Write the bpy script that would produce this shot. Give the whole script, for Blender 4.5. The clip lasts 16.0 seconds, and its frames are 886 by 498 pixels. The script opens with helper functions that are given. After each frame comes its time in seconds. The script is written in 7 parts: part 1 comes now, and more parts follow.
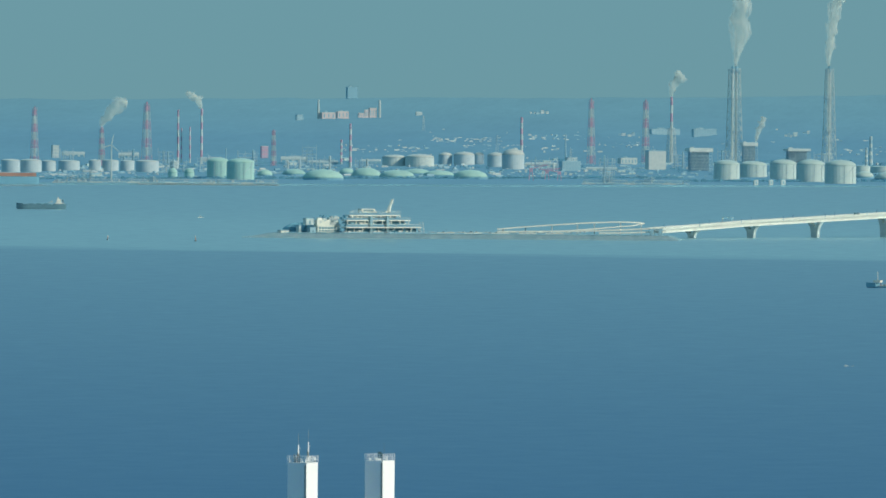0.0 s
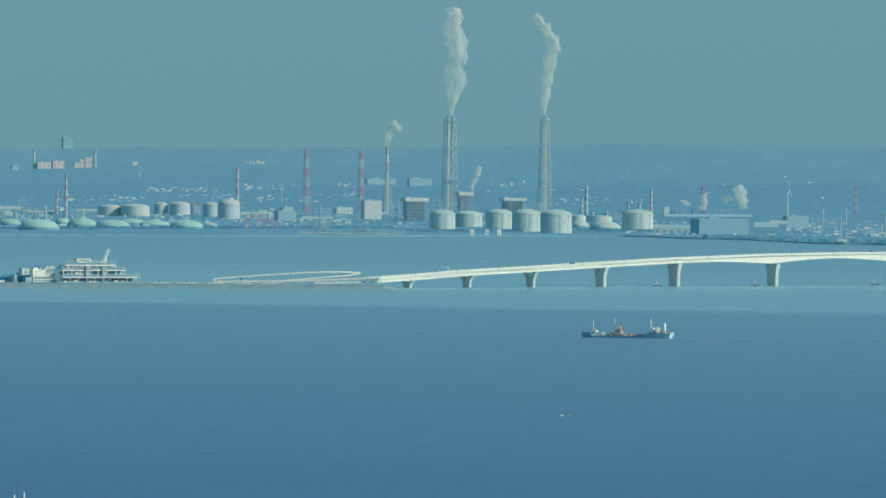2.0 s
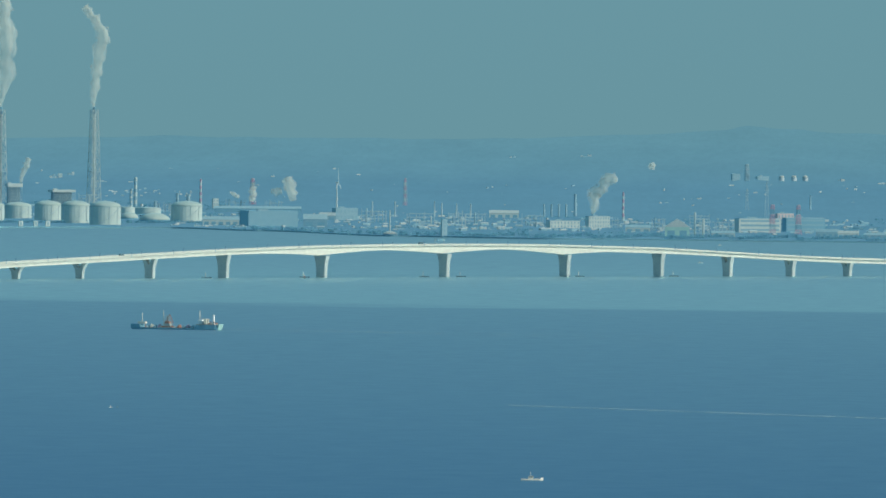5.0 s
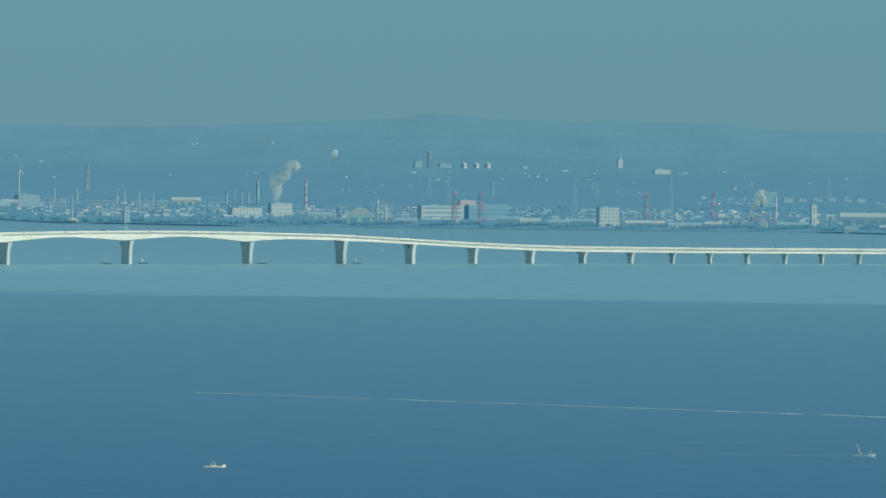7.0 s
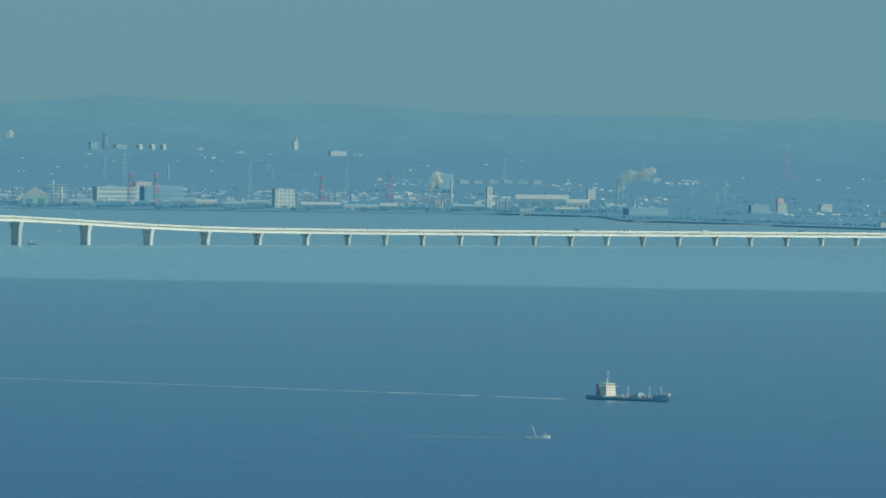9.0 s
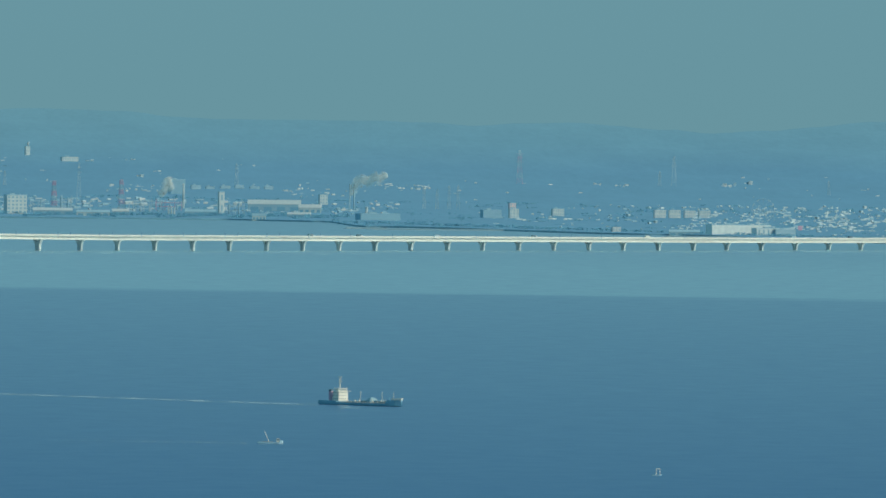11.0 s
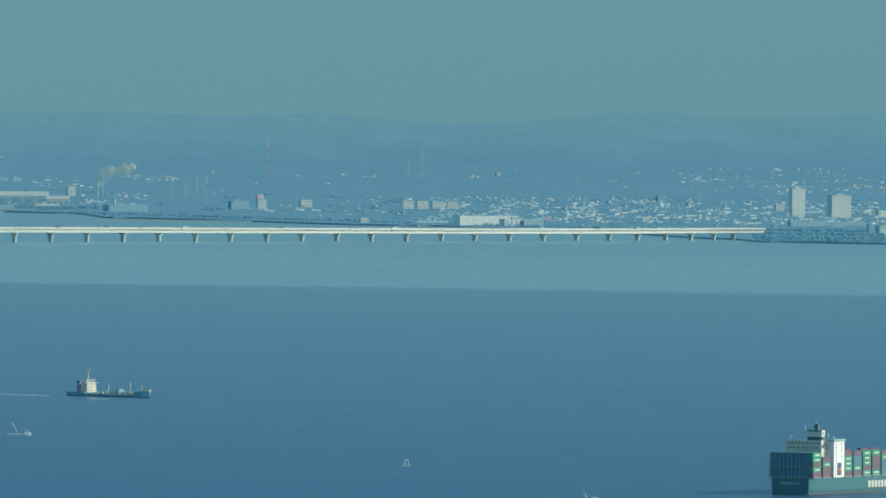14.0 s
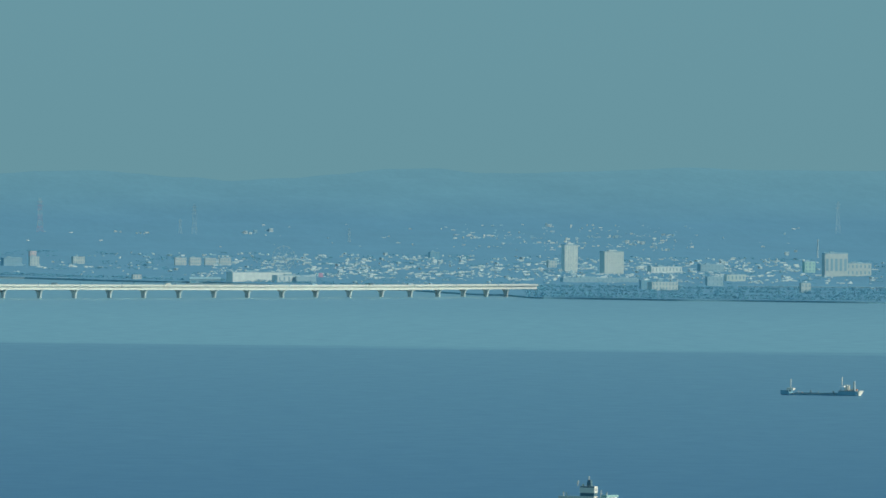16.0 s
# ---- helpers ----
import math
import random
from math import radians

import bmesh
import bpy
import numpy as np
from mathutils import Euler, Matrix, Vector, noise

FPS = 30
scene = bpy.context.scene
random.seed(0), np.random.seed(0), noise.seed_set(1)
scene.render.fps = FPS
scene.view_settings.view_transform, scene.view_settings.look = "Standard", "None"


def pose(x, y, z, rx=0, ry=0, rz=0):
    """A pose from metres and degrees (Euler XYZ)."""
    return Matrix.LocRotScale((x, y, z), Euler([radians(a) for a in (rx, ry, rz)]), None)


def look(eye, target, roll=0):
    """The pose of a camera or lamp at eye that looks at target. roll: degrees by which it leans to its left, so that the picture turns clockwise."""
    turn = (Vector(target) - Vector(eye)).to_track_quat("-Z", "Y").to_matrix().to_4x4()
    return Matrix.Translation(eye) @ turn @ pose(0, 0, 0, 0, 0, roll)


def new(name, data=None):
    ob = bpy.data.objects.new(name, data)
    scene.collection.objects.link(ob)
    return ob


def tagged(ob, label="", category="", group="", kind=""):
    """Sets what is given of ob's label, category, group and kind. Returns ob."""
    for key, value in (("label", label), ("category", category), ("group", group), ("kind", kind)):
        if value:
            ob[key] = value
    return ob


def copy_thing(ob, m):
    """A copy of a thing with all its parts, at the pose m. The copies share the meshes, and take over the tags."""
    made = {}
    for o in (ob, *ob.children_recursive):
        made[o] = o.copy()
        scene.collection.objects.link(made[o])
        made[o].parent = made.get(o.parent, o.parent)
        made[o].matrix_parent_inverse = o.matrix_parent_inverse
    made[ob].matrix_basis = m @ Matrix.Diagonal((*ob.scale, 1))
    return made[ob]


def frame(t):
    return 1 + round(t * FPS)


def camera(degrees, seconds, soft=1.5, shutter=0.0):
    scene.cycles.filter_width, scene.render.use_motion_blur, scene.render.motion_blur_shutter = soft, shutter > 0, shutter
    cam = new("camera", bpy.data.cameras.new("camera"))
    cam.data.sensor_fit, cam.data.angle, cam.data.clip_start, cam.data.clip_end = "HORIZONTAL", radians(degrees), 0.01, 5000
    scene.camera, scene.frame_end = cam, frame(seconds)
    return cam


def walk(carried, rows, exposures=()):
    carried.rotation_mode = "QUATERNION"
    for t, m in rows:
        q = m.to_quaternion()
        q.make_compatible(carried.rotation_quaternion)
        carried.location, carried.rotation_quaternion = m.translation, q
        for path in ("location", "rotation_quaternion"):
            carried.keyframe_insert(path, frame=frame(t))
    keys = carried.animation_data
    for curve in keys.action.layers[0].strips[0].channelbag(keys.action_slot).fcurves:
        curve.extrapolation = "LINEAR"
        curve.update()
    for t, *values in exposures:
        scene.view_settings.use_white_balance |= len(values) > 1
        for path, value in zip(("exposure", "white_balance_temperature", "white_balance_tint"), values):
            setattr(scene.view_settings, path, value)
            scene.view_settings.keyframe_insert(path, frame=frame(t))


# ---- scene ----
# The bay is modelled at one eighth of its true size (the far hills stand some 38 km off),
# seen from a high window. All bearings are in degrees clockwise from +y.
WALK = (
    (0.0, -4.0254, -0.8285, 0.417),
    (0.5, -3.7646, -0.7980, 0.333),
    (1.0, -3.5032, -0.7139, 0.311),
    (1.5, -3.2235, -0.6661, 0.390),
    (2.0, -2.9494, -0.6325, 0.386),
    (2.5, -2.6763, -0.6185, 0.453),
    (3.0, -2.3835, -0.6400, 0.417),
    (3.5, -2.0790, -0.6560, 0.461),
    (4.0, -1.7845, -0.6536, 0.466),
    (4.2, -1.6723, -0.6523, 0.477),
    (6.3, -0.5022, -0.6558, 0.520),
    (6.5, -0.3744, -0.6627, 0.536),
    (7.0, -0.0363, -0.6887, 0.549),
    (7.5, 0.2953, -0.7218, 0.542),
    (8.0, 0.6158, -0.7487, 0.499),
    (8.5, 0.9149, -0.7325, 0.527),
    (9.0, 1.1942, -0.7462, 0.644),
    (9.5, 1.4758, -0.7676, 0.585),
    (10.0, 1.7444, -0.7572, 0.511),
    (10.2, 1.8496, -0.7494, 0.500),
    (12.3, 2.6316, -0.6867, 0.579),
    (12.5, 2.6857, -0.7264, 0.559),
    (13.0, 2.8123, -0.7887, 0.498),
    (13.5, 2.9799, -0.7723, 0.531),
    (14.0, 3.1641, -0.7422, 0.460),
    (14.5, 3.3829, -0.6781, 0.458),
    (15.0, 3.6158, -0.6232, 0.425),
    (15.5, 3.8412, -0.5667, 0.314),
    (16.0, 4.0243, -0.5220, 0.416),
)
EYE = Vector((0.0, 0.0, 38.25))
cam = camera(3.357, 16.0, soft=1.6)


def aim(bearing, rise, lean):
    return pose(EYE.x, EYE.y, EYE.z, 90 + rise, 0, -bearing) @ pose(0, 0, 0, 0, 0, lean)


walk(cam, [(t, aim(b, e, r)) for t, b, e, r in WALK], exposures=[(0.0, 0.08, 6600, 10), (1.0, 0.07, 6430, 10), (2.0, 0.05, 6450, 10), (3.0, 0.02, 6500, 10), (4.0, 0.0, 6500, 10), (16.0, 0.0, 6500, 10)])

# ---- sky and sun ----
SUN_FROM = radians(111)      # clockwise from +y: far round to the right and a little behind the window
SUN_UP = radians(24)
world = bpy.data.worlds.new("sky")
scene.world = world
world.use_nodes = True
wn = world.node_tree
wn.nodes.clear()
sky = wn.nodes.new("ShaderNodeTexSky")
sky.sky_type = "NISHITA"
sky.sun_disc = False
sky.sun_elevation = SUN_UP
sky.sun_rotation = SUN_FROM
sky.altitude = 200
sky.air_density = 1.0
sky.dust_density = 0.4
sky.ozone_density = 3.0
tint = wn.nodes.new("ShaderNodeMix")
tint.data_type, tint.blend_type = "RGBA", "MULTIPLY"
tint.inputs["Factor"].default_value = 1.0
tint.inputs["B"].default_value = (0.25, 0.577, 0.987, 1)
back = wn.nodes.new("ShaderNodeBackground")
back.inputs["Strength"].default_value = 0.115
wout = wn.nodes.new("ShaderNodeOutputWorld")
wn.links.new(sky.outputs["Color"], tint.inputs["A"])
haze = wn.nodes.new("ShaderNodeMix")      # a milky day: thin even haze over the whole sky
haze.data_type = "RGBA"
haze.inputs["Factor"].default_value = 0.8
haze.inputs["B"].default_value = (1.23, 2.65, 3.06, 1)
wn.links.new(tint.outputs["Result"], haze.inputs["A"])
wn.links.new(haze.outputs["Result"], back.inputs["Color"])
wn.links.new(back.outputs["Background"], wout.inputs["Surface"])

sun = new("sun", bpy.data.lights.new("sun", "SUN"))
sun.data.energy = 3.0
sun.data.angle = radians(0.6)
sun.data.color = (1.0, 0.91, 0.74)
sun.matrix_world = look((math.sin(SUN_FROM) * 500, math.cos(SUN_FROM) * 500, 500 * math.tan(SUN_UP)), (0, 0, 0))


# ---- surveying: sight lines from the window ----
UNIT = 467.0                 # sight units to the degree
PER = UNIT * 180 / math.pi   # sight units to the radian
LEAN = 0.0082                # the levelling error of the readings


def levelled(u, v):
    return u + LEAN * (v - 422), v - LEAN * (u - 650)


def bearing(u):
    return radians((u - 2664) / UNIT)


def sea_range(u, v, z=0.0):
    """How far off a point at height z stands that is read at (u, v)."""
    return (EYE.z - z) / math.tan(radians((levelled(u, v)[1] - 53) / UNIT))


def knots(x, table):
    if x <= table[0][0]:
        return table[0][1]
    for (a, p), (b, q) in zip(table, table[1:]):
        if x <= b:
            f = (x - a) / (b - a)
            f = f * f * (3 - 2 * f)
            return p + (q - p) * f
    return table[-1][1]


SHORE = ((-900, 3690), (0, 3690), (800, 3715), (1600, 3770), (1760, 3720), (2000, 3620), (2300, 3586), (3300, 3565),
         (3480, 3540), (3560, 3440), (4080, 3336), (4420, 3230), (4640, 3140), (4720, 3095), (5000, 3075), (5328, 3060), (6300, 3050))
RIDGE = ((-902, 13.8), (120, 15.4), (898, 16.6), (1209, 17.3), (1609, 18.5), (2016, 18.4), (2216, 19.0), (2416, 20.2), (2576, 21.7), (2626, 23.3),
         (2692, 22.4), (2816, 21.4), (2876, 20.7), (2946, 21.2), (3016, 21.3), (3116, 20.9), (3216, 19.6), (3312, 18.3), (3452, 18.6), (3558, 18.7),
         (3652, 18.4), (3748, 17.4), (3848, 18.2), (3918, 18.3), (3999, 17.7), (4098, 16.7), (4160, 15.6), (4269, 16.5), (4349, 17.8), (4463, 19.5),
         (4533, 19.7), (4619, 18.8), (4667, 18.4), (4767, 19.2), (4897, 19.9), (4987, 20.7), (5067, 20.0), (5498, 20.3), (6298, 20.7))
PLAIN = 0.35


def rise(u, d):
    """Height of the land at levelled bearing u and distance d."""
    s = knots(u, SHORE)
    if d < s + 1:
        return -0.4 + (PLAIN + 0.4) * max(0.0, min(1.0, (d - s) / 0.4))
    f = max(0.0, (d - 4120) / 730)
    top = knots(u, RIDGE)
    z = PLAIN + (top - PLAIN) * (f * f * (1.6 - 0.6 * f))
    w = min(1.0, f * 3) * (1 - 0.75 * min(1, max(0, f - 0.75) * 4))
    z += w * 1.6 * noise.noise(Vector((u * 0.006, d * 0.012, 1.3)))
    return z


def land_range(u, v):
    """How far off the land is that is read at (u, v)."""
    a, b = levelled(u, v)
    slope = math.tan(radians((b - 53) / UNIT))
    d = knots(a, SHORE) + 1.0
    while d < 4846 and rise(a, d) < EYE.z - d * slope:
        d += 2.0
    return d


def spot(u, v, far=None, z=None, turn=0.0):
    """The pose of a thing that stands at the reading (u, v), its front (-y) to the window, and the metres of one sight unit there."""
    d = far or land_range(u, v)
    a, b = levelled(u, v)
    h = (EYE.z - d * math.tan(radians((b - 53) / UNIT))) if z is None else z
    g = bearing(a)
    return pose(d * math.sin(g), d * math.cos(g), h, 0, 0, math.degrees(-g) + turn), d / PER


def afloat(u, v, turn=0.0):
    return spot(u, v, sea_range(u, v), 0.0, turn)


# ---- materials ----
def surface(name, base, rough=0.6, metal=0.0, ior=3.0, vary=0.25, size=1.0, bump=0.15, second=None, island=False, coat=0.0, cast=None):
    """A weathered surface: fine grain and broad stains over a base colour, with a little relief. size: metres of the broad stains."""
    m = bpy.data.materials.new(name)
    m.use_nodes = True
    t = m.node_tree
    p = t.nodes["Principled BSDF"]
    where = t.nodes.new("ShaderNodeTexCoord")
    broad, fine = t.nodes.new("ShaderNodeTexNoise"), t.nodes.new("ShaderNodeTexNoise")
    for n, s in ((broad, 1 / size), (fine, 9 / size)):
        n.inputs["Scale"].default_value = s
        n.inputs["Detail"].default_value = 4
        t.links.new(where.outputs["Object"], n.inputs["Vector"])
    ramp = t.nodes.new("ShaderNodeValToRGB")
    other = second or tuple(c * (1 - vary) for c in base)
    ramp.color_ramp.elements[0].position, ramp.color_ramp.elements[1].position = 0.35, 0.65
    ramp.color_ramp.elements[0].color = (*other, 1)
    ramp.color_ramp.elements[1].color = (*base, 1)
    t.links.new(broad.outputs["Fac"], ramp.inputs["Fac"])
    grain = t.nodes.new("ShaderNodeMix")
    grain.data_type, grain.blend_type = "RGBA", "MULTIPLY"
    grain.inputs["Factor"].default_value = min(1.0, vary * 1.5)
    t.links.new(ramp.outputs["Color"], grain.inputs["A"])
    t.links.new(fine.outputs["Color"], grain.inputs["B"])
    soft = t.nodes.new("ShaderNodeHueSaturation")
    t.links.new(grain.outputs["Result"], soft.inputs["Color"])
    info = t.nodes.new("ShaderNodeNewGeometry") if island else t.nodes.new("ShaderNodeObjectInfo")
    span = t.nodes.new("ShaderNodeMapRange")
    span.inputs["To Min"].default_value, span.inputs["To Max"].default_value = 1 - vary * 0.6, 1 + vary * 0.6
    t.links.new(info.outputs["Random Per Island" if island else "Random"], span.inputs["Value"])
    t.links.new(span.outputs["Result"], soft.inputs["Value"])
    t.links.new(soft.outputs["Color"], p.inputs["Base Color"])
    p.inputs["Roughness"].default_value = rough
    p.inputs["Metallic"].default_value = metal
    p.inputs["IOR"].default_value = ior
    if cast:
        p.inputs["Specular Tint"].default_value = (*cast, 1)
    p.inputs["Coat Weight"].default_value = coat
    p.inputs["Coat Roughness"].default_value = 0.4
    if bump:
        b = t.nodes.new("ShaderNodeBump")
        b.inputs["Strength"].default_value = bump
        b.inputs["Distance"].default_value = 0.05 * size
        t.links.new(fine.outputs["Fac"], b.inputs["Height"])
        t.links.new(b.outputs["Normal"], p.inputs["Normal"])
    return m


def hazed(share):
    """The index at which gloss returns this share of sky, painting in haze."""
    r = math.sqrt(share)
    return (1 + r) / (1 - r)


# haze painted as cool-tinted gloss: the farther the surface, the larger its share
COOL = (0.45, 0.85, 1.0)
SHIPWHITE = surface("white_ship_paint", (0.88, 0.84, 0.72), 0.9, ior=hazed(0.16), vary=0.12, size=0.8, cast=COOL)
PYLONWHITE = surface("fresh_white_pylon_paint", (0.97, 0.98, 0.97), 0.6, ior=hazed(0.04), vary=0.04, size=1.5, bump=0.03)
NEARSTEEL = surface("grey_mast_steel", (0.40, 0.43, 0.42), 0.6, ior=hazed(0.08), vary=0.2, size=0.5)
WHITE = surface("white_bridge_paint", (0.72, 0.70, 0.61), 1, ior=hazed(0.29), vary=0.12, size=0.8, bump=0.0, cast=COOL)
PIERSTONE = surface("pale_pier_concrete", (0.62, 0.56, 0.48), 1, ior=hazed(0.50), vary=0.2, size=0.6, bump=0.0, cast=COOL)
OFFWHITE = surface("hazed_weathered_white", (0.73, 0.62, 0.45), 1, ior=hazed(0.60), vary=0.2, size=0.8, bump=0.0, cast=COOL)
TOWNWHITE = surface("sunlit_town_render", (0.92, 0.82, 0.64), 1, ior=hazed(0.60), vary=0.2, size=0.8, bump=0.0, cast=COOL)
CREAM = surface("cream_render", (0.69, 0.54, 0.38), 1, ior=hazed(0.61), vary=0.18, size=0.8, bump=0.0, cast=COOL)
PALE = surface("pale_concrete", (0.38, 0.33, 0.25), 1, ior=hazed(0.68), vary=0.25, size=0.7, bump=0.0, cast=COOL)
CONCRETE = surface("grey_concrete", (0.27, 0.24, 0.20), 1, ior=hazed(0.68), vary=0.3, size=0.6, bump=0.0, cast=COOL)
ROCK = surface("sea_wall_stone", (0.36, 0.30, 0.24), 1, ior=hazed(0.54), vary=0.5, size=1.4, bump=0.3, cast=COOL)
STEEL = surface("galvanised_steel", (0.56, 0.48, 0.38), 1, ior=hazed(0.64), vary=0.15, size=0.5, bump=0.0, cast=COOL)
DARKSTEEL = surface("dark_steel", (0.06, 0.07, 0.08), 0.9, ior=hazed(0.36), vary=0.3, size=0.5, cast=COOL)
RED = surface("hazed_red_paint", (0.70, 0.11, 0.13), 1, ior=hazed(0.62), vary=0.15, size=0.5, bump=0.0, cast=COOL)
ORANGE = surface("orange_paint", (0.58, 0.20, 0.09), 0.9, ior=hazed(0.26), vary=0.2, size=0.5, cast=COOL)
PINK = surface("salmon_render", (0.82, 0.44, 0.30), 1, ior=hazed(0.60), vary=0.15, size=0.5, bump=0.0, cast=COOL)
GREEN = surface("sea_green_paint", (0.46, 0.60, 0.38), 1, ior=hazed(0.61), vary=0.15, size=1.2, bump=0.0, cast=COOL)
GREYGREEN = surface("grey_green_paint", (0.70, 0.62, 0.42), 1, ior=hazed(0.62), vary=0.12, size=1.2, bump=0.0, cast=COOL)
TANKCREAM = surface("weathered_cream_tank", (0.66, 0.50, 0.36), 1, ior=hazed(0.68), vary=0.15, size=1.2, bump=0.0, cast=COOL)
BLUEGREY = surface("blue_grey_cladding", (0.12, 0.12, 0.11), 1, ior=hazed(0.70), vary=0.2, size=0.8, bump=0.0, cast=COOL)
GLASS = surface("window_glass", (0.24, 0.23, 0.20), 1, ior=hazed(0.66), vary=0.2, size=0.4, bump=0.0, cast=COOL)
SHIPGLASS = surface("dark_ship_glass", (0.03, 0.05, 0.06), 0.9, ior=hazed(0.36), vary=0.2, size=0.4, bump=0.0, cast=COOL)
TILE = surface("brown_roof", (0.26, 0.16, 0.11), 1, ior=hazed(0.68), vary=0.3, size=0.5, bump=0.0, cast=COOL)
DOMEGREEN = surface("sea_green_roof_paint", (0.44, 0.58, 0.36), 1, ior=hazed(0.58), vary=0.15, size=1.2, bump=0.0, cast=COOL)
DOMEGREY = surface("grey_green_roof_paint", (0.60, 0.56, 0.38), 1, ior=hazed(0.58), vary=0.12, size=1.2, bump=0.0, cast=COOL)
DOMECREAM = surface("cream_roof_paint", (0.66, 0.50, 0.34), 1, ior=hazed(0.58), vary=0.12, size=1.2, bump=0.0, cast=COOL)
ISLEWHITE = surface("white_island_paint", (0.88, 0.82, 0.68), 1, ior=hazed(0.36), vary=0.12, size=0.8, bump=0.0, cast=COOL)
# real glass, and the shade painted onto the gallery walls
SHADEGLASS = surface("gallery_glass_and_shade", (0.05, 0.06, 0.06), 1, ior=hazed(0.56), vary=0.2, size=0.8, bump=0.0, cast=COOL)
LEAF = surface("leaves", (0.03, 0.05, 0.03), 1, ior=hazed(0.72), vary=0.1, size=0.6, bump=0.0, second=(0.025, 0.05, 0.035), island=True, cast=(0.44, 0.85, 1.0))
FOAM = surface("foam", (0.52, 0.62, 0.66), 0.9, ior=hazed(0.34), vary=0.2, size=0.5, cast=COOL)


LAND = surface("quay_walls_and_yards", (0.06, 0.06, 0.05), 1, ior=hazed(0.62), vary=0.35, size=6.0, bump=0.0, second=(0.07, 0.09, 0.08), cast=COOL)


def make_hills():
    """Backdrop of far plain and hills: haze painted as emission, bluest over the plain."""
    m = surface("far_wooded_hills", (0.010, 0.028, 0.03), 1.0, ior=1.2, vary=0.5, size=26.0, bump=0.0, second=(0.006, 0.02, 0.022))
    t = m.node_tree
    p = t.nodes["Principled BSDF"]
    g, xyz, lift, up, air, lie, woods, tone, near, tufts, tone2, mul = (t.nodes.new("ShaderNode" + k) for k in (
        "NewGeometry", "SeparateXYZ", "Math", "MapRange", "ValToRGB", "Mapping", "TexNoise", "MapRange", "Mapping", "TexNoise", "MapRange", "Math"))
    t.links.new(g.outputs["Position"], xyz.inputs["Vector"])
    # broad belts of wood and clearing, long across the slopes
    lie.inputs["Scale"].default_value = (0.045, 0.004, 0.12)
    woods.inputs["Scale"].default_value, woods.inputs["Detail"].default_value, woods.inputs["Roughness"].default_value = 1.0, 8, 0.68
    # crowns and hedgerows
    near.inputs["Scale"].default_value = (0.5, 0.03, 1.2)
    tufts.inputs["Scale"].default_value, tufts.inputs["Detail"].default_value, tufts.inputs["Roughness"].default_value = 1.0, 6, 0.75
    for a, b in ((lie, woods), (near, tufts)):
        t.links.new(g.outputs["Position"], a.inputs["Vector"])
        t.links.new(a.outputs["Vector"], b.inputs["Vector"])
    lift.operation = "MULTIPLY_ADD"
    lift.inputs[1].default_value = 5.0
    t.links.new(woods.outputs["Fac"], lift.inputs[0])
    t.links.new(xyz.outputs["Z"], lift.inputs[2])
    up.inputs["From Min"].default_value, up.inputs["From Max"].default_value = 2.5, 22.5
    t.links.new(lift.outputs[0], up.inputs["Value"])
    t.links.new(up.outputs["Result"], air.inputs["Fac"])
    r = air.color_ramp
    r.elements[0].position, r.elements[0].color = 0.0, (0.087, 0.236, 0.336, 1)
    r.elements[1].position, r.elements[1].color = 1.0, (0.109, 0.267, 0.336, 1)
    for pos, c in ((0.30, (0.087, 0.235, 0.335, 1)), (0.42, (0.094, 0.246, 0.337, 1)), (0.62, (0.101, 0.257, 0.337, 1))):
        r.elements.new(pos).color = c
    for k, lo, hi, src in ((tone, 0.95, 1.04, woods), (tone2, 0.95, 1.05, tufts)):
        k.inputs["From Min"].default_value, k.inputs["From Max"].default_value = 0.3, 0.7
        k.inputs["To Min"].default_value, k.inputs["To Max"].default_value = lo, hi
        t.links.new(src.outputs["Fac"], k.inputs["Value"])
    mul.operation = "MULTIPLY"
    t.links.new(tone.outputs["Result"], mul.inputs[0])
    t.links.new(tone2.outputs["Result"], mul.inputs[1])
    # the hills give off this colour; it stands in for lit haze
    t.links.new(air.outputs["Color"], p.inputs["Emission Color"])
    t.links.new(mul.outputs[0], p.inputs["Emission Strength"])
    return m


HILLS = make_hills()


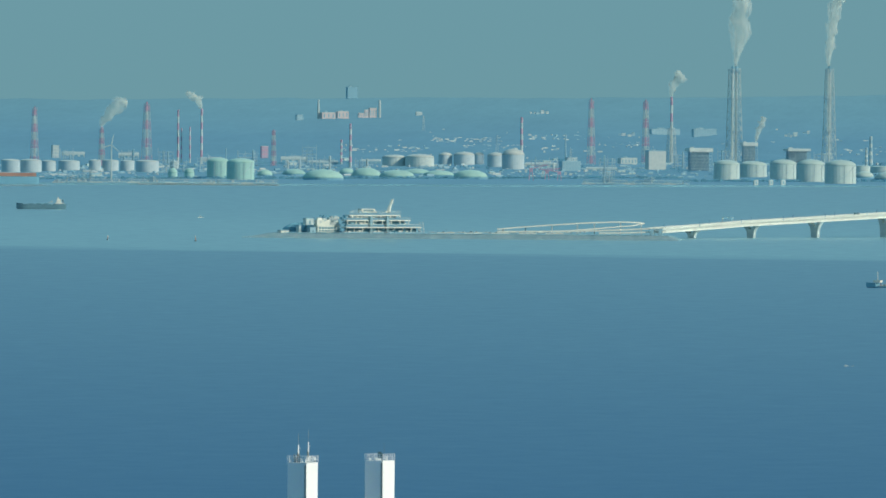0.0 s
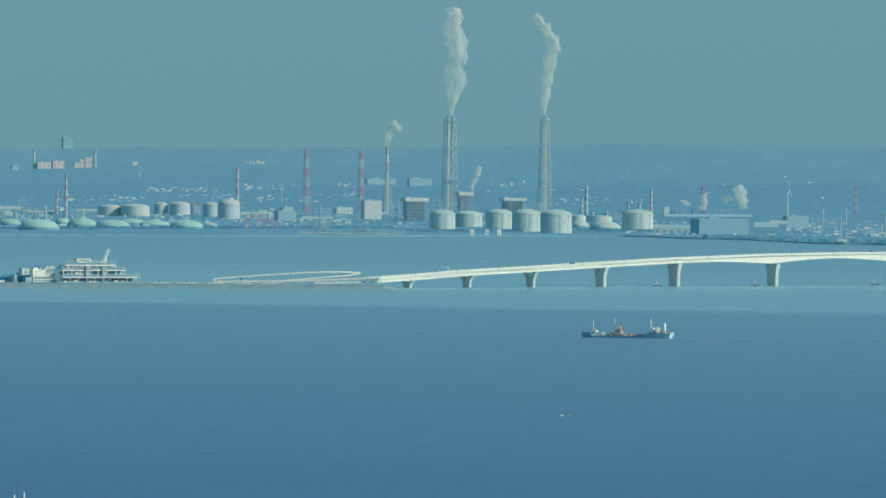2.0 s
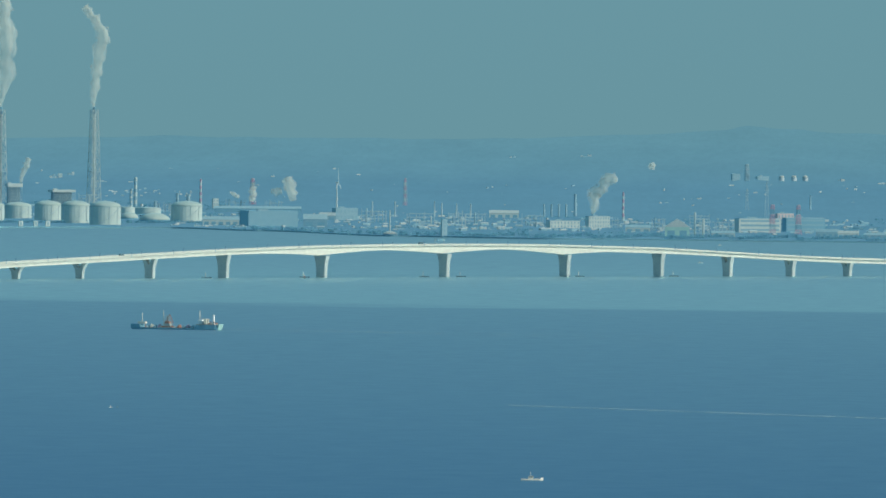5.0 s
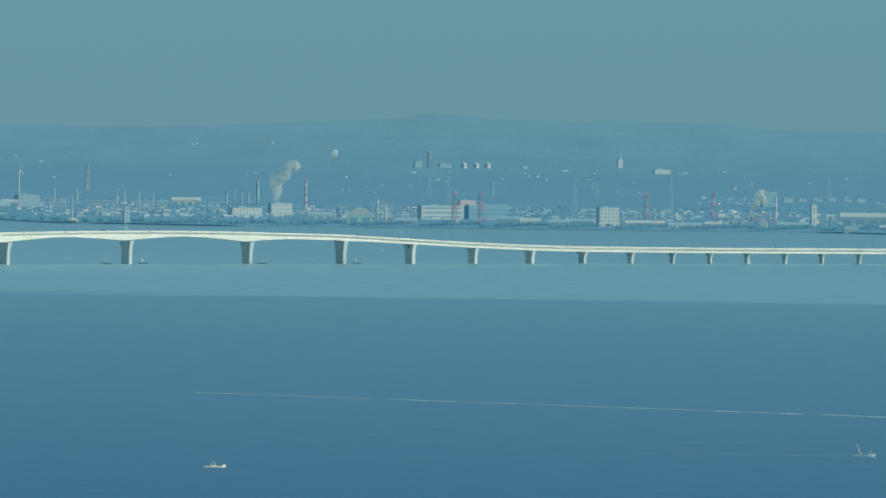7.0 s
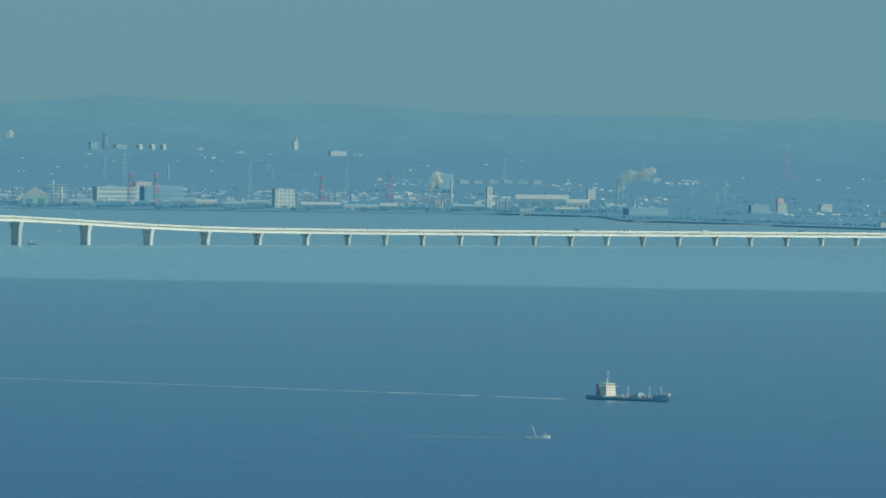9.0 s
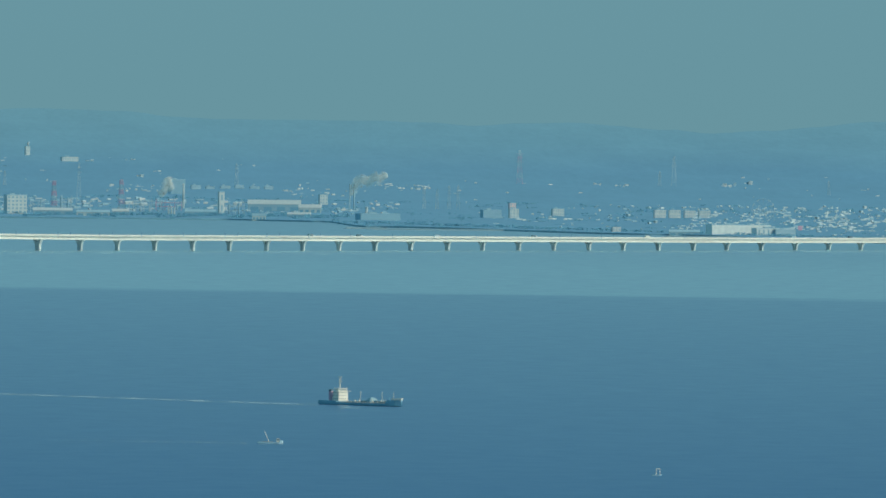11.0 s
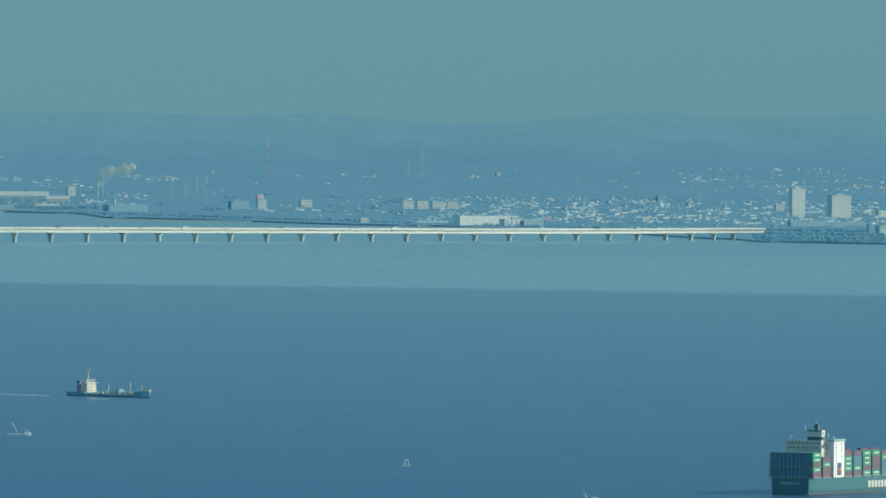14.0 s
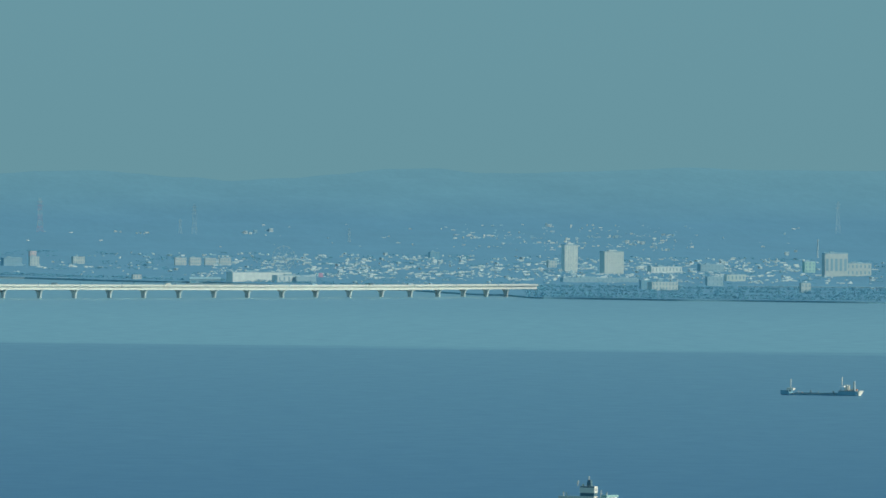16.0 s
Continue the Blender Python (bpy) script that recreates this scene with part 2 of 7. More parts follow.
def make_sea():
    m = bpy.data.materials.new("sea_water")
    m.use_nodes = True
    t = m.node_tree
    p = t.nodes["Principled BSDF"]
    where = t.nodes.new("ShaderNodeTexCoord")
    # streaks of wind-roughened and calm water, long across the view
    stretch = t.nodes.new("ShaderNodeMapping")
    stretch.inputs["Scale"].default_value = (0.006, 0.03, 1)
    t.links.new(where.outputs["Object"], stretch.inputs["Vector"])
    streak = t.nodes.new("ShaderNodeTexNoise")
    streak.inputs["Scale"].default_value = 1.0
    streak.inputs["Detail"].default_value = 7
    streak.inputs["Roughness"].default_value = 0.6
    t.links.new(stretch.outputs["Vector"], streak.inputs["Vector"])
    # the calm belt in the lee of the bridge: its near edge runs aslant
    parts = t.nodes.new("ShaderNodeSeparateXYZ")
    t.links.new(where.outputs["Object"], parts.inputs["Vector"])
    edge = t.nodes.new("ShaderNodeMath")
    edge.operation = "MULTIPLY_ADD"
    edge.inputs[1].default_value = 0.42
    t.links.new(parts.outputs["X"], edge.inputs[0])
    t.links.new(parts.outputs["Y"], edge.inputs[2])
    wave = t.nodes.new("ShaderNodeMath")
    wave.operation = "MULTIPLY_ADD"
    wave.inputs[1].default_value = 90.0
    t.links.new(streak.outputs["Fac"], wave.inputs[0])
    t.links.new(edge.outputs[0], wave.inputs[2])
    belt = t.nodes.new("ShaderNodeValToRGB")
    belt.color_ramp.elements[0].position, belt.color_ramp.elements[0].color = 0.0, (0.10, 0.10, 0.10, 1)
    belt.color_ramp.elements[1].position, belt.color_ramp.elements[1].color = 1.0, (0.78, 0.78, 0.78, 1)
    # gloss share climbs with distance: far water's sky reflection is set by hand
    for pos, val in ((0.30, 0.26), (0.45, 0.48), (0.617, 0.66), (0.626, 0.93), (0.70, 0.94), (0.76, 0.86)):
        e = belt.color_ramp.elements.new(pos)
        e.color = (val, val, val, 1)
    # short wind streaks that break up the gloss
    lie = t.nodes.new("ShaderNodeMapping")
    lie.inputs["Scale"].default_value = (0.22, 0.12, 1)
    t.links.new(where.outputs["Object"], lie.inputs["Vector"])
    gust = t.nodes.new("ShaderNodeTexNoise")
    gust.inputs["Scale"].default_value = 1.0
    gust.inputs["Detail"].default_value = 8
    gust.inputs["Roughness"].default_value = 0.7
    t.links.new(lie.outputs["Vector"], gust.inputs["Vector"])
    gain = t.nodes.new("ShaderNodeMapRange")
    gain.inputs["From Min"].default_value, gain.inputs["From Max"].default_value = 0.3, 0.7
    gain.inputs["To Min"].default_value, gain.inputs["To Max"].default_value = 0.88, 1.10
    t.links.new(gust.outputs["Fac"], gain.inputs["Value"])
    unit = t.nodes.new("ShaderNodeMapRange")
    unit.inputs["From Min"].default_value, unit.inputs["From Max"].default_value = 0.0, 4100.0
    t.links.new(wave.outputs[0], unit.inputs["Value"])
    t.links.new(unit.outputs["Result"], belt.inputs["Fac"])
    # ripples
    rip = t.nodes.new("ShaderNodeMapping")
    rip.inputs["Scale"].default_value = (0.5, 0.16, 1)
    t.links.new(where.outputs["Object"], rip.inputs["Vector"])
    ripple = t.nodes.new("ShaderNodeTexNoise")
    ripple.inputs["Detail"].default_value = 6
    t.links.new(rip.outputs["Vector"], ripple.inputs["Vector"])
    b = t.nodes.new("ShaderNodeBump")
    b.inputs["Strength"].default_value = 0.25
    b.inputs["Distance"].default_value = 0.3
    t.links.new(ripple.outputs["Fac"], b.inputs["Height"])
    p.inputs["Base Color"].default_value = (0.011, 0.111, 0.296, 1)
    p.inputs["Roughness"].default_value = 0.6
    p.inputs["IOR"].default_value = 1.33
    p.inputs["Specular IOR Level"].default_value = 0.2
    gloss = t.nodes.new("ShaderNodeBsdfGlossy")
    gloss.inputs["Roughness"].default_value = 0.3
    gloss.inputs["Color"].default_value = (0.80, 1.0, 0.99, 1)
    t.links.new(b.outputs["Normal"], p.inputs["Normal"])
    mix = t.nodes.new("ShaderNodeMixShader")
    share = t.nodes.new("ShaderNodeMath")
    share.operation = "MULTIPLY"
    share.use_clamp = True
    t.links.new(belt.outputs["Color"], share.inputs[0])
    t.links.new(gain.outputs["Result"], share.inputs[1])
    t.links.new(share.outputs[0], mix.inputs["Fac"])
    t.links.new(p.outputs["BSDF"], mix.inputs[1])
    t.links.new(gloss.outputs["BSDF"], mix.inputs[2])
    t.links.new(mix.outputs["Shader"], t.nodes["Material Output"].inputs["Surface"])
    return m


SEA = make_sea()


def make_steam():
    """Thin cloud: it scatters light to both sides and lets part of it through."""
    m = bpy.data.materials.new("steam")
    m.use_nodes = True
    t = m.node_tree
    t.nodes.remove(t.nodes["Principled BSDF"])
    front, through_it, clear = (t.nodes.new(k) for k in ("ShaderNodeBsdfDiffuse", "ShaderNodeBsdfTranslucent", "ShaderNodeBsdfTransparent"))
    front.inputs["Color"].default_value = through_it.inputs["Color"].default_value = (0.93, 0.98, 0.90, 1)
    both, mix = t.nodes.new("ShaderNodeMixShader"), t.nodes.new("ShaderNodeMixShader")
    t.links.new(front.outputs[0], both.inputs[1])
    t.links.new(through_it.outputs[0], both.inputs[2])
    mix.inputs["Fac"].default_value = 0.22
    t.links.new(clear.outputs[0], mix.inputs[1])
    t.links.new(both.outputs[0], mix.inputs[2])
    t.links.new(mix.outputs[0], t.nodes["Material Output"].inputs["Surface"])
    return m


STEAM = make_steam()


# ---- mesh helpers ----
def box(bm, x0, x1, y0, y1, z0, z1):
    v = [bm.verts.new(c) for c in ((x0, y0, z0), (x1, y0, z0), (x1, y1, z0), (x0, y1, z0), (x0, y0, z1), (x1, y0, z1), (x1, y1, z1), (x0, y1, z1))]
    for f in ((3, 2, 1, 0), (4, 5, 6, 7), (0, 1, 5, 4), (1, 2, 6, 5), (2, 3, 7, 6), (3, 0, 4, 7)):
        bm.faces.new([v[i] for i in f])


def lathe(bm, rings, n=16, x=0.0, y=0.0, caps=True):
    """A turned body: rings of (radius, height) round a standing axis."""
    loops = []
    for r, z in rings:
        loops.append([bm.verts.new((x + r * math.cos(2 * math.pi * i / n), y + r * math.sin(2 * math.pi * i / n), z)) for i in range(n)])
    for a, b in zip(loops, loops[1:]):
        for i in range(n):
            bm.faces.new((a[i], a[(i + 1) % n], b[(i + 1) % n], b[i]))
    if caps:
        bm.faces.new(list(reversed(loops[0])))
        bm.faces.new(loops[-1])


def beam(bm, p, q, r, n=5):
    p, q = Vector(p), Vector(q)
    m = (q - p).to_track_quat("Z", "Y").to_matrix()
    loops = [[bm.verts.new(e + m @ Vector((r * math.cos(2 * math.pi * i / n), r * math.sin(2 * math.pi * i / n), 0))) for i in range(n)] for e in (p, q)]
    for i in range(n):
        bm.faces.new((loops[0][i], loops[0][(i + 1) % n], loops[1][(i + 1) % n], loops[1][i]))
    bm.faces.new(list(reversed(loops[0])))
    bm.faces.new(loops[1])


def loft(bm, sections, caps=True):
    """Joins closed sections, each a list of the same number of points."""
    loops = [[bm.verts.new(c) for c in s] for s in sections]
    n = len(loops[0])
    for a, b in zip(loops, loops[1:]):
        for i in range(n):
            bm.faces.new((a[i], a[(i + 1) % n], b[(i + 1) % n], b[i]))
    if caps:
        bm.faces.new(list(reversed(loops[0])))
        bm.faces.new(loops[-1])


def mesh_of(name, bm, material, smooth=False):
    bmesh.ops.recalc_face_normals(bm, faces=bm.faces)
    me = bpy.data.meshes.new(name)
    if smooth:
        for f in bm.faces:
            f.smooth = True
    bmesh.ops.recalc_face_normals(bm, faces=bm.faces)
    bm.to_mesh(me)
    bm.free()
    if material:
        me.materials.append(material)
    return me


def part(name, bm, material, parent, label="", smooth=False):
    ob = new(name, mesh_of(name, bm, material, smooth))
    ob.parent = parent
    return tagged(ob, label)


def again(name, ob, parent, place):
    """A further part on the mesh of ob."""
    o = new(name, ob.data)
    o.parent = parent
    o.matrix_basis = place
    return o


def thing(name, m, label, category, group="", kind=""):
    ob = new(name)
    ob.matrix_world = m
    return tagged(ob, label, category, group, kind)


def shaped(name, material, parent, build, label="", smooth=False):
    bm = bmesh.new()
    build(bm)
    return part(name, bm, material, parent, label, smooth)


def boxes(*rows):
    def build(bm):
        for r in rows:
            box(bm, *r)
    return build


def beams(*rows):
    def build(bm):
        for p, q, r in rows:
            beam(bm, p, q, r)
    return build


# ---- sea and land ----
def make_ground():
    bm = bmesh.new()
    bmesh.ops.create_grid(bm, x_segments=24, y_segments=24, size=9000)
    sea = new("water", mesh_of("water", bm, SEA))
    tagged(sea, "wide blue bay water with calm and wind-ruffled streaks", "sea", kind="structure")

    us = list(range(-900, 6300, 6))

    def sheet(name, material, label, distances):
        verts, n = [], 0
        for u in us:
            g = bearing(u)
            ds = distances(knots(u, SHORE))
            n = len(ds)
            for d in ds:
                z = rise(u, min(d, 4850))
                if d > 4130:
                    z += (0.10 * noise.noise(Vector((u * 0.06, d * 0.03, 4.0))) + 0.5 * noise.noise(Vector((u * 0.011, d * 0.02, 9.0)))) * min(1, (d - 4130) / 80)
                elif d > knots(u, SHORE) + 9:
                    z += 0.16 * noise.noise(Vector((u * 0.035, d * 0.035, 2.0))) + 0.07 * noise.noise(Vector((u * 0.16, d * 0.07, 7.0)))
                if d > 4850:
                    z -= (d - 4850) * 0.12
                verts.append((d * math.sin(g), d * math.cos(g), z))
        faces = [(i * n + j, (i + 1) * n + j, (i + 1) * n + j + 1, i * n + j + 1) for i in range(len(us) - 1) for j in range(n - 1)]
        me = bpy.data.meshes.new(name)
        me.from_pydata(verts, [], faces)
        me.materials.append(material)
        tagged(new(name, me), label, "land", kind="structure")

    sheet("ground", LAND, "low hazed coastal strip at the water's edge", lambda s: [s - 0.5, s, s + 0.4, s + 0.7])
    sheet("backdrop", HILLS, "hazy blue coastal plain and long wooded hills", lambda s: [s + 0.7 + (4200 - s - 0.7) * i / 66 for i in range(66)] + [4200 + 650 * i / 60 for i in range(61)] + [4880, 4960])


make_ground()


# ---- the long bridge ----
PATH = ((1150, 2782), (1225, 2806), (2086, 2897), (2977, 2976), (3438, 3010), (4194, 3079), (4610, 3125), (4760, 3140))
DECK = ((1150, 407), (1225, 401.5), (1329, 393), (1443, 386.5), (1566, 379), (1696, 371.5), (1870, 364.5), (2000, 362), (2086, 361), (2200, 361), (2299, 362.5), (2465, 367),
        (2587, 374), (2698, 380.5), (2800, 385), (2893, 387.5), (3117, 389.8), (3438, 391), (4194, 393.5), (4460, 393.5), (4760, 392))
PIERS = (1225, 1330, 1443, 1567, 1697, 1871, 2087, 2300, 2466, 2588, 2699, 2800, 2893, 2977, 3051, 3117, 3183, 3250, 3315, 3381, 3446, 3510, 3574, 3637,
         3702, 3764, 3828, 3890, 3952, 4013, 4075, 4137, 4197, 4258, 4318, 4377, 4434, 4485, 4534, 4579, 4619, 4654)
MAIN = (1871, 2087, 2300)


def line(x, table):
    for (a, p), (b, q) in zip(table, table[1:]):
        if x <= b:
            return p + (q - p) * (x - a) / (b - a)
    return table[-1][1]


def deck_point(u, up=0.0, back=0.0):
    """A point of the bridge: its place in plan at the reading u and the height of the deck there."""
    d = line(u, PATH)
    v = line(u, DECK)
    m, s = spot(u, v, d)
    p = m.translation
    m2, _ = spot(u + 4, v, line(u + 4, PATH))
    along = (m2.translation - p)
    along.z = 0
    along.normalize()
    side = Vector((-along.y, along.x, 0))
    return p + side * back + Vector((0, 0, up)), along, side


def make_bridge():
    whole = thing("bridge", Matrix.Identity(4), "long white steel girder bridge on flared concrete piers across the bay", "bridge")
    stations = [1172 + i * 12.0 for i in range(int((4716 - 1172) / 12) + 1)]

    def depth(u):
        d = line(u, ((1150, 0.55), (1257, 0.52), (1330, 0.34), (1437, 0.30), (1563, 0.50), (1700, 0.62), (2360, 0.85), (2478, 0.86), (2596, 0.57), (2696, 0.34), (2860, 0.20), (3300, 0.13), (4760, 0.08)))
        for m in MAIN:
            half = 130
            k = max(0.0, 1 - abs(u - m) / half)
            d = max(d, 0.74 + 0.85 * k * k)
        if 1740 < u < 2440:
            d = max(d, 0.74)
        return d

    def girder(bm):
        secs = []
        for u in stations:
            p, al, si = deck_point(u)
            h = depth(u)
            secs.append([p + si * a + Vector((0, 0, z)) for a, z in ((0.34, -0.22), (0.34, -h - 0.12), (0.37, -h - 0.15), (2.38, -h - 0.15), (2.41, -h - 0.12), (2.41, -0.22))])
        loft(bm, secs)
    shaped("girder", WHITE, whole, girder, "white painted box girder, deeper over the main piers")

    def deck(bm):
        secs = []
        for u in stations:
            p, al, si = deck_point(u)
            secs.append([p + si * a + Vector((0, 0, z)) for a, z in ((-0.10, -0.16), (-0.10, 0.0), (2.85, 0.0), (2.85, -0.16), (2.5, -0.215), (0.25, -0.215))])
        loft(bm, secs)
    shaped("deck", CONCRETE, whole, deck, "grey road deck")

    # the outer parapets come down over the deck's edge
    for back, foot, head in ((-0.165, -0.19, 0.15), (1.36, 0.002, 0.12), (2.855, -0.19, 0.17)):
        def parapet(bm, back=back, foot=foot, head=head):
            secs = []
            for u in stations:
                p, al, si = deck_point(u)
                secs.append([p + si * (back + a) + Vector((0, 0, z)) for a, z in ((0, foot), (0, head), (0.06, head), (0.06, foot))])
            loft(bm, secs)
        shaped("parapet", WHITE, whole, parapet, "pale concrete parapet")

    for u in PIERS:
        p, al, si = deck_point(u + 9)
        top = p.z - depth(u) - 0.15
        deep = line(u, ((1200, 0.85), (1500, 0.90), (1600, 1.15), (2480, 1.18), (2800, 1.0), (3100, 0.56), (4700, 0.52)))
        hw = deep * 0.36
        spread = line(u, ((1200, 2.5), (1450, 2.2), (1600, 1.55), (2480, 1.4), (2800, 1.55), (3100, 2.3), (4700, 2.3)))
        fl = top * 0.85
        c = p + si * 1.38
        m = Matrix((( al.x, si.x, 0, c.x), (al.y, si.y, 0, c.y), (0, 0, 1, 0), (0, 0, 0, 1)))

        def pier(bm, hw=hw, deep=deep, spread=spread, top=top, fork=not 1600 < u < 2480):
            def ring(z, a, b0, b1):
                ch = hw * 0.2
                return [Vector((x, y, z)) for x, y in ((-a + ch, b0), (a - ch, b0), (a, b0 + ch), (a, b1 - ch), (a - ch, b1), (-a + ch, b1), (-a, b1 - ch), (-a, b0 + ch))]
            rows = []
            for z, k in ((-0.6, 1.0), (top - fl, 1.0), (top - fl * 0.6, 1.08), (top - fl * 0.35, 1.28), (top - fl * 0.16, 1.60), (top - 0.05, 1.92), (top, 1.95)):
                f = (k - 1) / 0.95
                rows.append((z, hw * (1 + 0.3 * f), deep * (1 + (spread - 1) * f)))
            n = 4 if fork else len(rows)
            loft(bm, [ring(z, a, -b, b) for z, a, b in rows[:n]])
            if fork:      # the head parts into two arms
                for sign in (-1, 1):
                    loft(bm, [ring(z + 0.002, a * 0.998, *sorted((sign * b * g, sign * b))) for (z, a, b), g in zip(rows[3:], (0.02, 0.28, 0.42, 0.44))])
        o = shaped("pier", PIERSTONE, whole, pier)
        o.matrix_basis = m
    # light masts, sign gantries
    for i, u in enumerate(range(1200, 4690, 37)):
        p, al, si = deck_point(u)
        b = -0.22 if i % 2 else 2.8
        mast = shaped("light_mast", BLUEGREY, whole, beams((p + si * b + Vector((0, 0, -0.15 if i % 2 else 0)), p + si * b + Vector((0, 0, 0.6)), 0.05)))
        shaped("lamp_arm", STEEL, mast, beams((p + si * b + Vector((0, 0, 0.6)), p + si * (b + (0.3 if b < 1 else -0.3)) + Vector((0, 0, 0.64)), 0.03)))
    # sign gantries over the roadway
    for u in (1297, 2087):
        p, al, si = deck_point(u)
        for b in (0, 2.7):
            shaped("gantry_post", WHITE, whole, beams((p + si * b, p + si * b + Vector((0, 0, 1.1)), 0.06)))
        beam_part = shaped("gantry_beam", WHITE, whole, beams((p + Vector((0, 0, 1.05)), p + si * 2.7 + Vector((0, 0, 1.05)), 0.07)))
        for b in (0.3, 1.6):
            c = p + si * b + Vector((0, 0, 0.72))
            shaped("sign_board", BLUEGREY, beam_part, lambda bm: loft(bm, [[c + al * x + Vector((0, 0, z)) + si * w for x, z in ((-0.5, 0), (0.5, 0), (0.5, 0.42), (-0.5, 0.42))] for w in (0.0, 0.06)]))
    return whole


make_bridge()


# ---- kinds of things on the far shore ----
def tank(u0, u1, vt, vb, material, domed=0.22, label="", far=None, ribs=False):
    """A storage tank between the bearings u0 and u1, its roof at vt and its foot at vb."""
    u = (u0 + u1) / 2
    m, s = spot(u, vb, far)
    r, h = (u1 - u0) / 2 * s, (vb - vt) * s
    cap = h * domed
    t = thing("storage_tank", m @ Matrix.Translation((0, r, 0)), label or "large round storage tank with a shallow domed roof", "tank", "storage tanks of the shore")
    body = h - cap
    shaped("shell", material, t, lambda bm: lathe(bm, ((r, -0.3), (r, body * 0.97), (r * 1.02, body * 0.975), (r * 1.02, body)), 28), smooth=False)
    rings = [(r * math.cos(a), body + cap * math.sin(a)) for a in (0.0, 0.25, 0.5, 0.75, 1.0, 1.25, 1.45)]
    lid = shaped("roof", {GREEN: DOMEGREEN, GREYGREEN: DOMEGREY}.get(material, DOMECREAM), t, lambda bm: lathe(bm, rings, 28), smooth=True)
    shaped("roof_hatch", STEEL, lid, lambda bm: lathe(bm, ((r * 0.06, h - cap * 0.1), (r * 0.06, h + 0.12)), 8))
    steps = [(r * 1.03 * math.cos(-1.9 + i * 0.12), r * 1.03 * math.sin(-1.9 + i * 0.12), body * i / 12) for i in range(13)]
    shaped("stair", STEEL, t, lambda bm: loft(bm, [[Vector((x, y, z)), Vector((x * 1.03, y * 1.03, z)), Vector((x * 1.03, y * 1.03, z + 0.09)), Vector((x, y, z + 0.09))] for x, y, z in steps]))
    if ribs:
        for a in (-2.5, -1.9, -1.3, -0.7):
            shaped("pipe_riser", STEEL, t, beams(((r * 1.02 * math.cos(a), r * 1.02 * math.sin(a), 0), (r * 1.02 * math.cos(a), r * 1.02 * math.sin(a), body), 0.05)))
    return t


def low_dome(u0, u1, vt, vb, material, label="pale green domed roof of a sunken gas tank"):
    u = (u0 + u1) / 2
    m, s = spot(u, vb)
    r, h = (u1 - u0) / 2 * s, (vb - vt) * s
    t = thing("sunken_tank", m @ Matrix.Translation((0, r, 0)), label, "tank", "sunken tanks of the shore")
    shaped("kerb_ring", BLUEGREY, t, lambda bm: lathe(bm, ((r * 1.01, -0.3), (r * 1.01, h * 0.18)), 30))
    shaped("roof", {GREEN: DOMEGREEN, GREYGREEN: DOMEGREY}.get(material, DOMECREAM), t, lambda bm: lathe(bm, [(r * math.cos(a), h * 0.185 + h * 0.815 * math.sin(a)) for a in (0, 0.2, 0.4, 0.6, 0.8, 1.0, 1.2, 1.4, 1.5)], 30), smooth=True)
    shaped("vent", OFFWHITE, t, lambda bm: lathe(bm, ((r * 0.05, h * 0.95), (r * 0.05, h * 1.12)), 8))
    return t


def lattice_rows(w0, w1, z0, z1, n, r):
    """Legs, rings and crossed braces of a four-legged lattice, section by section."""
    out = []
    for i in range(n):
        rows = []
        za, zb = z0 + (z1 - z0) * i / n, z0 + (z1 - z0) * (i + 1) / n
        a, b = w0 + (w1 - w0) * i / n, w0 + (w1 - w0) * (i + 1) / n
        c = [(-1, -1), (1, -1), (1, 1), (-1, 1)]
        for j in range(4):
            p, q = c[j], c[(j + 1) % 4]
            rows.append(((p[0] * a, p[1] * a, za), (p[0] * b, p[1] * b, zb), r))
            rows.append(((p[0] * b, p[1] * b, zb), (q[0] * b, q[1] * b, zb), r * 0.8))
            rows.append(((p[0] * a, p[1] * a, za), (q[0] * b, q[1] * b, zb), r * 0.6))
            rows.append(((q[0] * a, q[1] * a, za), (p[0] * b, p[1] * b, zb), r * 0.6))
        out.append(rows)
    return out


def lattice_chimney(u, vt, vb, top, foot, colours, flues=1, sections=7, flue=None, label="", rod=0.38):
    m, s = spot(u, vb)
    h, w0, w1 = (vb - vt) * s, foot * s / 2, top * s / 2
    t = thing("chimney", m @ Matrix.Translation((0, w0, 0)) @ pose(0, 0, 0, 0, 0, 27), label or "red and white banded chimney held in a steel lattice", "chimney", "chimneys of the works")
    for i, rows in enumerate(lattice_rows(w0, w1, 0, h * 0.97, sections, max(0.03, rod * s))):
        shaped("lattice_section", colours[(sections - 1 - i) % len(colours)], t, beams(*rows))
    fr = w1 * (0.44 if flues == 1 else 0.30)
    for f in range(flues):
        x = 0 if flues == 1 else (-1 if f == 0 else 1) * w1 * 0.5
        n = sections * 2 if flue is None else 14
        for i in range(n):
            za, zb = h * i / n, h * (i + 1) / n
            mat = (flue or (colours[((n - 1 - i) // 2) % len(colours)])) if i < n - 1 or flue is None else BLUEGREY
            shaped("flue_section", mat, t, lambda bm: lathe(bm, ((fr, za), (fr, zb)), 10, x=x))
    for k in (0.33, 0.66, 0.95):
        w = (w0 + (w1 - w0) * k) * 1.12
        shaped("platform", STEEL, t, boxes((-w, w, -w, w, h * k, h * k + 0.6 * s)))
    return t


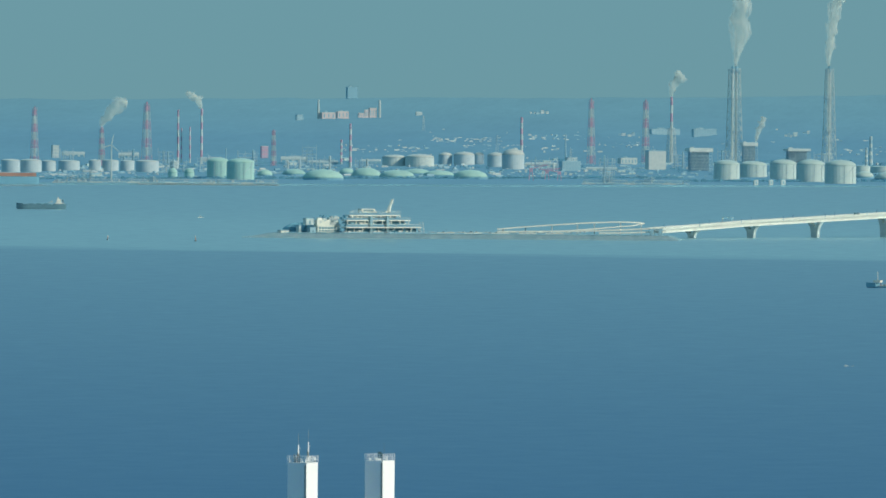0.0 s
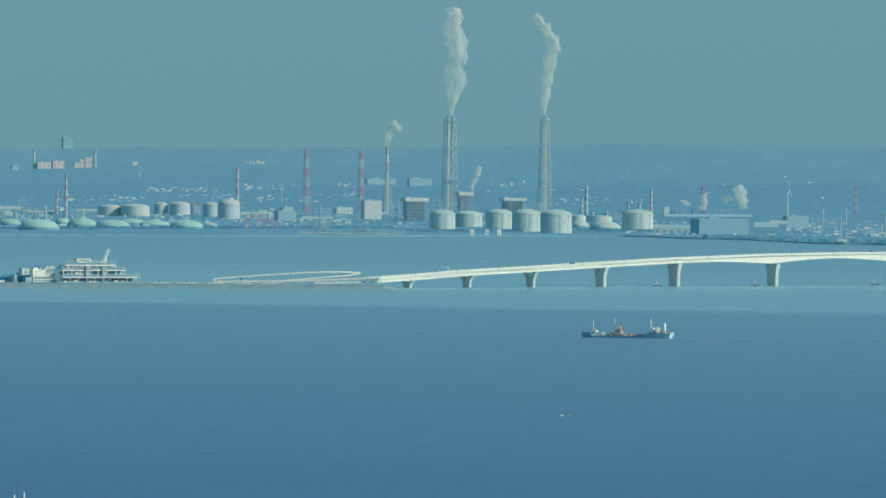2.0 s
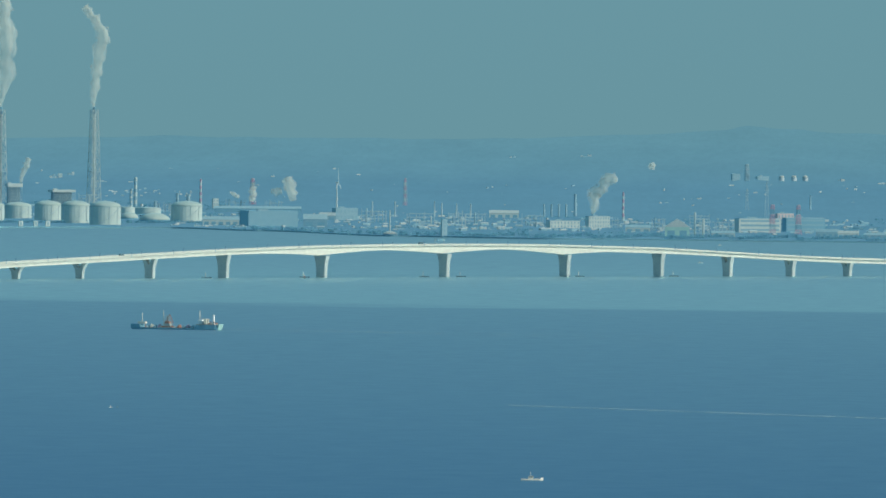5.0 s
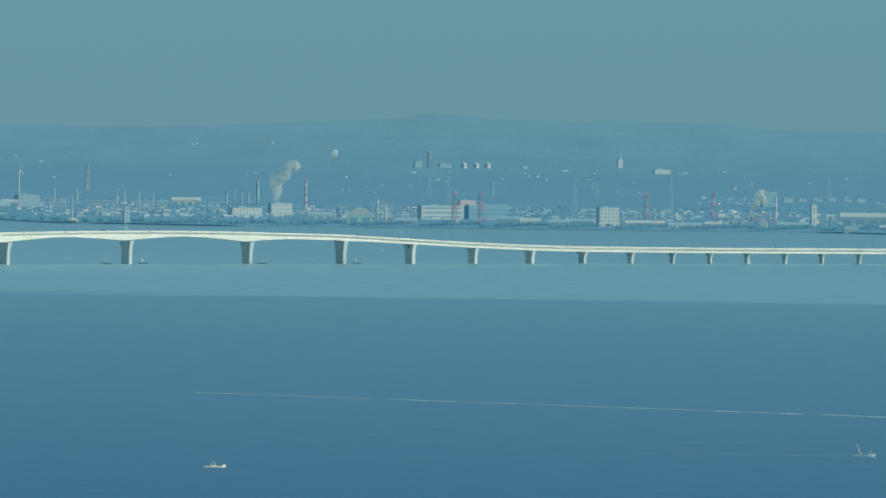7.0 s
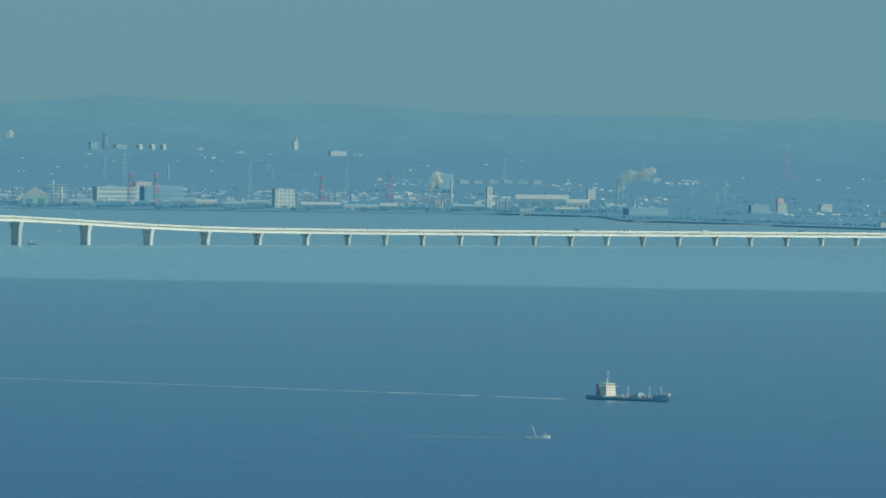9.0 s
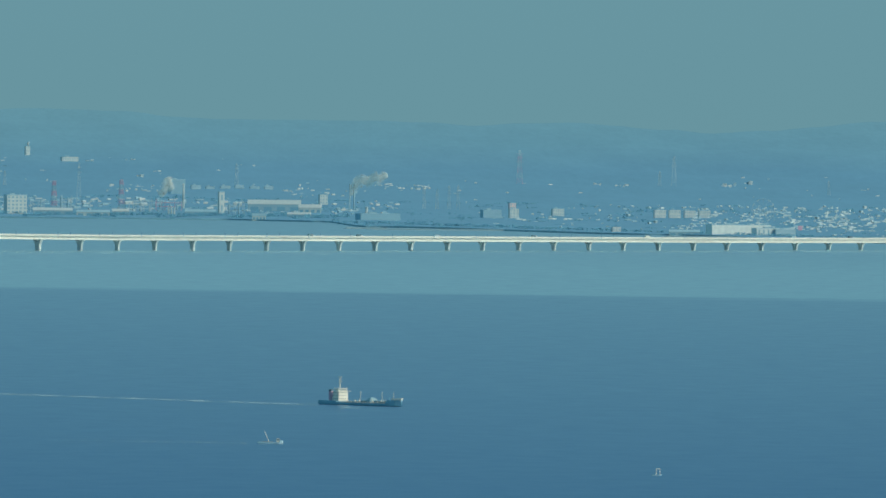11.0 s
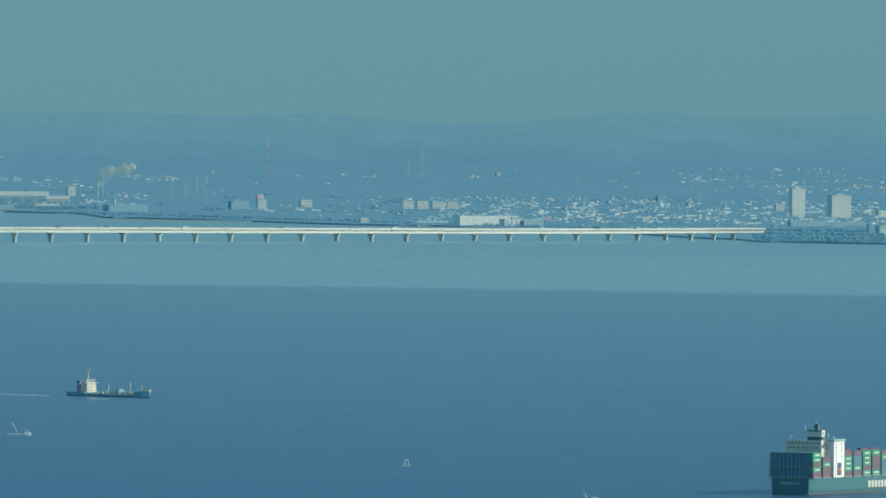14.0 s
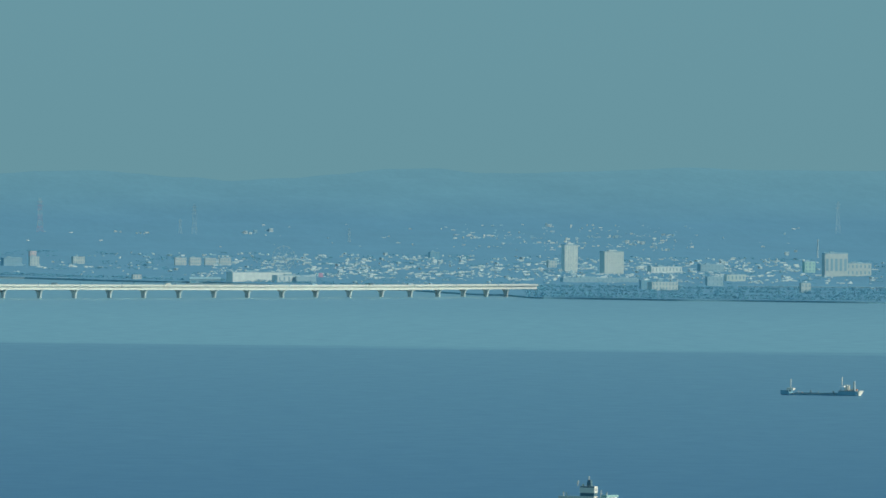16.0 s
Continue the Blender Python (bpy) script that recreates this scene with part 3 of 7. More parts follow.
def stack(u, vt, vb, w, colours=None, label="", far=None):
    colours = colours or (RED, OFFWHITE)
    m, s = spot(u, vb, far)
    h, r = (vb - vt) * s, w * s / 2
    t = thing("chimney", m, label or "slim banded works chimney", "chimney", "chimneys of the works")
    n = 8 if len(colours) > 1 else 3
    for i in range(n):
        k0, k1 = i / n, (i + 1) / n
        shaped("flue_section", colours[(n - 1 - i) % len(colours)], t, lambda bm: lathe(bm, ((r * (1.15 - 0.3 * k0), h * k0), (r * (1.15 - 0.3 * k1), h * k1)), 10))
    for k in (0.5, 0.93):
        shaped("platform", STEEL, t, lambda bm: lathe(bm, ((r * 1.5, h * k), (r * 1.5, h * k + 0.5 * s)), 10))
    return t


def building(u0, u1, vt, vb, wall, depth=0.6, floors=4, cols=6, roof=None, label="", group="", name="building", turn=20.0, category="building", band=False, far=None, pane=0.34):
    u = (u0 + u1) / 2
    m, s = spot(u, vb, far, turn=turn)
    w, h = (u1 - u0) * s, (vb - vt) * s
    w *= 1 / (math.cos(radians(turn)) + depth * math.sin(radians(turn)))
    d = w * depth
    t = thing(name, m, label or "plain pale works building with rows of windows", category, group)
    lip = h * 0.05
    face = shaped("wall", wall, t, boxes((-w / 2, w / 2, 0, d, -0.4, h - lip)))
    lid = shaped("roof", roof or PALE, t, boxes((-w / 2 - 0.04, w / 2 + 0.04, -0.04, d + 0.04, h - lip, h)))
    if w > 16 * s:
        shaped("roof_plant", PALE, lid, boxes((-w * 0.25, -w * 0.05, d * 0.3, d * 0.6, h, h + 2.2 * s)))
    if floors:
        fh = (h - lip) / floors
        if band:
            first = shaped("window", GLASS, face, boxes((-w * 0.46, w * 0.46, -0.03, 0.02, -fh * 0.22, fh * 0.22)))
            first.matrix_basis = Matrix.Translation((0, 0, fh * 0.55))
            for f in range(1, floors):
                again("window", first, face, Matrix.Translation((0, 0, fh * (f + 0.55))))
        else:
            cw = w / cols
            first = None
            for f in range(floors):
                for c in range(cols):
                    at = Matrix.Translation((-w / 2 + cw * (c + 0.5), 0, fh * (f + 0.52)))
                    if first is None:
                        first = shaped("window", GLASS, face, boxes((-cw * pane / 2, cw * pane / 2, -0.03, 0.02, -fh * 0.27, fh * 0.27)))
                        first.matrix_basis = at
                    else:
                        again("window", first, face, at)
    return t


def boiler_frame(u0, u1, vt, vb, levels=6):
    """An open boiler house: a dark core, floors and columns round it, and a white roof slab."""
    m, s = spot((u0 + u1) / 2, vb, turn=20)
    w, h = (u1 - u0) * s * 0.87, (vb - vt) * s
    d = w * 0.6
    t = thing("boiler_house", m, "open steel boiler house under a white roof slab", "boiler house", "boiler houses of the works")
    shaped("core", TILE, t, boxes((-w * 0.4, w * 0.4, d * 0.2, d * 0.9, -0.3, h * 0.88)))
    for i in range(levels):
        z = h * 0.86 * (i + 0.4) / levels
        shaped("floor", PALE, t, boxes((-w / 2, w / 2, 0, d, z, z + 0.5 * s)))
        shaped("handrail", STEEL, t, beams(((-w / 2, 0, z + 1.7 * s), (w / 2, 0, z + 1.7 * s), 0.25 * s)))
    for i in range(7):
        x = -w / 2 + w * i / 6
        shaped("column", PALE, t, beams(((x, 0.02, -0.3), (x, 0.02, h * 0.9), 0.45 * s)))
    for i in (1, 3, 4):
        x = -w / 2 + w * i / 6
        shaped("brace", STEEL, t, beams(((x, 0.0, h * 0.1), (x + w / 6, 0.0, h * 0.5), 0.3 * s), ((x + w / 6, 0.0, h * 0.5), (x, 0.0, h * 0.86), 0.3 * s)))
    shaped("roof", OFFWHITE, t, boxes((-w * 0.53, w * 0.53, -0.1, d + 0.1, h * 0.84, h)))
    shaped("roof_vent", OFFWHITE, t, boxes((-w * 0.4, -w * 0.25, d * 0.3, d * 0.6, h, h + 2 * s)))
    return t


def flats(u0, u1, vt, vb, wall, floors, cols, label):
    """A high block of flats with a balcony to each floor and bay."""
    u = (u0 + u1) / 2
    m, s = spot(u, vb, turn=28)
    w, h = (u1 - u0) * s * 0.88, (vb - vt) * s
    d = w * 0.5
    t = thing("apartment_tower", m, label, "apartment building")
    face = shaped("wall", wall, t, boxes((-w / 2, w / 2, 0, d, -0.4, h)))
    shaped("roof", PALE, t, boxes((-w / 2 - 0.05, w / 2 + 0.05, -0.15, d + 0.05, h, h + 1.2 * s)))
    shaped("roof_house", wall, t, boxes((-w * 0.2, w * 0.2, d * 0.2, d * 0.7, h + 1.2 * s, h + 3.5 * s)))
    cw, fh = w / cols, h / floors
    glass = slab = None
    for f in range(floors):
        for c in range(cols):
            at = Matrix.Translation((-w / 2 + cw * (c + 0.5), 0, fh * f))
            if glass is None:
                glass = shaped("window", GLASS, face, boxes((-cw * 0.20, cw * 0.20, -0.02, 0.02, fh * 0.62, fh * 0.90)))
                slab = shaped("balcony", wall, face, boxes((-cw * 0.46, cw * 0.46, -0.12, -0.09, 0.0, fh * 0.62), (-cw * 0.46, cw * 0.46, -0.09, -0.025, 0.0, fh * 0.06)))
                glass.matrix_basis = slab.matrix_basis = at
            else:
                again("window", glass, face, at)
                again("balcony", slab, face, at)
    for c in range(cols + 1):
        x = -w / 2 + cw * c
        shaped("column", wall, t, boxes((x - cw * 0.04, x + cw * 0.04, -0.13, -0.002, 0, h)))
    return t


def shed(u0, u1, vt, vb, wall, roof, depth=0.5, doors=4, label="", along=True, group="works sheds of the shore", far=None, turn=0.0):
    u = (u0 + u1) / 2
    m, s = spot(u, vb, far, turn=turn)
    w, h = (u1 - u0) * s, (vb - vt) * s
    d = w * depth if along else w * 1.3
    eave = h * (0.62 if along else 0.55)
    t = thing("works_shed", m, label or "long low works shed with a pale pitched roof", "shed", group)
    face = shaped("wall", wall, t, boxes((-w / 2, w / 2, 0, d, -0.4, eave)))

    def top(bm):
        o = 0.06
        if along:
            secs = [[Vector((x, -o, eave)), Vector((x, d / 2, h)), Vector((x, d + o, eave)), Vector((x, d + o, eave - 0.06)), Vector((x, -o, eave - 0.06))] for x in (-w / 2 - o, w / 2 + o)]
        else:
            secs = [[Vector((-w / 2 - o, y, eave)), Vector((0, y, h)), Vector((w / 2 + o, y, eave)), Vector((w / 2 + o, y, eave - 0.06)), Vector((-w / 2 - o, y, eave - 0.06))] for y in (-o, d + o)]
        loft(bm, secs)
    shaped("roof", roof, t, top)
    for i in range(doors):
        x = -w / 2 + w * (i + 0.5) / doors
        shaped("door", BLUEGREY, face, boxes((x - w / doors * 0.3, x + w / doors * 0.3, -0.03, 0.02, 0, eave * 0.6)))
    return t


def works_frame(u0, u1, vt, vb, material=None, seed=1, label=""):
    """A process unit: an open steel frame with floors, standing vessels and pipes."""
    rnd = random.Random(seed)
    u = (u0 + u1) / 2
    m, s = spot(u, vb)
    w, h = (u1 - u0) * s, (vb - vt) * s
    d = w * 0.7
    material = material or STEEL
    t = thing("process_unit", m, label or "open steel process unit with vessels and pipe runs", "plant", "process units of the works")
    nx = max(2, int((u1 - u0) / 13))
    nz = max(2, int((vb - vt) / 6))
    for i in range(nx + 1):
        for y in (0, d):
            x = -w / 2 + w * min(1, max(0, (i + rnd.uniform(-0.25, 0.25)) / nx))
            shaped("column", material, t, beams(((x, y, -0.3), (x, y, h * rnd.uniform(0.7, 1.0)), 0.05)))
    for j in range(1, nz):
        z = h * j / nz
        for y in (0, d):
            e, f = (rnd.uniform(0, 0.35) * w if rnd.random() < 0.5 else 0 for _ in range(2))
            zz = z + rnd.uniform(-0.12, 0.12) * h / nz
            shaped("floor_beam", material, t, beams(((-w / 2 + e, y, zz), (w / 2 - f, y, zz), 0.05)))
    for i in range(nx):
        x = -w / 2 + w * (i + rnd.uniform(0.3, 0.7)) / nx
        r = w / nx * rnd.uniform(0.05, 0.14)
        z1 = h * rnd.uniform(0.35, 1.05)
        shaped("vessel", rnd.choice((OFFWHITE, PALE, PALE, STEEL, CONCRETE)), t, lambda bm: lathe(bm, ((r * 0.4, 0), (r, 0.15), (r, z1 - r), (r * 0.7, z1 - r * 0.3), (r * 0.1, z1)), 12, x=x, y=d * 0.45), smooth=True)
        shaped("pipe", STEEL, t, beams(((x, d * 0.2, 0), (x, d * 0.2, h * 0.75), 0.05), ((x, d * 0.2, h * 0.75), (x + w / nx * 0.6, d * 0.2, h * 0.75), 0.05)))
    return t


def power_pylon(u, vt, vb, w, colours, label="lattice power pylon with cross arms on the slope"):
    m, s = spot(u, vb)
    h = (vb - vt) * s
    t = thing("power_pylon", m, label, "pylon", "power pylons")
    for i, rows in enumerate(lattice_rows(w * s / 2, w * s * 0.12, 0, h, 6, 0.26 * s)):
        shaped("lattice_section", colours[i % len(colours)], t, beams(*rows))
    for k in (0.66, 0.78, 0.9):
        shaped("cross_arm", colours[0], t, beams(((-w * s * 0.55, 0, h * k), (w * s * 0.55, 0, h * k), 0.3 * s)))
    return t


def wind_turbine(u, hub, vb, blade, spin=90, turn=0.0):
    m, s = spot(u, vb, turn=turn)
    h = (vb - hub) * s
    t = thing("wind_turbine", m, "white three-bladed wind turbine standing still", "wind turbine")
    shaped("tower", OFFWHITE, t, lambda bm: lathe(bm, ((1.6 * s, -0.3), (1.0 * s, h)), 12))
    shaped("nacelle", OFFWHITE, t, boxes((-1.1 * s, 1.1 * s, -2.4 * s, 2.5 * s, h, h + 1.8 * s)))
    hub_part = shaped("hub", OFFWHITE, t, lambda bm: beam(bm, (0, -3.4 * s, h + 0.9 * s), (0, -2.4 * s, h + 0.9 * s), 0.9 * s, 10))
    for k in range(3):
        a = radians(spin + 120 * k)

        def build(bm, a=a):
            ax, up = Vector((math.cos(a), 0, math.sin(a))), Vector((-math.sin(a), 0, math.cos(a)))
            o = Vector((0, -2.9 * s, h + 0.9 * s))
            secs = []
            for f, c in ((0.03, 0.5), (0.2, 1.1), (0.6, 0.7), (1.0, 0.2)):
                p = o + ax * blade * s * f
                e = Vector((0, 0.25 * s * c, 0))
                secs.append([p - up * c * s * 0.9 - e * 0.2, p - e, p + up * c * s * 0.9, p + e])
            loft(bm, secs)
        shaped("blade", OFFWHITE, hub_part, build)
    return t


def plume(u, vt, far_u, far_v, path, seed, label="white steam drifting from a works chimney"):
    """Steam: path gives (du, dv, radius) along its drift, from the mouth at (u, vt); it stands over (far_u, far_v)."""
    d = land_range(far_u, far_v)
    m, s = spot(u, vt, d)
    # cloud inside cloud: three billowing skins, thinner towards the rim
    steps = []
    for (x0, z0, r0), (x1, z1, r1) in zip(path, path[1:]):
        n = max(3, int(6 * math.hypot(x1 - x0, z1 - z0) / (r0 + r1)))
        steps += [(x0 + (x1 - x0) * i / n, z0 + (z1 - z0) * i / n, r0 + (r1 - r0) * i / n) for i in range(n)]
    steps.append((path[-1][0], path[-1][1], path[-1][2] * 0.5))
    verts, faces = [], []
    around = 20
    for layer, share in enumerate((1.12, 0.84, 0.56)):
        i0 = len(verts)
        for i, (x, z, r) in enumerate(steps):
            p, q = steps[max(0, i - 1)], steps[min(len(steps) - 1, i + 1)]
            along = Vector((q[0] - p[0], 0, p[1] - q[1])).normalized()
            side = Vector((along.z, 0, -along.x))
            sway = Vector((noise.noise(Vector((i * 0.21, seed, 1))), 0, noise.noise(Vector((i * 0.21, seed, 5))))) * r * 0.5
            for a in range(around):
                g = 2 * math.pi * a / around
                o = side * math.cos(g) + Vector((0, 1, 0)) * math.sin(g)
                c = Vector((x, 0, -z)) + sway
                b = c + o * r
                bulge = 1 + 0.75 * noise.noise(b * (0.9 / max(r, 3)) + Vector((seed * 5.3, layer * 0.6, 0))) + 0.45 * noise.noise(b * (2.3 / max(r, 3)) + Vector((0, layer * 1.4, seed))) + 0.2 * noise.noise(b * (5.0 / max(r, 3)))
                verts.append(tuple((c + o * r * share * max(0.15, bulge)) * s))
        n = len(steps)
        faces += [(i0 + i * around + a, i0 + i * around + (a + 1) % around, i0 + (i + 1) * around + (a + 1) % around, i0 + (i + 1) * around + a) for i in range(n - 1) for a in range(around)]
        faces += [tuple(i0 + a for a in reversed(range(around))), tuple(i0 + (n - 1) * around + a for a in range(around))]
    me = bpy.data.meshes.new("steam_plume")
    me.from_pydata(verts, [], faces)
    me.materials.append(STEAM)
    for f in me.polygons:
        f.use_smooth = True
    ob = new("steam_plume", me)
    ob.matrix_world = m
    return tagged(ob, label, "steam", kind="stuff")


def leaf_tuft(verts, faces, c, sizes, rnd):
    """A ragged four-cornered tuft of leaves, its faces turned outward."""
    i0 = len(verts)
    q = [Vector((rnd.gauss(0, 1), rnd.gauss(0, 1), rnd.gauss(0, 1))).normalized() * k for k in sizes]
    if (q[1] - q[0]).cross(q[2] - q[0]).dot(q[3] - q[0]) > 0:
        q[1], q[2] = q[2], q[1]
    verts.extend(tuple(c + k) for k in q)
    faces.extend(((i0, i0 + 1, i0 + 2), (i0, i0 + 2, i0 + 3), (i0, i0 + 3, i0 + 1), (i0 + 1, i0 + 3, i0 + 2)))


def clumps(name, places, material, label, category="trees", seed=3):
    """Woods too far off to count: (u, v, width, height) readings, each a patch of leafy crowns, in one object."""
    rnd = random.Random(seed)
    verts, faces = [], []
    for u, v, w, h in places:
        d = land_range(u, v)
        for _ in range(max(3, int(w / 2.6))):
            uu = u + rnd.uniform(-w / 2, w / 2)
            m, s = spot(uu, v, d + rnd.uniform(0, 6))
            hh = h * s * rnd.uniform(0.55, 1.05)
            a, _ = levelled(uu, v)
            base = m.translation
            base.z = rise(a, min(4840, math.hypot(base.x, base.y))) - 0.1
            for _ in range(34):
                f = rnd.random()
                c = base + Vector((rnd.gauss(0, 1) * hh * 0.34, rnd.gauss(0, 1) * hh * 0.34, hh * (0.12 + 0.85 * f)))
                r = hh * rnd.uniform(0.07, 0.13)
                leaf_tuft(verts, faces, c, [r * 1.6] * 4, rnd)
    me = bpy.data.meshes.new(name)
    me.from_pydata(verts, [], faces)
    me.materials.append(material)
    return tagged(new(name, me), label, category, kind="stuff")


# ---- the works shore, from the jetty onward ----
RW = (RED, OFFWHITE)
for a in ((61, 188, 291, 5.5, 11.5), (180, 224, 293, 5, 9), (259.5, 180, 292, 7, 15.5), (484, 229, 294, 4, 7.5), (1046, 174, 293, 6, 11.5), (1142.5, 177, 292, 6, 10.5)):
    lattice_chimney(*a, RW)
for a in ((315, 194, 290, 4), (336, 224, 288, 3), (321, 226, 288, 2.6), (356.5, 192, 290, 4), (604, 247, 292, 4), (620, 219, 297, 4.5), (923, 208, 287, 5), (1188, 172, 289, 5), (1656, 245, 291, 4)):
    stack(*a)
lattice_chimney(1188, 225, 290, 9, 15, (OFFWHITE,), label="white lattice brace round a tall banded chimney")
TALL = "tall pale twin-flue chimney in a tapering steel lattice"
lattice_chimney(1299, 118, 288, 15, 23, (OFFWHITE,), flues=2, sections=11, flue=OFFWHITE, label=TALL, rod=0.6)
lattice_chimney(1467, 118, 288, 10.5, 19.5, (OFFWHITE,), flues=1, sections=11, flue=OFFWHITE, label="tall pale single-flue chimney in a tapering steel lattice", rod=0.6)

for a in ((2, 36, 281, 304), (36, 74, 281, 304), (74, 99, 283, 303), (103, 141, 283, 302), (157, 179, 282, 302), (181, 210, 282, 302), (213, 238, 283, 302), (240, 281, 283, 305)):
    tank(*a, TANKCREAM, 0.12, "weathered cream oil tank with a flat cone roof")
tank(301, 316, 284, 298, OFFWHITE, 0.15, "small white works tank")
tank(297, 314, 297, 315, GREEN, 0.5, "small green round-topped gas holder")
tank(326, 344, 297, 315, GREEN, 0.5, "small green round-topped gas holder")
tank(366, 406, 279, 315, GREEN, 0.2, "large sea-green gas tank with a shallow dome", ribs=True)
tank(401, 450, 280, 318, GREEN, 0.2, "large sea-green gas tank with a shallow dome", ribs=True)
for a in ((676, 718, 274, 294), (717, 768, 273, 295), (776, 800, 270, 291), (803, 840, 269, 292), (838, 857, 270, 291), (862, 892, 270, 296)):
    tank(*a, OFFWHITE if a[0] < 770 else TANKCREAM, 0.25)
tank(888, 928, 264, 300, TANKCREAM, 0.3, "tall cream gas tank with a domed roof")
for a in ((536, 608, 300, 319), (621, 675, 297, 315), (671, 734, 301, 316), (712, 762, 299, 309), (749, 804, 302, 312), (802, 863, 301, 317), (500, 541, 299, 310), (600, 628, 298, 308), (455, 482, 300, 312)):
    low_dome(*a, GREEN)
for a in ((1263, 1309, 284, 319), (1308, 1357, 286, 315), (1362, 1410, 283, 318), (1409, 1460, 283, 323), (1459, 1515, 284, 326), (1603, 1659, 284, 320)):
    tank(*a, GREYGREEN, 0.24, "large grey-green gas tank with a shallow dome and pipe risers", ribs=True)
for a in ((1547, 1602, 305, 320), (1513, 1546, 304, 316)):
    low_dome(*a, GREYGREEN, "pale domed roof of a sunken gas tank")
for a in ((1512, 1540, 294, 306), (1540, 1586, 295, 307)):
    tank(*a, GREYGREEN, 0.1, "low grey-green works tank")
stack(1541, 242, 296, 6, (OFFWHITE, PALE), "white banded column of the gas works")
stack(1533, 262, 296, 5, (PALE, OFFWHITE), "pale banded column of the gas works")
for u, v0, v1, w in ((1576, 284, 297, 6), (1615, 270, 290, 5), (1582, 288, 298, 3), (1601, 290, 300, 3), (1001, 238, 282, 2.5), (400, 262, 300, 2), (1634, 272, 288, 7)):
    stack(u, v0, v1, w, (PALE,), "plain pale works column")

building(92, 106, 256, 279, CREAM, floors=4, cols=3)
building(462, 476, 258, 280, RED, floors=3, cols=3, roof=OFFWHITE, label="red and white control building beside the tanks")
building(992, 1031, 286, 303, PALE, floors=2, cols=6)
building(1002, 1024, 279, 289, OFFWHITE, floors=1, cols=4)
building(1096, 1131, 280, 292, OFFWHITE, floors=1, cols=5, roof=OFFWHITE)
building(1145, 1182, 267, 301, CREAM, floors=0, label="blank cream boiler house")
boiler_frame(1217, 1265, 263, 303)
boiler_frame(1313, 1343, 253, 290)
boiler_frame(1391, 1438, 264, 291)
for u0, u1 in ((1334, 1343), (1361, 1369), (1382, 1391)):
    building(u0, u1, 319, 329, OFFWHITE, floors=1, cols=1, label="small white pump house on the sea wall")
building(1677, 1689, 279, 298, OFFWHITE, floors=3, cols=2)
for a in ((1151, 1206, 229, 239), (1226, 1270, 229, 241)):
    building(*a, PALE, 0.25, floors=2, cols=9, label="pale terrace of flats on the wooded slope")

FARBLOCK = surface("hazed_grey_cladding", (0.19, 0.15, 0.10), 1, ior=hazed(0.70), vary=0.2, size=1.0, bump=0.0, cast=COOL)
# the plateau works among the trees
PLATEAU = "salmon-lit works block on the wooded plateau"
for a in ((568, 596, 199, 211), (596, 619, 197, 210), (634, 646, 200, 209), (645, 653, 194, 209), (653, 668, 191, 209)):
    building(*a, PINK, 0.5, floors=1, cols=3, label=PLATEAU, roof=CREAM, pane=0.3)
stack(563.5, 177, 211, 4, (CREAM,), "plain cream chimney on the wooded plateau")
stack(672, 177, 209, 4, (CREAM,), "plain cream chimney on the wooded plateau")
building(524, 538, 203, 212, PALE, floors=1, cols=3)
building(736, 748, 198, 205, CREAM, floors=1, cols=3)
building(614, 635, 154, 178, FARBLOCK, 0.5, floors=0, roof=FARBLOCK, label="hazy tall block on the skyline", far=4845)

# sheds and halls farther along the works shore
shed(1680, 1834, 293, 304, BLUEGREY, PALE, 0.2, 8)
shed(1660, 1724, 311, 326, OFFWHITE, PALE, 0.3, 5)
building(1733, 1836, 301, 329, FARBLOCK, 0.5, floors=0, roof=FARBLOCK, label="great dark blank bulk store")
shed(1838, 1880, 307, 330, CONCRETE, PALE, 0.6, 2)
building(1892, 1938, 296, 318, PALE, 0.5, floors=2, cols=6)
shed(1866, 1895, 304, 318, PALE, CREAM, 0.6, 2)
shed(2167, 2219, 300, 313, OFFWHITE, CREAM, 0.4, 4)
building(2271, 2331, 318, 332, OFFWHITE, 0.4, floors=2, cols=9)
building(2340, 2384, 310, 331, OFFWHITE, 0.5, floors=3, cols=8)
shed(2408, 2452, 326, 338, OFFWHITE, PALE, 0.4, 3)
shed(2478, 2521, 315, 346, GREEN, CREAM, label="green gabled works hall with a cream roof", along=False, doors=2)
building(2605, 2687, 314, 339, OFFWHITE, 0.3, floors=3, cols=1, band=True, label="long white works building with window bands")
building(2689, 2765, 313, 338, BLUEGREY, 0.3, floors=3, cols=1, band=True, label="long blue-grey works building with window bands")
building(2675, 2708, 305, 316, PINK, 0.4, floors=1, cols=5)
for u0, u1, v0, v1 in ((2745, 2786, 333, 347), (2784, 2821, 336, 348), (2830, 2872, 340, 349), (2873, 2914, 337, 347), (3047, 3106, 344, 354), (3239, 3294, 343, 353), (3350, 3444, 326, 346), (3440, 3480, 334, 349), (3358, 3382, 350, 361), (3420, 3462, 348, 357), (2560, 2602, 336, 347), (3110, 3140, 342, 353), (2970, 3040, 340, 352)):
    shed(u0, u1, v0, v1, OFFWHITE if (u0 // 7) % 2 else PALE, PALE if (u0 // 3) % 2 else CREAM, 0.3, 4)
building(2921, 2962, 317, 351, OFFWHITE, 0.5, floors=5, cols=5, label="white works office with deep dark window strips", pane=0.5)
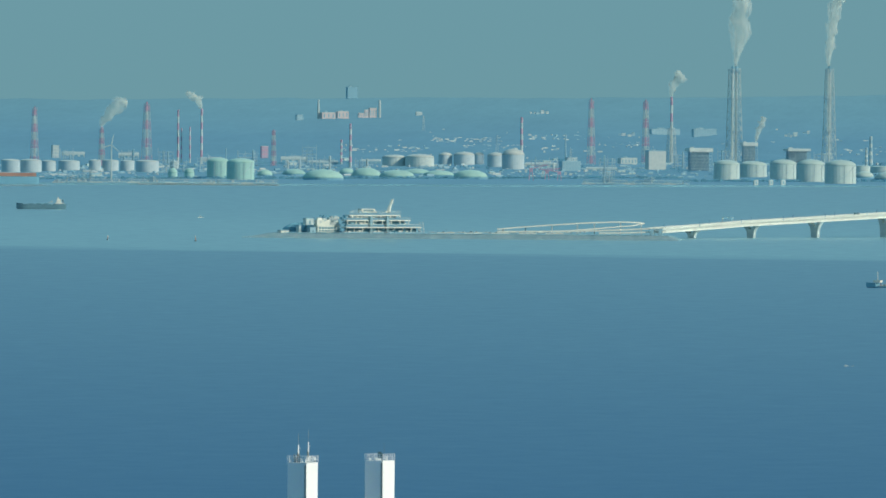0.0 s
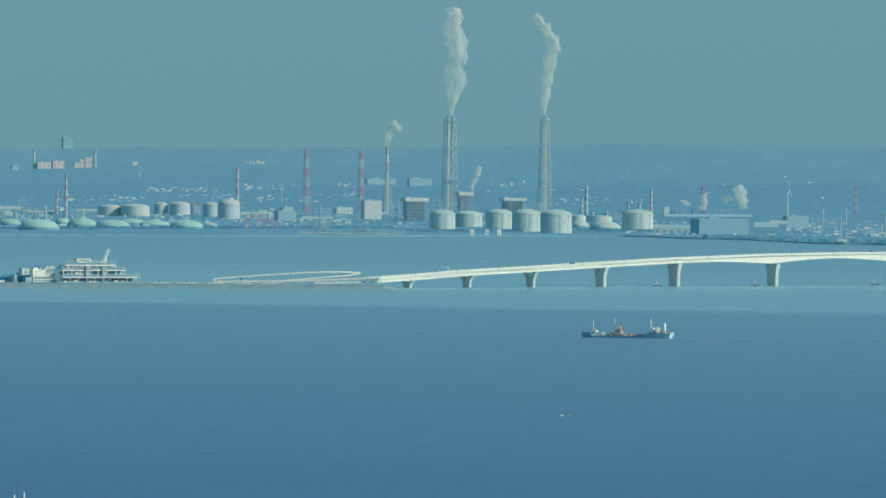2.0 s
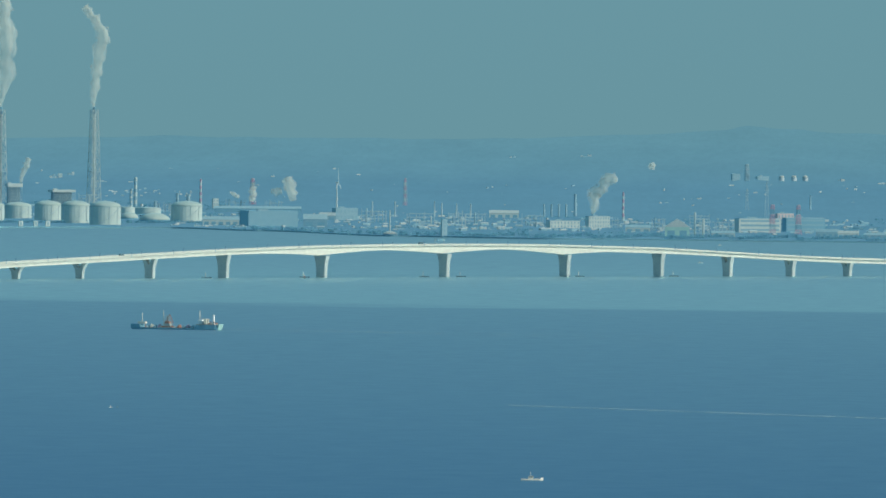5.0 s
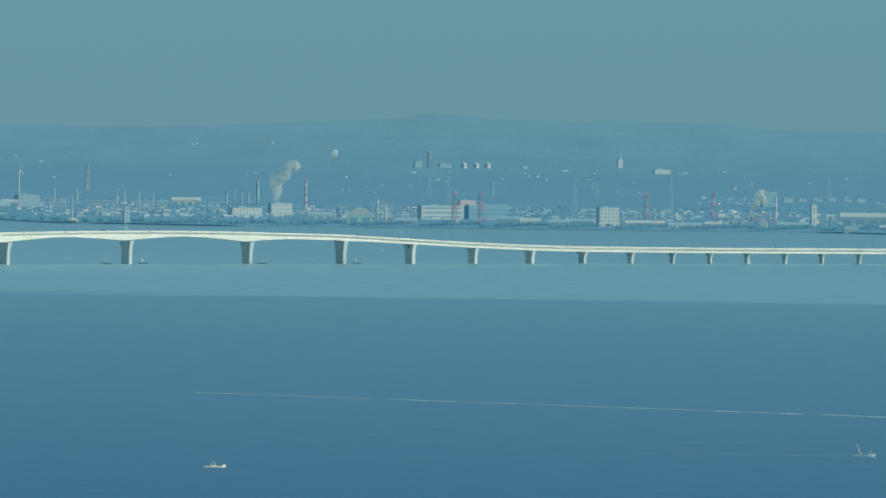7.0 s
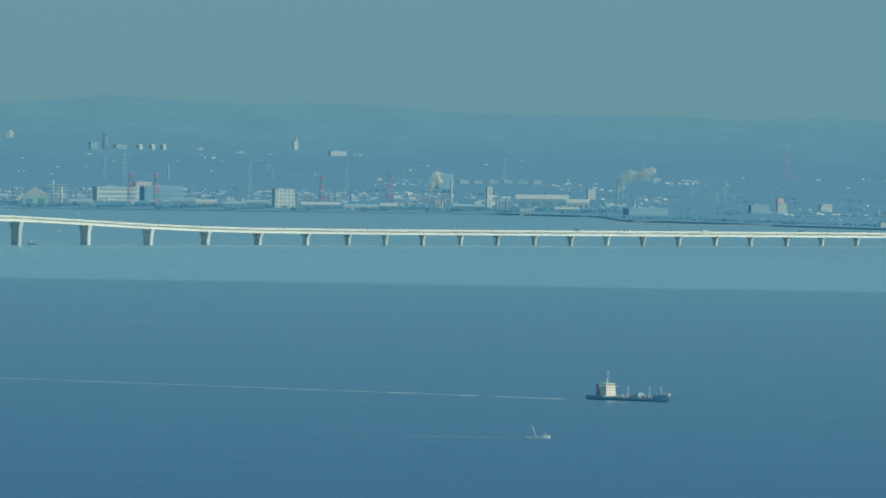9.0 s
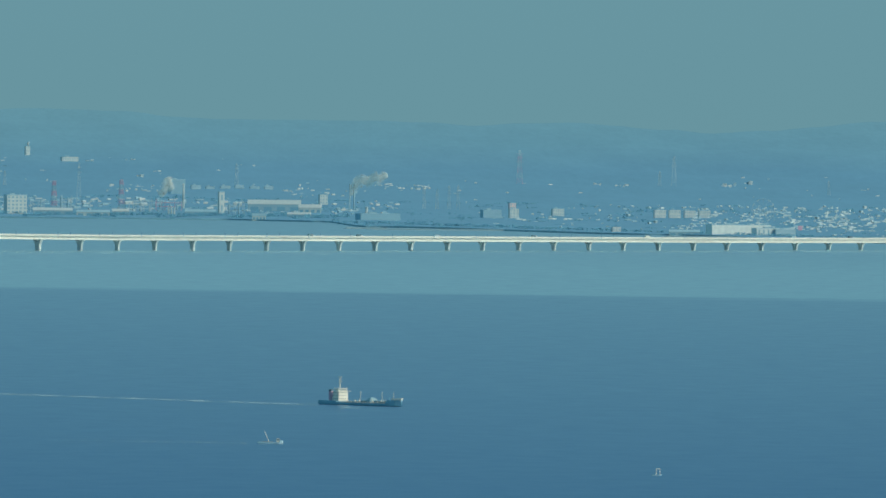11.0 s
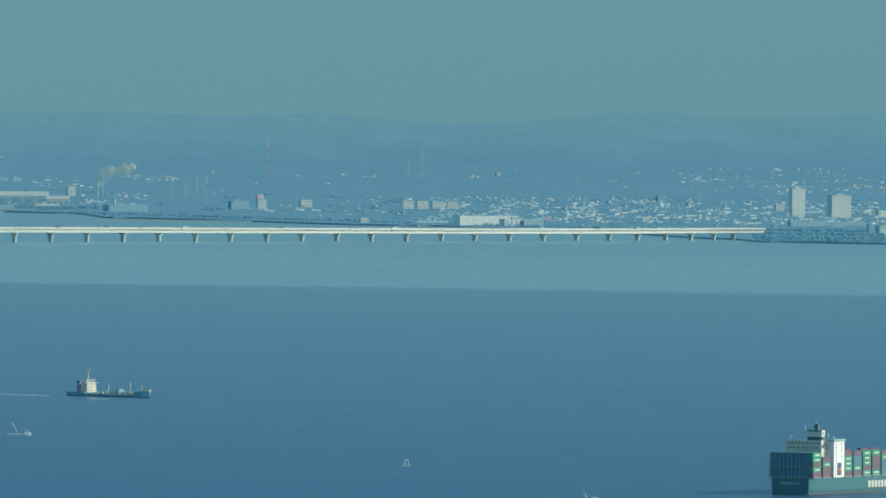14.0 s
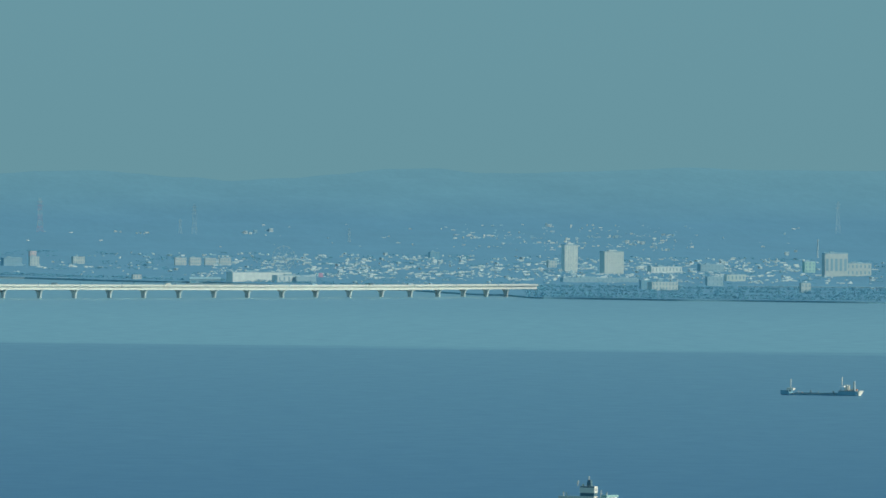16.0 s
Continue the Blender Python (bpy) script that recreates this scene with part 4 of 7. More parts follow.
for u, v0, v1 in ((2668, 288, 343), (2714, 289, 343), (3007, 291, 346), (3126, 289, 343)):
    lattice_chimney(u, v0, v1, 4.5, 9, (RED, BLUEGREY, RED) if u < 2800 else (RED, PALE), flues=0, sections=6, label="red and white lattice light mast of the works")
building(3211, 3242, 290, 315, CONCRETE, 0.6, floors=4, cols=6)
stack(3236, 297, 341, 3.6, (OFFWHITE,), "slim white chimney beside a red frame")
works_frame(3186, 3233, 325, 345, RED, 5, "red-painted steel works frame with vessels")
for u in (3210, 3215, 3220):
    stack(u, 339, 352, 3, (OFFWHITE,), "short white works flue")
building(3298, 3310, 311, 350, OFFWHITE, 0.8, floors=2, cols=1, label="tall white silo tower", pane=0.3)
for u0 in range(3249, 3400, 26):
    building(u0, u0 + 20 - u0 % 4, 300 + (u0 % 3), 306.5, PALE, 0.3, floors=1, cols=6, label="pale terrace of flats on the low slope", group="terraces on the slope")
building(3476, 3493, 316, 334, OFFWHITE, floors=3, cols=3)
stack(3560, 338, 361, 5, (OFFWHITE,), "short stout white works column")
stack(3587, 348, 361, 4.5, (OFFWHITE,), "short stout white works column")
building(3545, 3625, 350, 362, FARBLOCK, 0.4, floors=0, label="low blue-grey works hall by the mole")
for u in (3530, 3538):
    stack(u, 297, 345, 2.4, (PALE,), "slim pale works chimney")
stack(2404, 268, 318, 4, RW)
stack(2319, 271, 310, 5, (PALE,), "plain pale works chimney")
for u in (2264, 2277, 2290, 2303):
    stack(u, 289, 312, 3.5, (PALE,), "plain pale works flue of a row")
for u in (2070, 2083, 2109, 2134, 2000, 1960):
    stack(u, 284 + (u % 5), 312, 2.5, (STEEL,), "slim steel works column")
lattice_chimney(2018, 243, 292, 3.4, 6.5, RW, rod=0.2)
lattice_chimney(1748, 243, 292, 5, 9, RW)
stack(1991, 300, 340, 2.5, (OFFWHITE,), "white pole on a round base")
low_dome(1978, 2004, 337, 344, OFFWHITE, "small white dome at the foot of a pole")
building(2082, 2094, 316, 348, PALE, 0.8, floors=4, cols=1, label="square pale signal tower by the water")
stack(2735, 273, 300, 3, (PALE,), "plain pale works flue")
wind_turbine(197, 257, 318, 20, 78)
wind_turbine(1897, 252, 298, 25, 92, 76.0)

# process units in the gaps
for i, (u0, u1, v0, v1) in enumerate(((105, 130, 262, 285), (215, 245, 263, 287), (280, 306, 262, 290), (285, 330, 280, 305), (420, 455, 266, 290), (505, 535, 270, 300), (535, 560, 255, 292), (628, 660, 278, 298), (940, 990, 278, 305), (1060, 1090, 276, 312),
                                       (1066, 1084, 292, 320), (1190, 1212, 270, 300), (1270, 1300, 262, 290), (1440, 1465, 268, 292), (1590, 1606, 284, 304), (1700, 1735, 280, 300), (1770, 1800, 282, 300),
                                       (1940, 1985, 296, 322), (2020, 2070, 300, 326), (2095, 2160, 300, 326), (2225, 2262, 304, 328), (2385, 2402, 312, 332), (2455, 2478, 310, 336), (2522, 2558, 304, 346), (2566, 2600, 316, 340),
                                       (3140, 3182, 322, 348), (3310, 3345, 330, 352), (3012, 3040, 318, 344), (2965, 2990, 322, 348), (350, 372, 272, 300), (560, 590, 276, 300))):
    works_frame(u0, u1, v0, v1, None, 20 + i)

power_pylon(3831, 238, 298, 11, (RED, OFFWHITE), "red and white lattice power pylon on the slope")
for u, v0, v1, w in ((4104, 248, 301, 9), (4079, 275, 301, 6), (3662, 300, 342, 6), (3685, 306, 342, 6), (3706, 300, 342, 6), (3722, 300, 342, 6), (2880, 265, 332, 8), (3051, 262, 332, 8), (2658, 250, 318, 8), (5243, 245, 302, 8), (2623, 262, 300, 6),
                     (4378, 292, 318, 5), (3330, 262, 302, 7), (2920, 275, 300, 5), (1010, 262, 300, 6), (880, 240, 285, 7), (750, 205, 232, 5)):
    power_pylon(u, v0, v1, w, (STEEL,))

# hilltop and slope buildings
lattice_chimney(2623, 218, 248, 5, 7, (PALE,), sections=4, label="pale lattice mast on the ridge slope")
building(2596, 2612, 235, 247, PALE, floors=2, cols=3)
for u in (2684, 2706, 2726):
    tank(u - 5, u + 5, 238, 248, TANKCREAM, 0.35, "small pale water tank on the slope")
building(2640, 2664, 240, 247, PALE, floors=1, cols=6)
building(2956, 2966, 231, 247, OFFWHITE, 0.9, floors=3, cols=2, label="white tower house with a small turret on the slope")
stack(2961, 224, 232, 3.5, (OFFWHITE,), "white turret of the slope")
building(3020, 3052, 250, 259, OFFWHITE, 0.4, floors=1, cols=7, label="white hall among trees on the slope")
for u, v, w, h in ((3070, 258, 14, 5), (3140, 257, 24, 4), (3160, 284, 14, 5), (3190, 276, 16, 4), (2906, 268, 30, 4), (3598, 300, 12, 4), (4843, 309, 11, 7), (4866, 317, 9, 5), (4880, 322, 13, 7), (4896, 320, 9, 6), (4916, 327, 11, 7), (4940, 332, 7, 7),
                   (4942, 305, 22, 5), (4875, 302, 18, 3), (4807, 308, 14, 3), (4728, 288, 5, 8), (5153, 340, 8, 8), (5168, 335, 4, 5), (4790, 319, 16, 3), (3968, 298, 12, 4), (4010, 300, 20, 3), (4200, 300, 24, 6), (4236, 297, 6, 7), (4590, 342, 6, 5),
                   (3648, 306, 5, 5), (2335, 205, 26, 4), (2210, 206, 14, 4), (2790, 247, 12, 4), (2860, 253, 10, 4), (3420, 310, 20, 4), (1400, 242, 22, 8), (1425, 238, 8, 9), (1110, 240, 30, 6), (955, 200, 34, 5), (1480, 250, 16, 5)):
    x = u - w / 2
    k = 0
    while x < u + w / 2:
        wd = 3 + (u * 7 + k * 5) % 6
        ht = h * (0.35 + 0.13 * ((u + 3 * k) % 5))
        building(x, x + wd, v - ht + (k % 3) * 0.7, v + (k % 3) * 0.7, (PALE, CREAM, OFFWHITE)[(u + k) % 3], 0.5, floors=1 if ht > 3 else 0, cols=3, label="pale building among the trees of the slope", group="slope buildings")
        x += wd + (u + k) % 4
        k += 1

# steam
plume(180, 224, 180, 283, ((0, 0, 2), (2, -8, 5), (10, -20, 8), (22, -30, 10), (34, -42, 10), (46, -44, 5)), 11)
plume(356.5, 192, 356, 269, ((0, 0, 2), (-3, -8, 4), (-8, -18, 6), (-20, -24, 5), (-28, -28, 3)), 12)
plume(1188, 172, 1188, 289, ((0, 0, 1.5), (2, -10, 3.5), (6, -24, 6), (14, -34, 8), (10, -46, 4)), 13)
plume(1302, 118, 1299, 288, ((0, 0, 2), (1, -14, 4), (4, -34, 7), (9, -58, 12), (3, -84, 14), (12, -104, 14), (7, -130, 16), (1, -160, 13), (10, -190, 11)), 14)
plume(1466, 118, 1467, 288, ((0, 0, 2), (1, -20, 5), (4, -50, 7), (8, -78, 8), (12, -104, 10), (16, -124, 10), (10, -146, 8), (-6, -164, 7), (-16, -180, 6)), 15)
plume(1338, 252, 1338, 288, ((0, 0, 2), (2, -14, 3.5), (8, -28, 5), (14, -44, 4)), 16)
plume(1818, 284, 1818, 300, ((0, 0, 4), (0, -14, 8), (-6, -28, 9), (-10, -42, 8)), 17)
plume(1800, 266, 1818, 300, ((0, 0, 5), (-10, 2, 6), (-20, 0, 4)), 18)
plume(2350, 306, 2350, 330, ((0, 0, 3), (4, -20, 7), (2, -36, 9), (16, -46, 9), (28, -62, 10), (44, -60, 5)), 19)
plume(3533, 318, 3533, 345, ((0, 0, 3), (2, -12, 5), (12, -24, 8), (30, -28, 8), (48, -30, 8), (64, -38, 5)), 20)
plume(3200, 320, 3200, 345, ((0, 0, 3), (-4, -6, 5), (12, -18, 7), (6, -34, 6)), 21)
plume(1708, 268, 1708, 300, ((0, 0, 2), (8, 4, 3), (16, 10, 3)), 22)
plume(2456, 228, 2456, 240, ((0, 0, 4), (0, -6, 6), (-4, -12, 4)), 23)
plume(1748, 285, 1748, 300, ((0, 0, 4), (0, -14, 6), (2, -28, 4)), 24)


# ---- the mole, jetties and shore works ----
def jetty(u0, u1, v, height, label, platforms):
    """A piled trestle with a deep fascia, two pipe racks, valve boxes and loading platforms."""
    d = sea_range((u0 + u1) / 2, v)
    m, s = spot((u0 + u1) / 2, v, d, 0.0)
    w = (u1 - u0) * s
    x = lambda u: (u - (u0 + u1) / 2) * s
    h = height * s
    r = random.Random(int(u0))
    t = thing("jetty", m, label, "jetty")
    n = int((u1 - u0) / 22)
    for i in range(n):
        a, b = u0 + (u1 - u0) * i / n, u0 + (u1 - u0) * (i + 1) / n
        shaped("deck", PALE if i % 3 else CREAM, t, boxes((x(a) + 0.01, x(b) - 0.01, 0, 2.2, h * 0.30, h * (0.50 + r.uniform(-0.03, 0.05)))))
        shaped("fascia", PIERSTONE, t, boxes((x(a) + 0.01, x(b) - 0.01, 0.3, 0.45, -0.4, h * 0.30 - 0.005)))
    n = int((u1 - u0) / 9)
    for i in range(n + 1):
        c = -w / 2 + w * i / n
        shaped("pile", PIERSTONE, t, beams(((c, 0.2, -0.6), (c, 0.2, h * 0.32), 0.09)))
        if i % 2:
            shaped("rack_post", STEEL, t, beams(((c, 1.7, h * 0.4), (c, 1.7, h * r.uniform(0.9, 1.3)), 0.04)))
    for y, z, k in ((0.5, 0.58, OFFWHITE), (1.7, 0.86, PALE), (1.9, 1.08, OFFWHITE)):
        a = u0 + (u1 - u0) * r.uniform(0.0, 0.08)
        while a < u1 - 12:
            b = min(u1, a + r.uniform(24, 90))
            shaped("pipe_run", k, t, beams(((x(a), y, h * z), (x(b), y, h * z), 0.06)))
            a = b + r.choice((0.5, 0.5, 10))
    for i in range(int((u1 - u0) / 8)):
        a, hh = r.uniform(u0, u1 - 5), r.uniform(0.15, 0.5)
        shaped("valve_box", r.choice((OFFWHITE, PALE, STEEL, CREAM, GLASS)), t, boxes((x(a), x(a + r.uniform(1.5, 5)), 0.7, 1.3, h * 0.5, h * (0.5 + hh))))
    for a, b, up in platforms:
        levels = max(2, int(up / 6))
        for j in range(levels):
            z = h * 0.5 + up * s * (j + 1) / levels
            ins = r.uniform(0, 0.16) * (b - a) * j / levels
            p = shaped("platform", PALE, t, boxes((x(a + ins), x(b - ins), 0.8, 2.0, z - 0.09, z)))
            shaped("platform_rail", OFFWHITE, p, beams(((x(a + ins), 0.8, z + 0.22), (x(b - ins), 0.8, z + 0.22), 0.03)))
        k = 5
        for j in range(k):
            c = x(a) + (x(b) - x(a)) * j / (k - 1)
            shaped("platform_leg", STEEL, t, beams(((c, 0.9, h * 0.4), (c, 0.9, h * 0.5 + up * s * r.uniform(0.8, 1.15)), 0.05)))
        for j in range(2):
            c = x(a) + (x(b) - x(a)) * r.uniform(0.15, 0.85)
            top = h * 0.5 + up * s * r.uniform(1.0, 1.35)
            arm = shaped("loading_arm", OFFWHITE, t, beams(((c, 0.6, h * 0.5), (c, 0.6, top), 0.07)))
            shaped("arm_boom", OFFWHITE, arm, beams(((c, 0.6, top), (c + 5 * s, 0.5, top - 4 * s), 0.05)))
    return t


jetty(92, 493, 327, 9, "long pale concrete oil jetty on piles with loading arms", ((113, 137, 12), (139, 165, 19), (266, 276, 8), (96, 110, 3)))
jetty(1030, 1220, 330, 9, "pale concrete gas jetty on piles with loading arms", ((1066, 1088, 13), (1140, 1158, 9)))


def mole(u0, u1, v, h, label):
    d = sea_range((u0 + u1) / 2, v)
    m, s = spot((u0 + u1) / 2, v, d, 0.0)
    w = (u1 - u0) * s
    t = thing("mole", m, label, "breakwater")

    def build(bm):
        n = 24
        secs = []
        for i in range(n + 1):
            x = -w / 2 + w * i / n
            k = min(1, i / 2, (n - i) / 2) * (0.85 + 0.25 * noise.noise(Vector((i * 0.7, v, 0))))
            hh = max(0.05, h * s * k)
            secs.append([Vector((x, -0.6, -0.4)), Vector((x, 0.6, hh)), Vector((x, 1.4, hh)), Vector((x, 2.6, -0.4))])
        loft(bm, secs)
    shaped("rubble", ROCK, t, build)


mole(-190, 92, 327.5, 3, "long low pale sea wall off the oil works")
mole(3518, 3600, 377, 3, "low stone breakwater off the shore")
mole(3560, 3920, 380, 3, "long low stone breakwater off the shore")
mole(4080, 4250, 392, 3, "low stone breakwater off the shore")


def crane(u, vt, vb, reach, label):
    m, s = spot(u, vb)
    h = (vb - vt) * s
    t = thing("harbour_crane", m, label, "crane", "red harbour cranes")
    for x in (-4, 4):
        shaped("leg", RED, t, beams(((x * s, 0, -0.2), (x * s * 0.5, 0, h * 0.55), 0.1)))
    shaped("cab", RED, t, boxes((-3 * s, 3 * s, -3 * s, 3 * s, h * 0.55, h * 0.8)))
    shaped("jib", RED, t, beams(((0, 0, h * 0.75), (reach * s, 0, h), 0.12), ((0, 0, h * 0.95), (reach * s, 0, h), 0.05)))
    shaped("counterweight", OFFWHITE, t, boxes((-reach * 0.3 * s - 0.3, -reach * 0.3 * s + 0.3, -0.3, 0.3, h * 0.5, h * 0.75)))


crane(940, 292, 320, 30, "red dockside crane with its jib lowered")
crane(990, 300, 320, -36, "red dockside crane with its jib lowered")
crane(968, 298, 319, 24, "red dockside crane with its jib lowered")

# small sheds and stores that fill the works shore
rnd = random.Random(17)
model = None
for i in range(140):
    u = rnd.uniform(1690, 3500) if i < 84 else rnd.uniform(-50, 1300)
    v = (rnd.uniform(316, 332) + (u - 1690) * 0.012) if i < 84 else rnd.uniform(284, 314)
    m, s = spot(u, v)
    size = rnd.uniform(5, 15) * s
    if model is None or i % 28 == 0:
        model = thing("store_shed", m, "small pale store shed among the works", "shed", "store sheds of the works")
        wall, roof = rnd.choice(((OFFWHITE, PALE), (PALE, CREAM), (CREAM, OFFWHITE), (GREYGREEN, PALE)))
        shaped("wall", wall, model, boxes((-0.5, 0.5, 0, 0.5, -0.1, 0.24)))
        shaped("roof", roof, model, lambda bm: loft(bm, [[Vector((x, -0.03, 0.24)), Vector((x, 0.25, 0.36)), Vector((x, 0.53, 0.24))] for x in (-0.52, 0.52)]))
        shaped("door", BLUEGREY, model, boxes((-0.1, 0.1, -0.012, 0.01, 0, 0.17)))
        model.matrix_world = m @ pose(0, 0, 0, 0, 0, 20)
        model.scale = (size, size, size)
    else:
        o = copy_thing(model, m @ pose(0, 0, 0, 0, 0, rnd.uniform(0, 45)))
        o.scale = (size, size, size * rnd.uniform(0.7, 1.3))

# shore woods
belt = []
for u in range(-300, 1760, 12):
    belt.append((u, 317 + (6 if u > 1200 else 0) + u % 3, 22, 6 + u % 4))
for u in range(1740, 3520, 24):
    belt.append((u, 341 + (u - 1740) * 0.0085 + (u % 5), 26, 8))
for u in range(3500, 4720, 22):
    belt.append((u, 366 + (u - 3500) * 0.030, 24, 6))
for u in range(4700, 5600, 16):
    for dv in (0, 6, 12, 17):
        belt.append((u, 397 + dv + (u - 4700) * 0.012, 20, 7))
rnd = random.Random(41)
for _ in range(240):
    u = rnd.uniform(-300, 1760)
    belt.append((u, rnd.uniform(284, 312), rnd.uniform(12, 50), rnd.uniform(2.5, 4.5)))
for _ in range(260):
    u = rnd.uniform(1700, 3520)
    belt.append((u, rnd.uniform(306, 336) + (u - 1700) * 0.010, rnd.uniform(12, 50), rnd.uniform(2.5, 4.5)))
for _ in range(520):
    u = rnd.uniform(3480, 5600)
    belt.append((u, rnd.uniform(338, 388) + (u - 4400) * 0.012, rnd.uniform(10, 40), rnd.uniform(2.2, 4)))
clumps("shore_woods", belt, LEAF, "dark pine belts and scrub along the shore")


# ---- the shore town ----
def house_kind(wall, roof, w, d, h, hip):
    t = thing("house", Matrix.Identity(4), "small pale two-storey house with a pitched roof", "house", "houses of the shore town")
    shaped("wall", wall, t, boxes((-w / 2, w / 2, 0, d, -0.4, h)))

    def top(bm):
        o, r = 0.05, h + w * 0.2
        i = w * 0.28 if hip else 0.0
        a = [bm.verts.new(c) for c in ((-w / 2 - o, -o, h), (w / 2 + o, -o, h), (w / 2 + o, d + o, h), (-w / 2 - o, d + o, h), (-w / 2 + i - o, d / 2, r), (w / 2 - i + o, d / 2, r))]
        for f in ((0, 1, 5, 4), (2, 3, 4, 5), (1, 2, 5), (3, 0, 4), (3, 2, 1, 0)):
            bm.faces.new([a[k] for k in f])
    shaped("roof", roof, t, top)
    for x in (-0.25, 0.25):
        for z in (0.25, 0.7):
            shaped("window", GLASS, t, boxes((x * w - w * 0.1, x * w + w * 0.1, -0.02, 0.02, z * h - h * 0.12, z * h + h * 0.12)))
    return t


KINDS = [house_kind(a, b, 1.0, 0.9, h, hip) for a, b, h, hip in ((OFFWHITE, PALE, 0.42, False), (CREAM, TILE, 0.36, True), (OFFWHITE, PALE, 0.46, True), (CREAM, CONCRETE, 0.6, False))]
rnd = random.Random(5)
first = {}
count = 0
while count < 270:
    u = rnd.uniform(3900, 5480)
    v = rnd.uniform(338, 392) + (u - 4400) * 0.012
    if rnd.random() < (0.45 if u > 5000 else 0.0) or (4100 < u < 4330 and v > 362) or (u < 4150 and rnd.random() < 0.5):
        continue
    m, s = spot(u, v)
    a, _ = levelled(u, v)
    if math.hypot(m.translation.x, m.translation.y) < knots(a, SHORE) + 8:
        continue
    i = rnd.randrange(4)
    size = rnd.choice((2.4, 3.0, 3.6, 4.4, 6.0)) * rnd.uniform(0.9, 1.1) * s
    where = m @ pose(0, 0, 0, 0, 0, rnd.choice((24, 36, 48, 56, 64)) + rnd.uniform(-8, 8))
    k = KINDS[i]
    if i not in first:
        k.matrix_world = where
        k.scale = (size, size, size)
        first[i] = True
    else:
        k2 = copy_thing(k, where)
        k2.scale = (size, size, size)
    count += 1

# the close-built quarters beyond, too small to count
def far_roofs(name, n, place, seed, label, scale=1.0, coats=(OFFWHITE, CREAM, OFFWHITE, PALE)):
    rnd = random.Random(seed)
    sets = [[[], []] for _ in range(4)]
    for i in range(n):
        u, v = place(rnd)
        m, s = spot(u, v)
        s *= scale
        a, _ = levelled(u, v)
        if math.hypot(m.translation.x, m.translation.y) < knots(a, SHORE) + 8:
            continue
        m = m @ pose(0, 0, 0, 0, 0, rnd.choice((14, 22, 30, 38, 52)))
        w, d, h = (2.0 + 9.5 * rnd.random() ** 2.4) * s, rnd.uniform(1.6, 3.2) * s, (0.7 + 1.6 * rnd.random() ** 2) * s
        r = h + rnd.uniform(0.1, 0.8) * s
        k = rnd.choice((0, 0, 1, 2, 2, 3))
        verts, faces = sets[k]
        i0 = len(verts)
        verts += [tuple(m @ Vector(c)) for c in ((-w / 2, 0, -0.2), (w / 2, 0, -0.2), (w / 2, d, -0.2), (-w / 2, d, -0.2), (-w / 2, 0, h), (w / 2, 0, h), (w / 2, d, h), (-w / 2, d, h), (-w / 2, d / 2, r), (w / 2, d / 2, r))]
        faces += [tuple(i0 + q for q in f) for f in ((0, 1, 5, 4), (1, 2, 6, 9, 5), (2, 3, 7, 6), (3, 0, 4, 8, 7), (4, 5, 9, 8), (6, 7, 8, 9))]
    for (verts, faces), mat in zip(sets, coats):
        me = bpy.data.meshes.new(name)
        me.from_pydata(verts, [], faces)
        me.materials.append(mat)
        tagged(new(name, me), label, "houses", kind="stuff")


def town_place(r):
    u = r.uniform(4120, 5200) if r.random() < 0.8 else r.uniform(3760, 5480)
    v = 338 + 44 * r.random() ** 0.8 + (u - 4400) * 0.012
    if noise.noise(Vector((u * 0.022, v * 0.16, 3.0))) < -0.12:      # groves and gardens between the quarters
        return town_place(r)
    return u, v


def works_place(r):
    u = r.uniform(-60, 3620)
    lo = 292 if u < 1600 else 306 + (u - 1690) * 0.012
    return u, lo + r.uniform(0, 24)


def slope_place(r):
    k = r.random()
    if k < 0.35:
        return r.uniform(4560, 5000), r.uniform(286, 332)
    if k < 0.85:
        u = r.uniform(2000, 5300)
        return u, (r.uniform(286, 332) if u > 3600 else r.uniform(252, 306))
    return r.uniform(700, 2000), r.uniform(225, 282)


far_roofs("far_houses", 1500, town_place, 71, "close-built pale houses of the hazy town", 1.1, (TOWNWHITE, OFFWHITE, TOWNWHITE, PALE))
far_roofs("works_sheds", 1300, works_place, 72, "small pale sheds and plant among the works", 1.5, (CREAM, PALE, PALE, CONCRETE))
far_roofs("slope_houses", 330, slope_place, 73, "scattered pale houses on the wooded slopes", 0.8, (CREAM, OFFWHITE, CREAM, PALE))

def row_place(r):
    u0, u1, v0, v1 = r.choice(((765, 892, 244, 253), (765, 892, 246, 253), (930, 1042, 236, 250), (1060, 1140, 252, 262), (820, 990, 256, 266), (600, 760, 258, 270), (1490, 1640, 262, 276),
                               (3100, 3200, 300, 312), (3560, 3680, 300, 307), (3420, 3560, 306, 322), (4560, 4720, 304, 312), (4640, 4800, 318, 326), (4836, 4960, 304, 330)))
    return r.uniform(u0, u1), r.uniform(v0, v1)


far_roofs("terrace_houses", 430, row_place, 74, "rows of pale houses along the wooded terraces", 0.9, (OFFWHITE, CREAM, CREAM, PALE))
for u0, u1, v0, v1 in ((354, 392, 278, 287), (497, 541, 277, 287), (548, 598, 284, 292), (110, 150, 268, 277), (210, 246, 270, 279), (640, 674, 282, 290), (930, 985, 288, 296), (1038, 1092, 296, 303)):
    shed(u0, u1, v0, v1, OFFWHITE if u0 % 4 else PALE, CREAM, 0.3, 4)

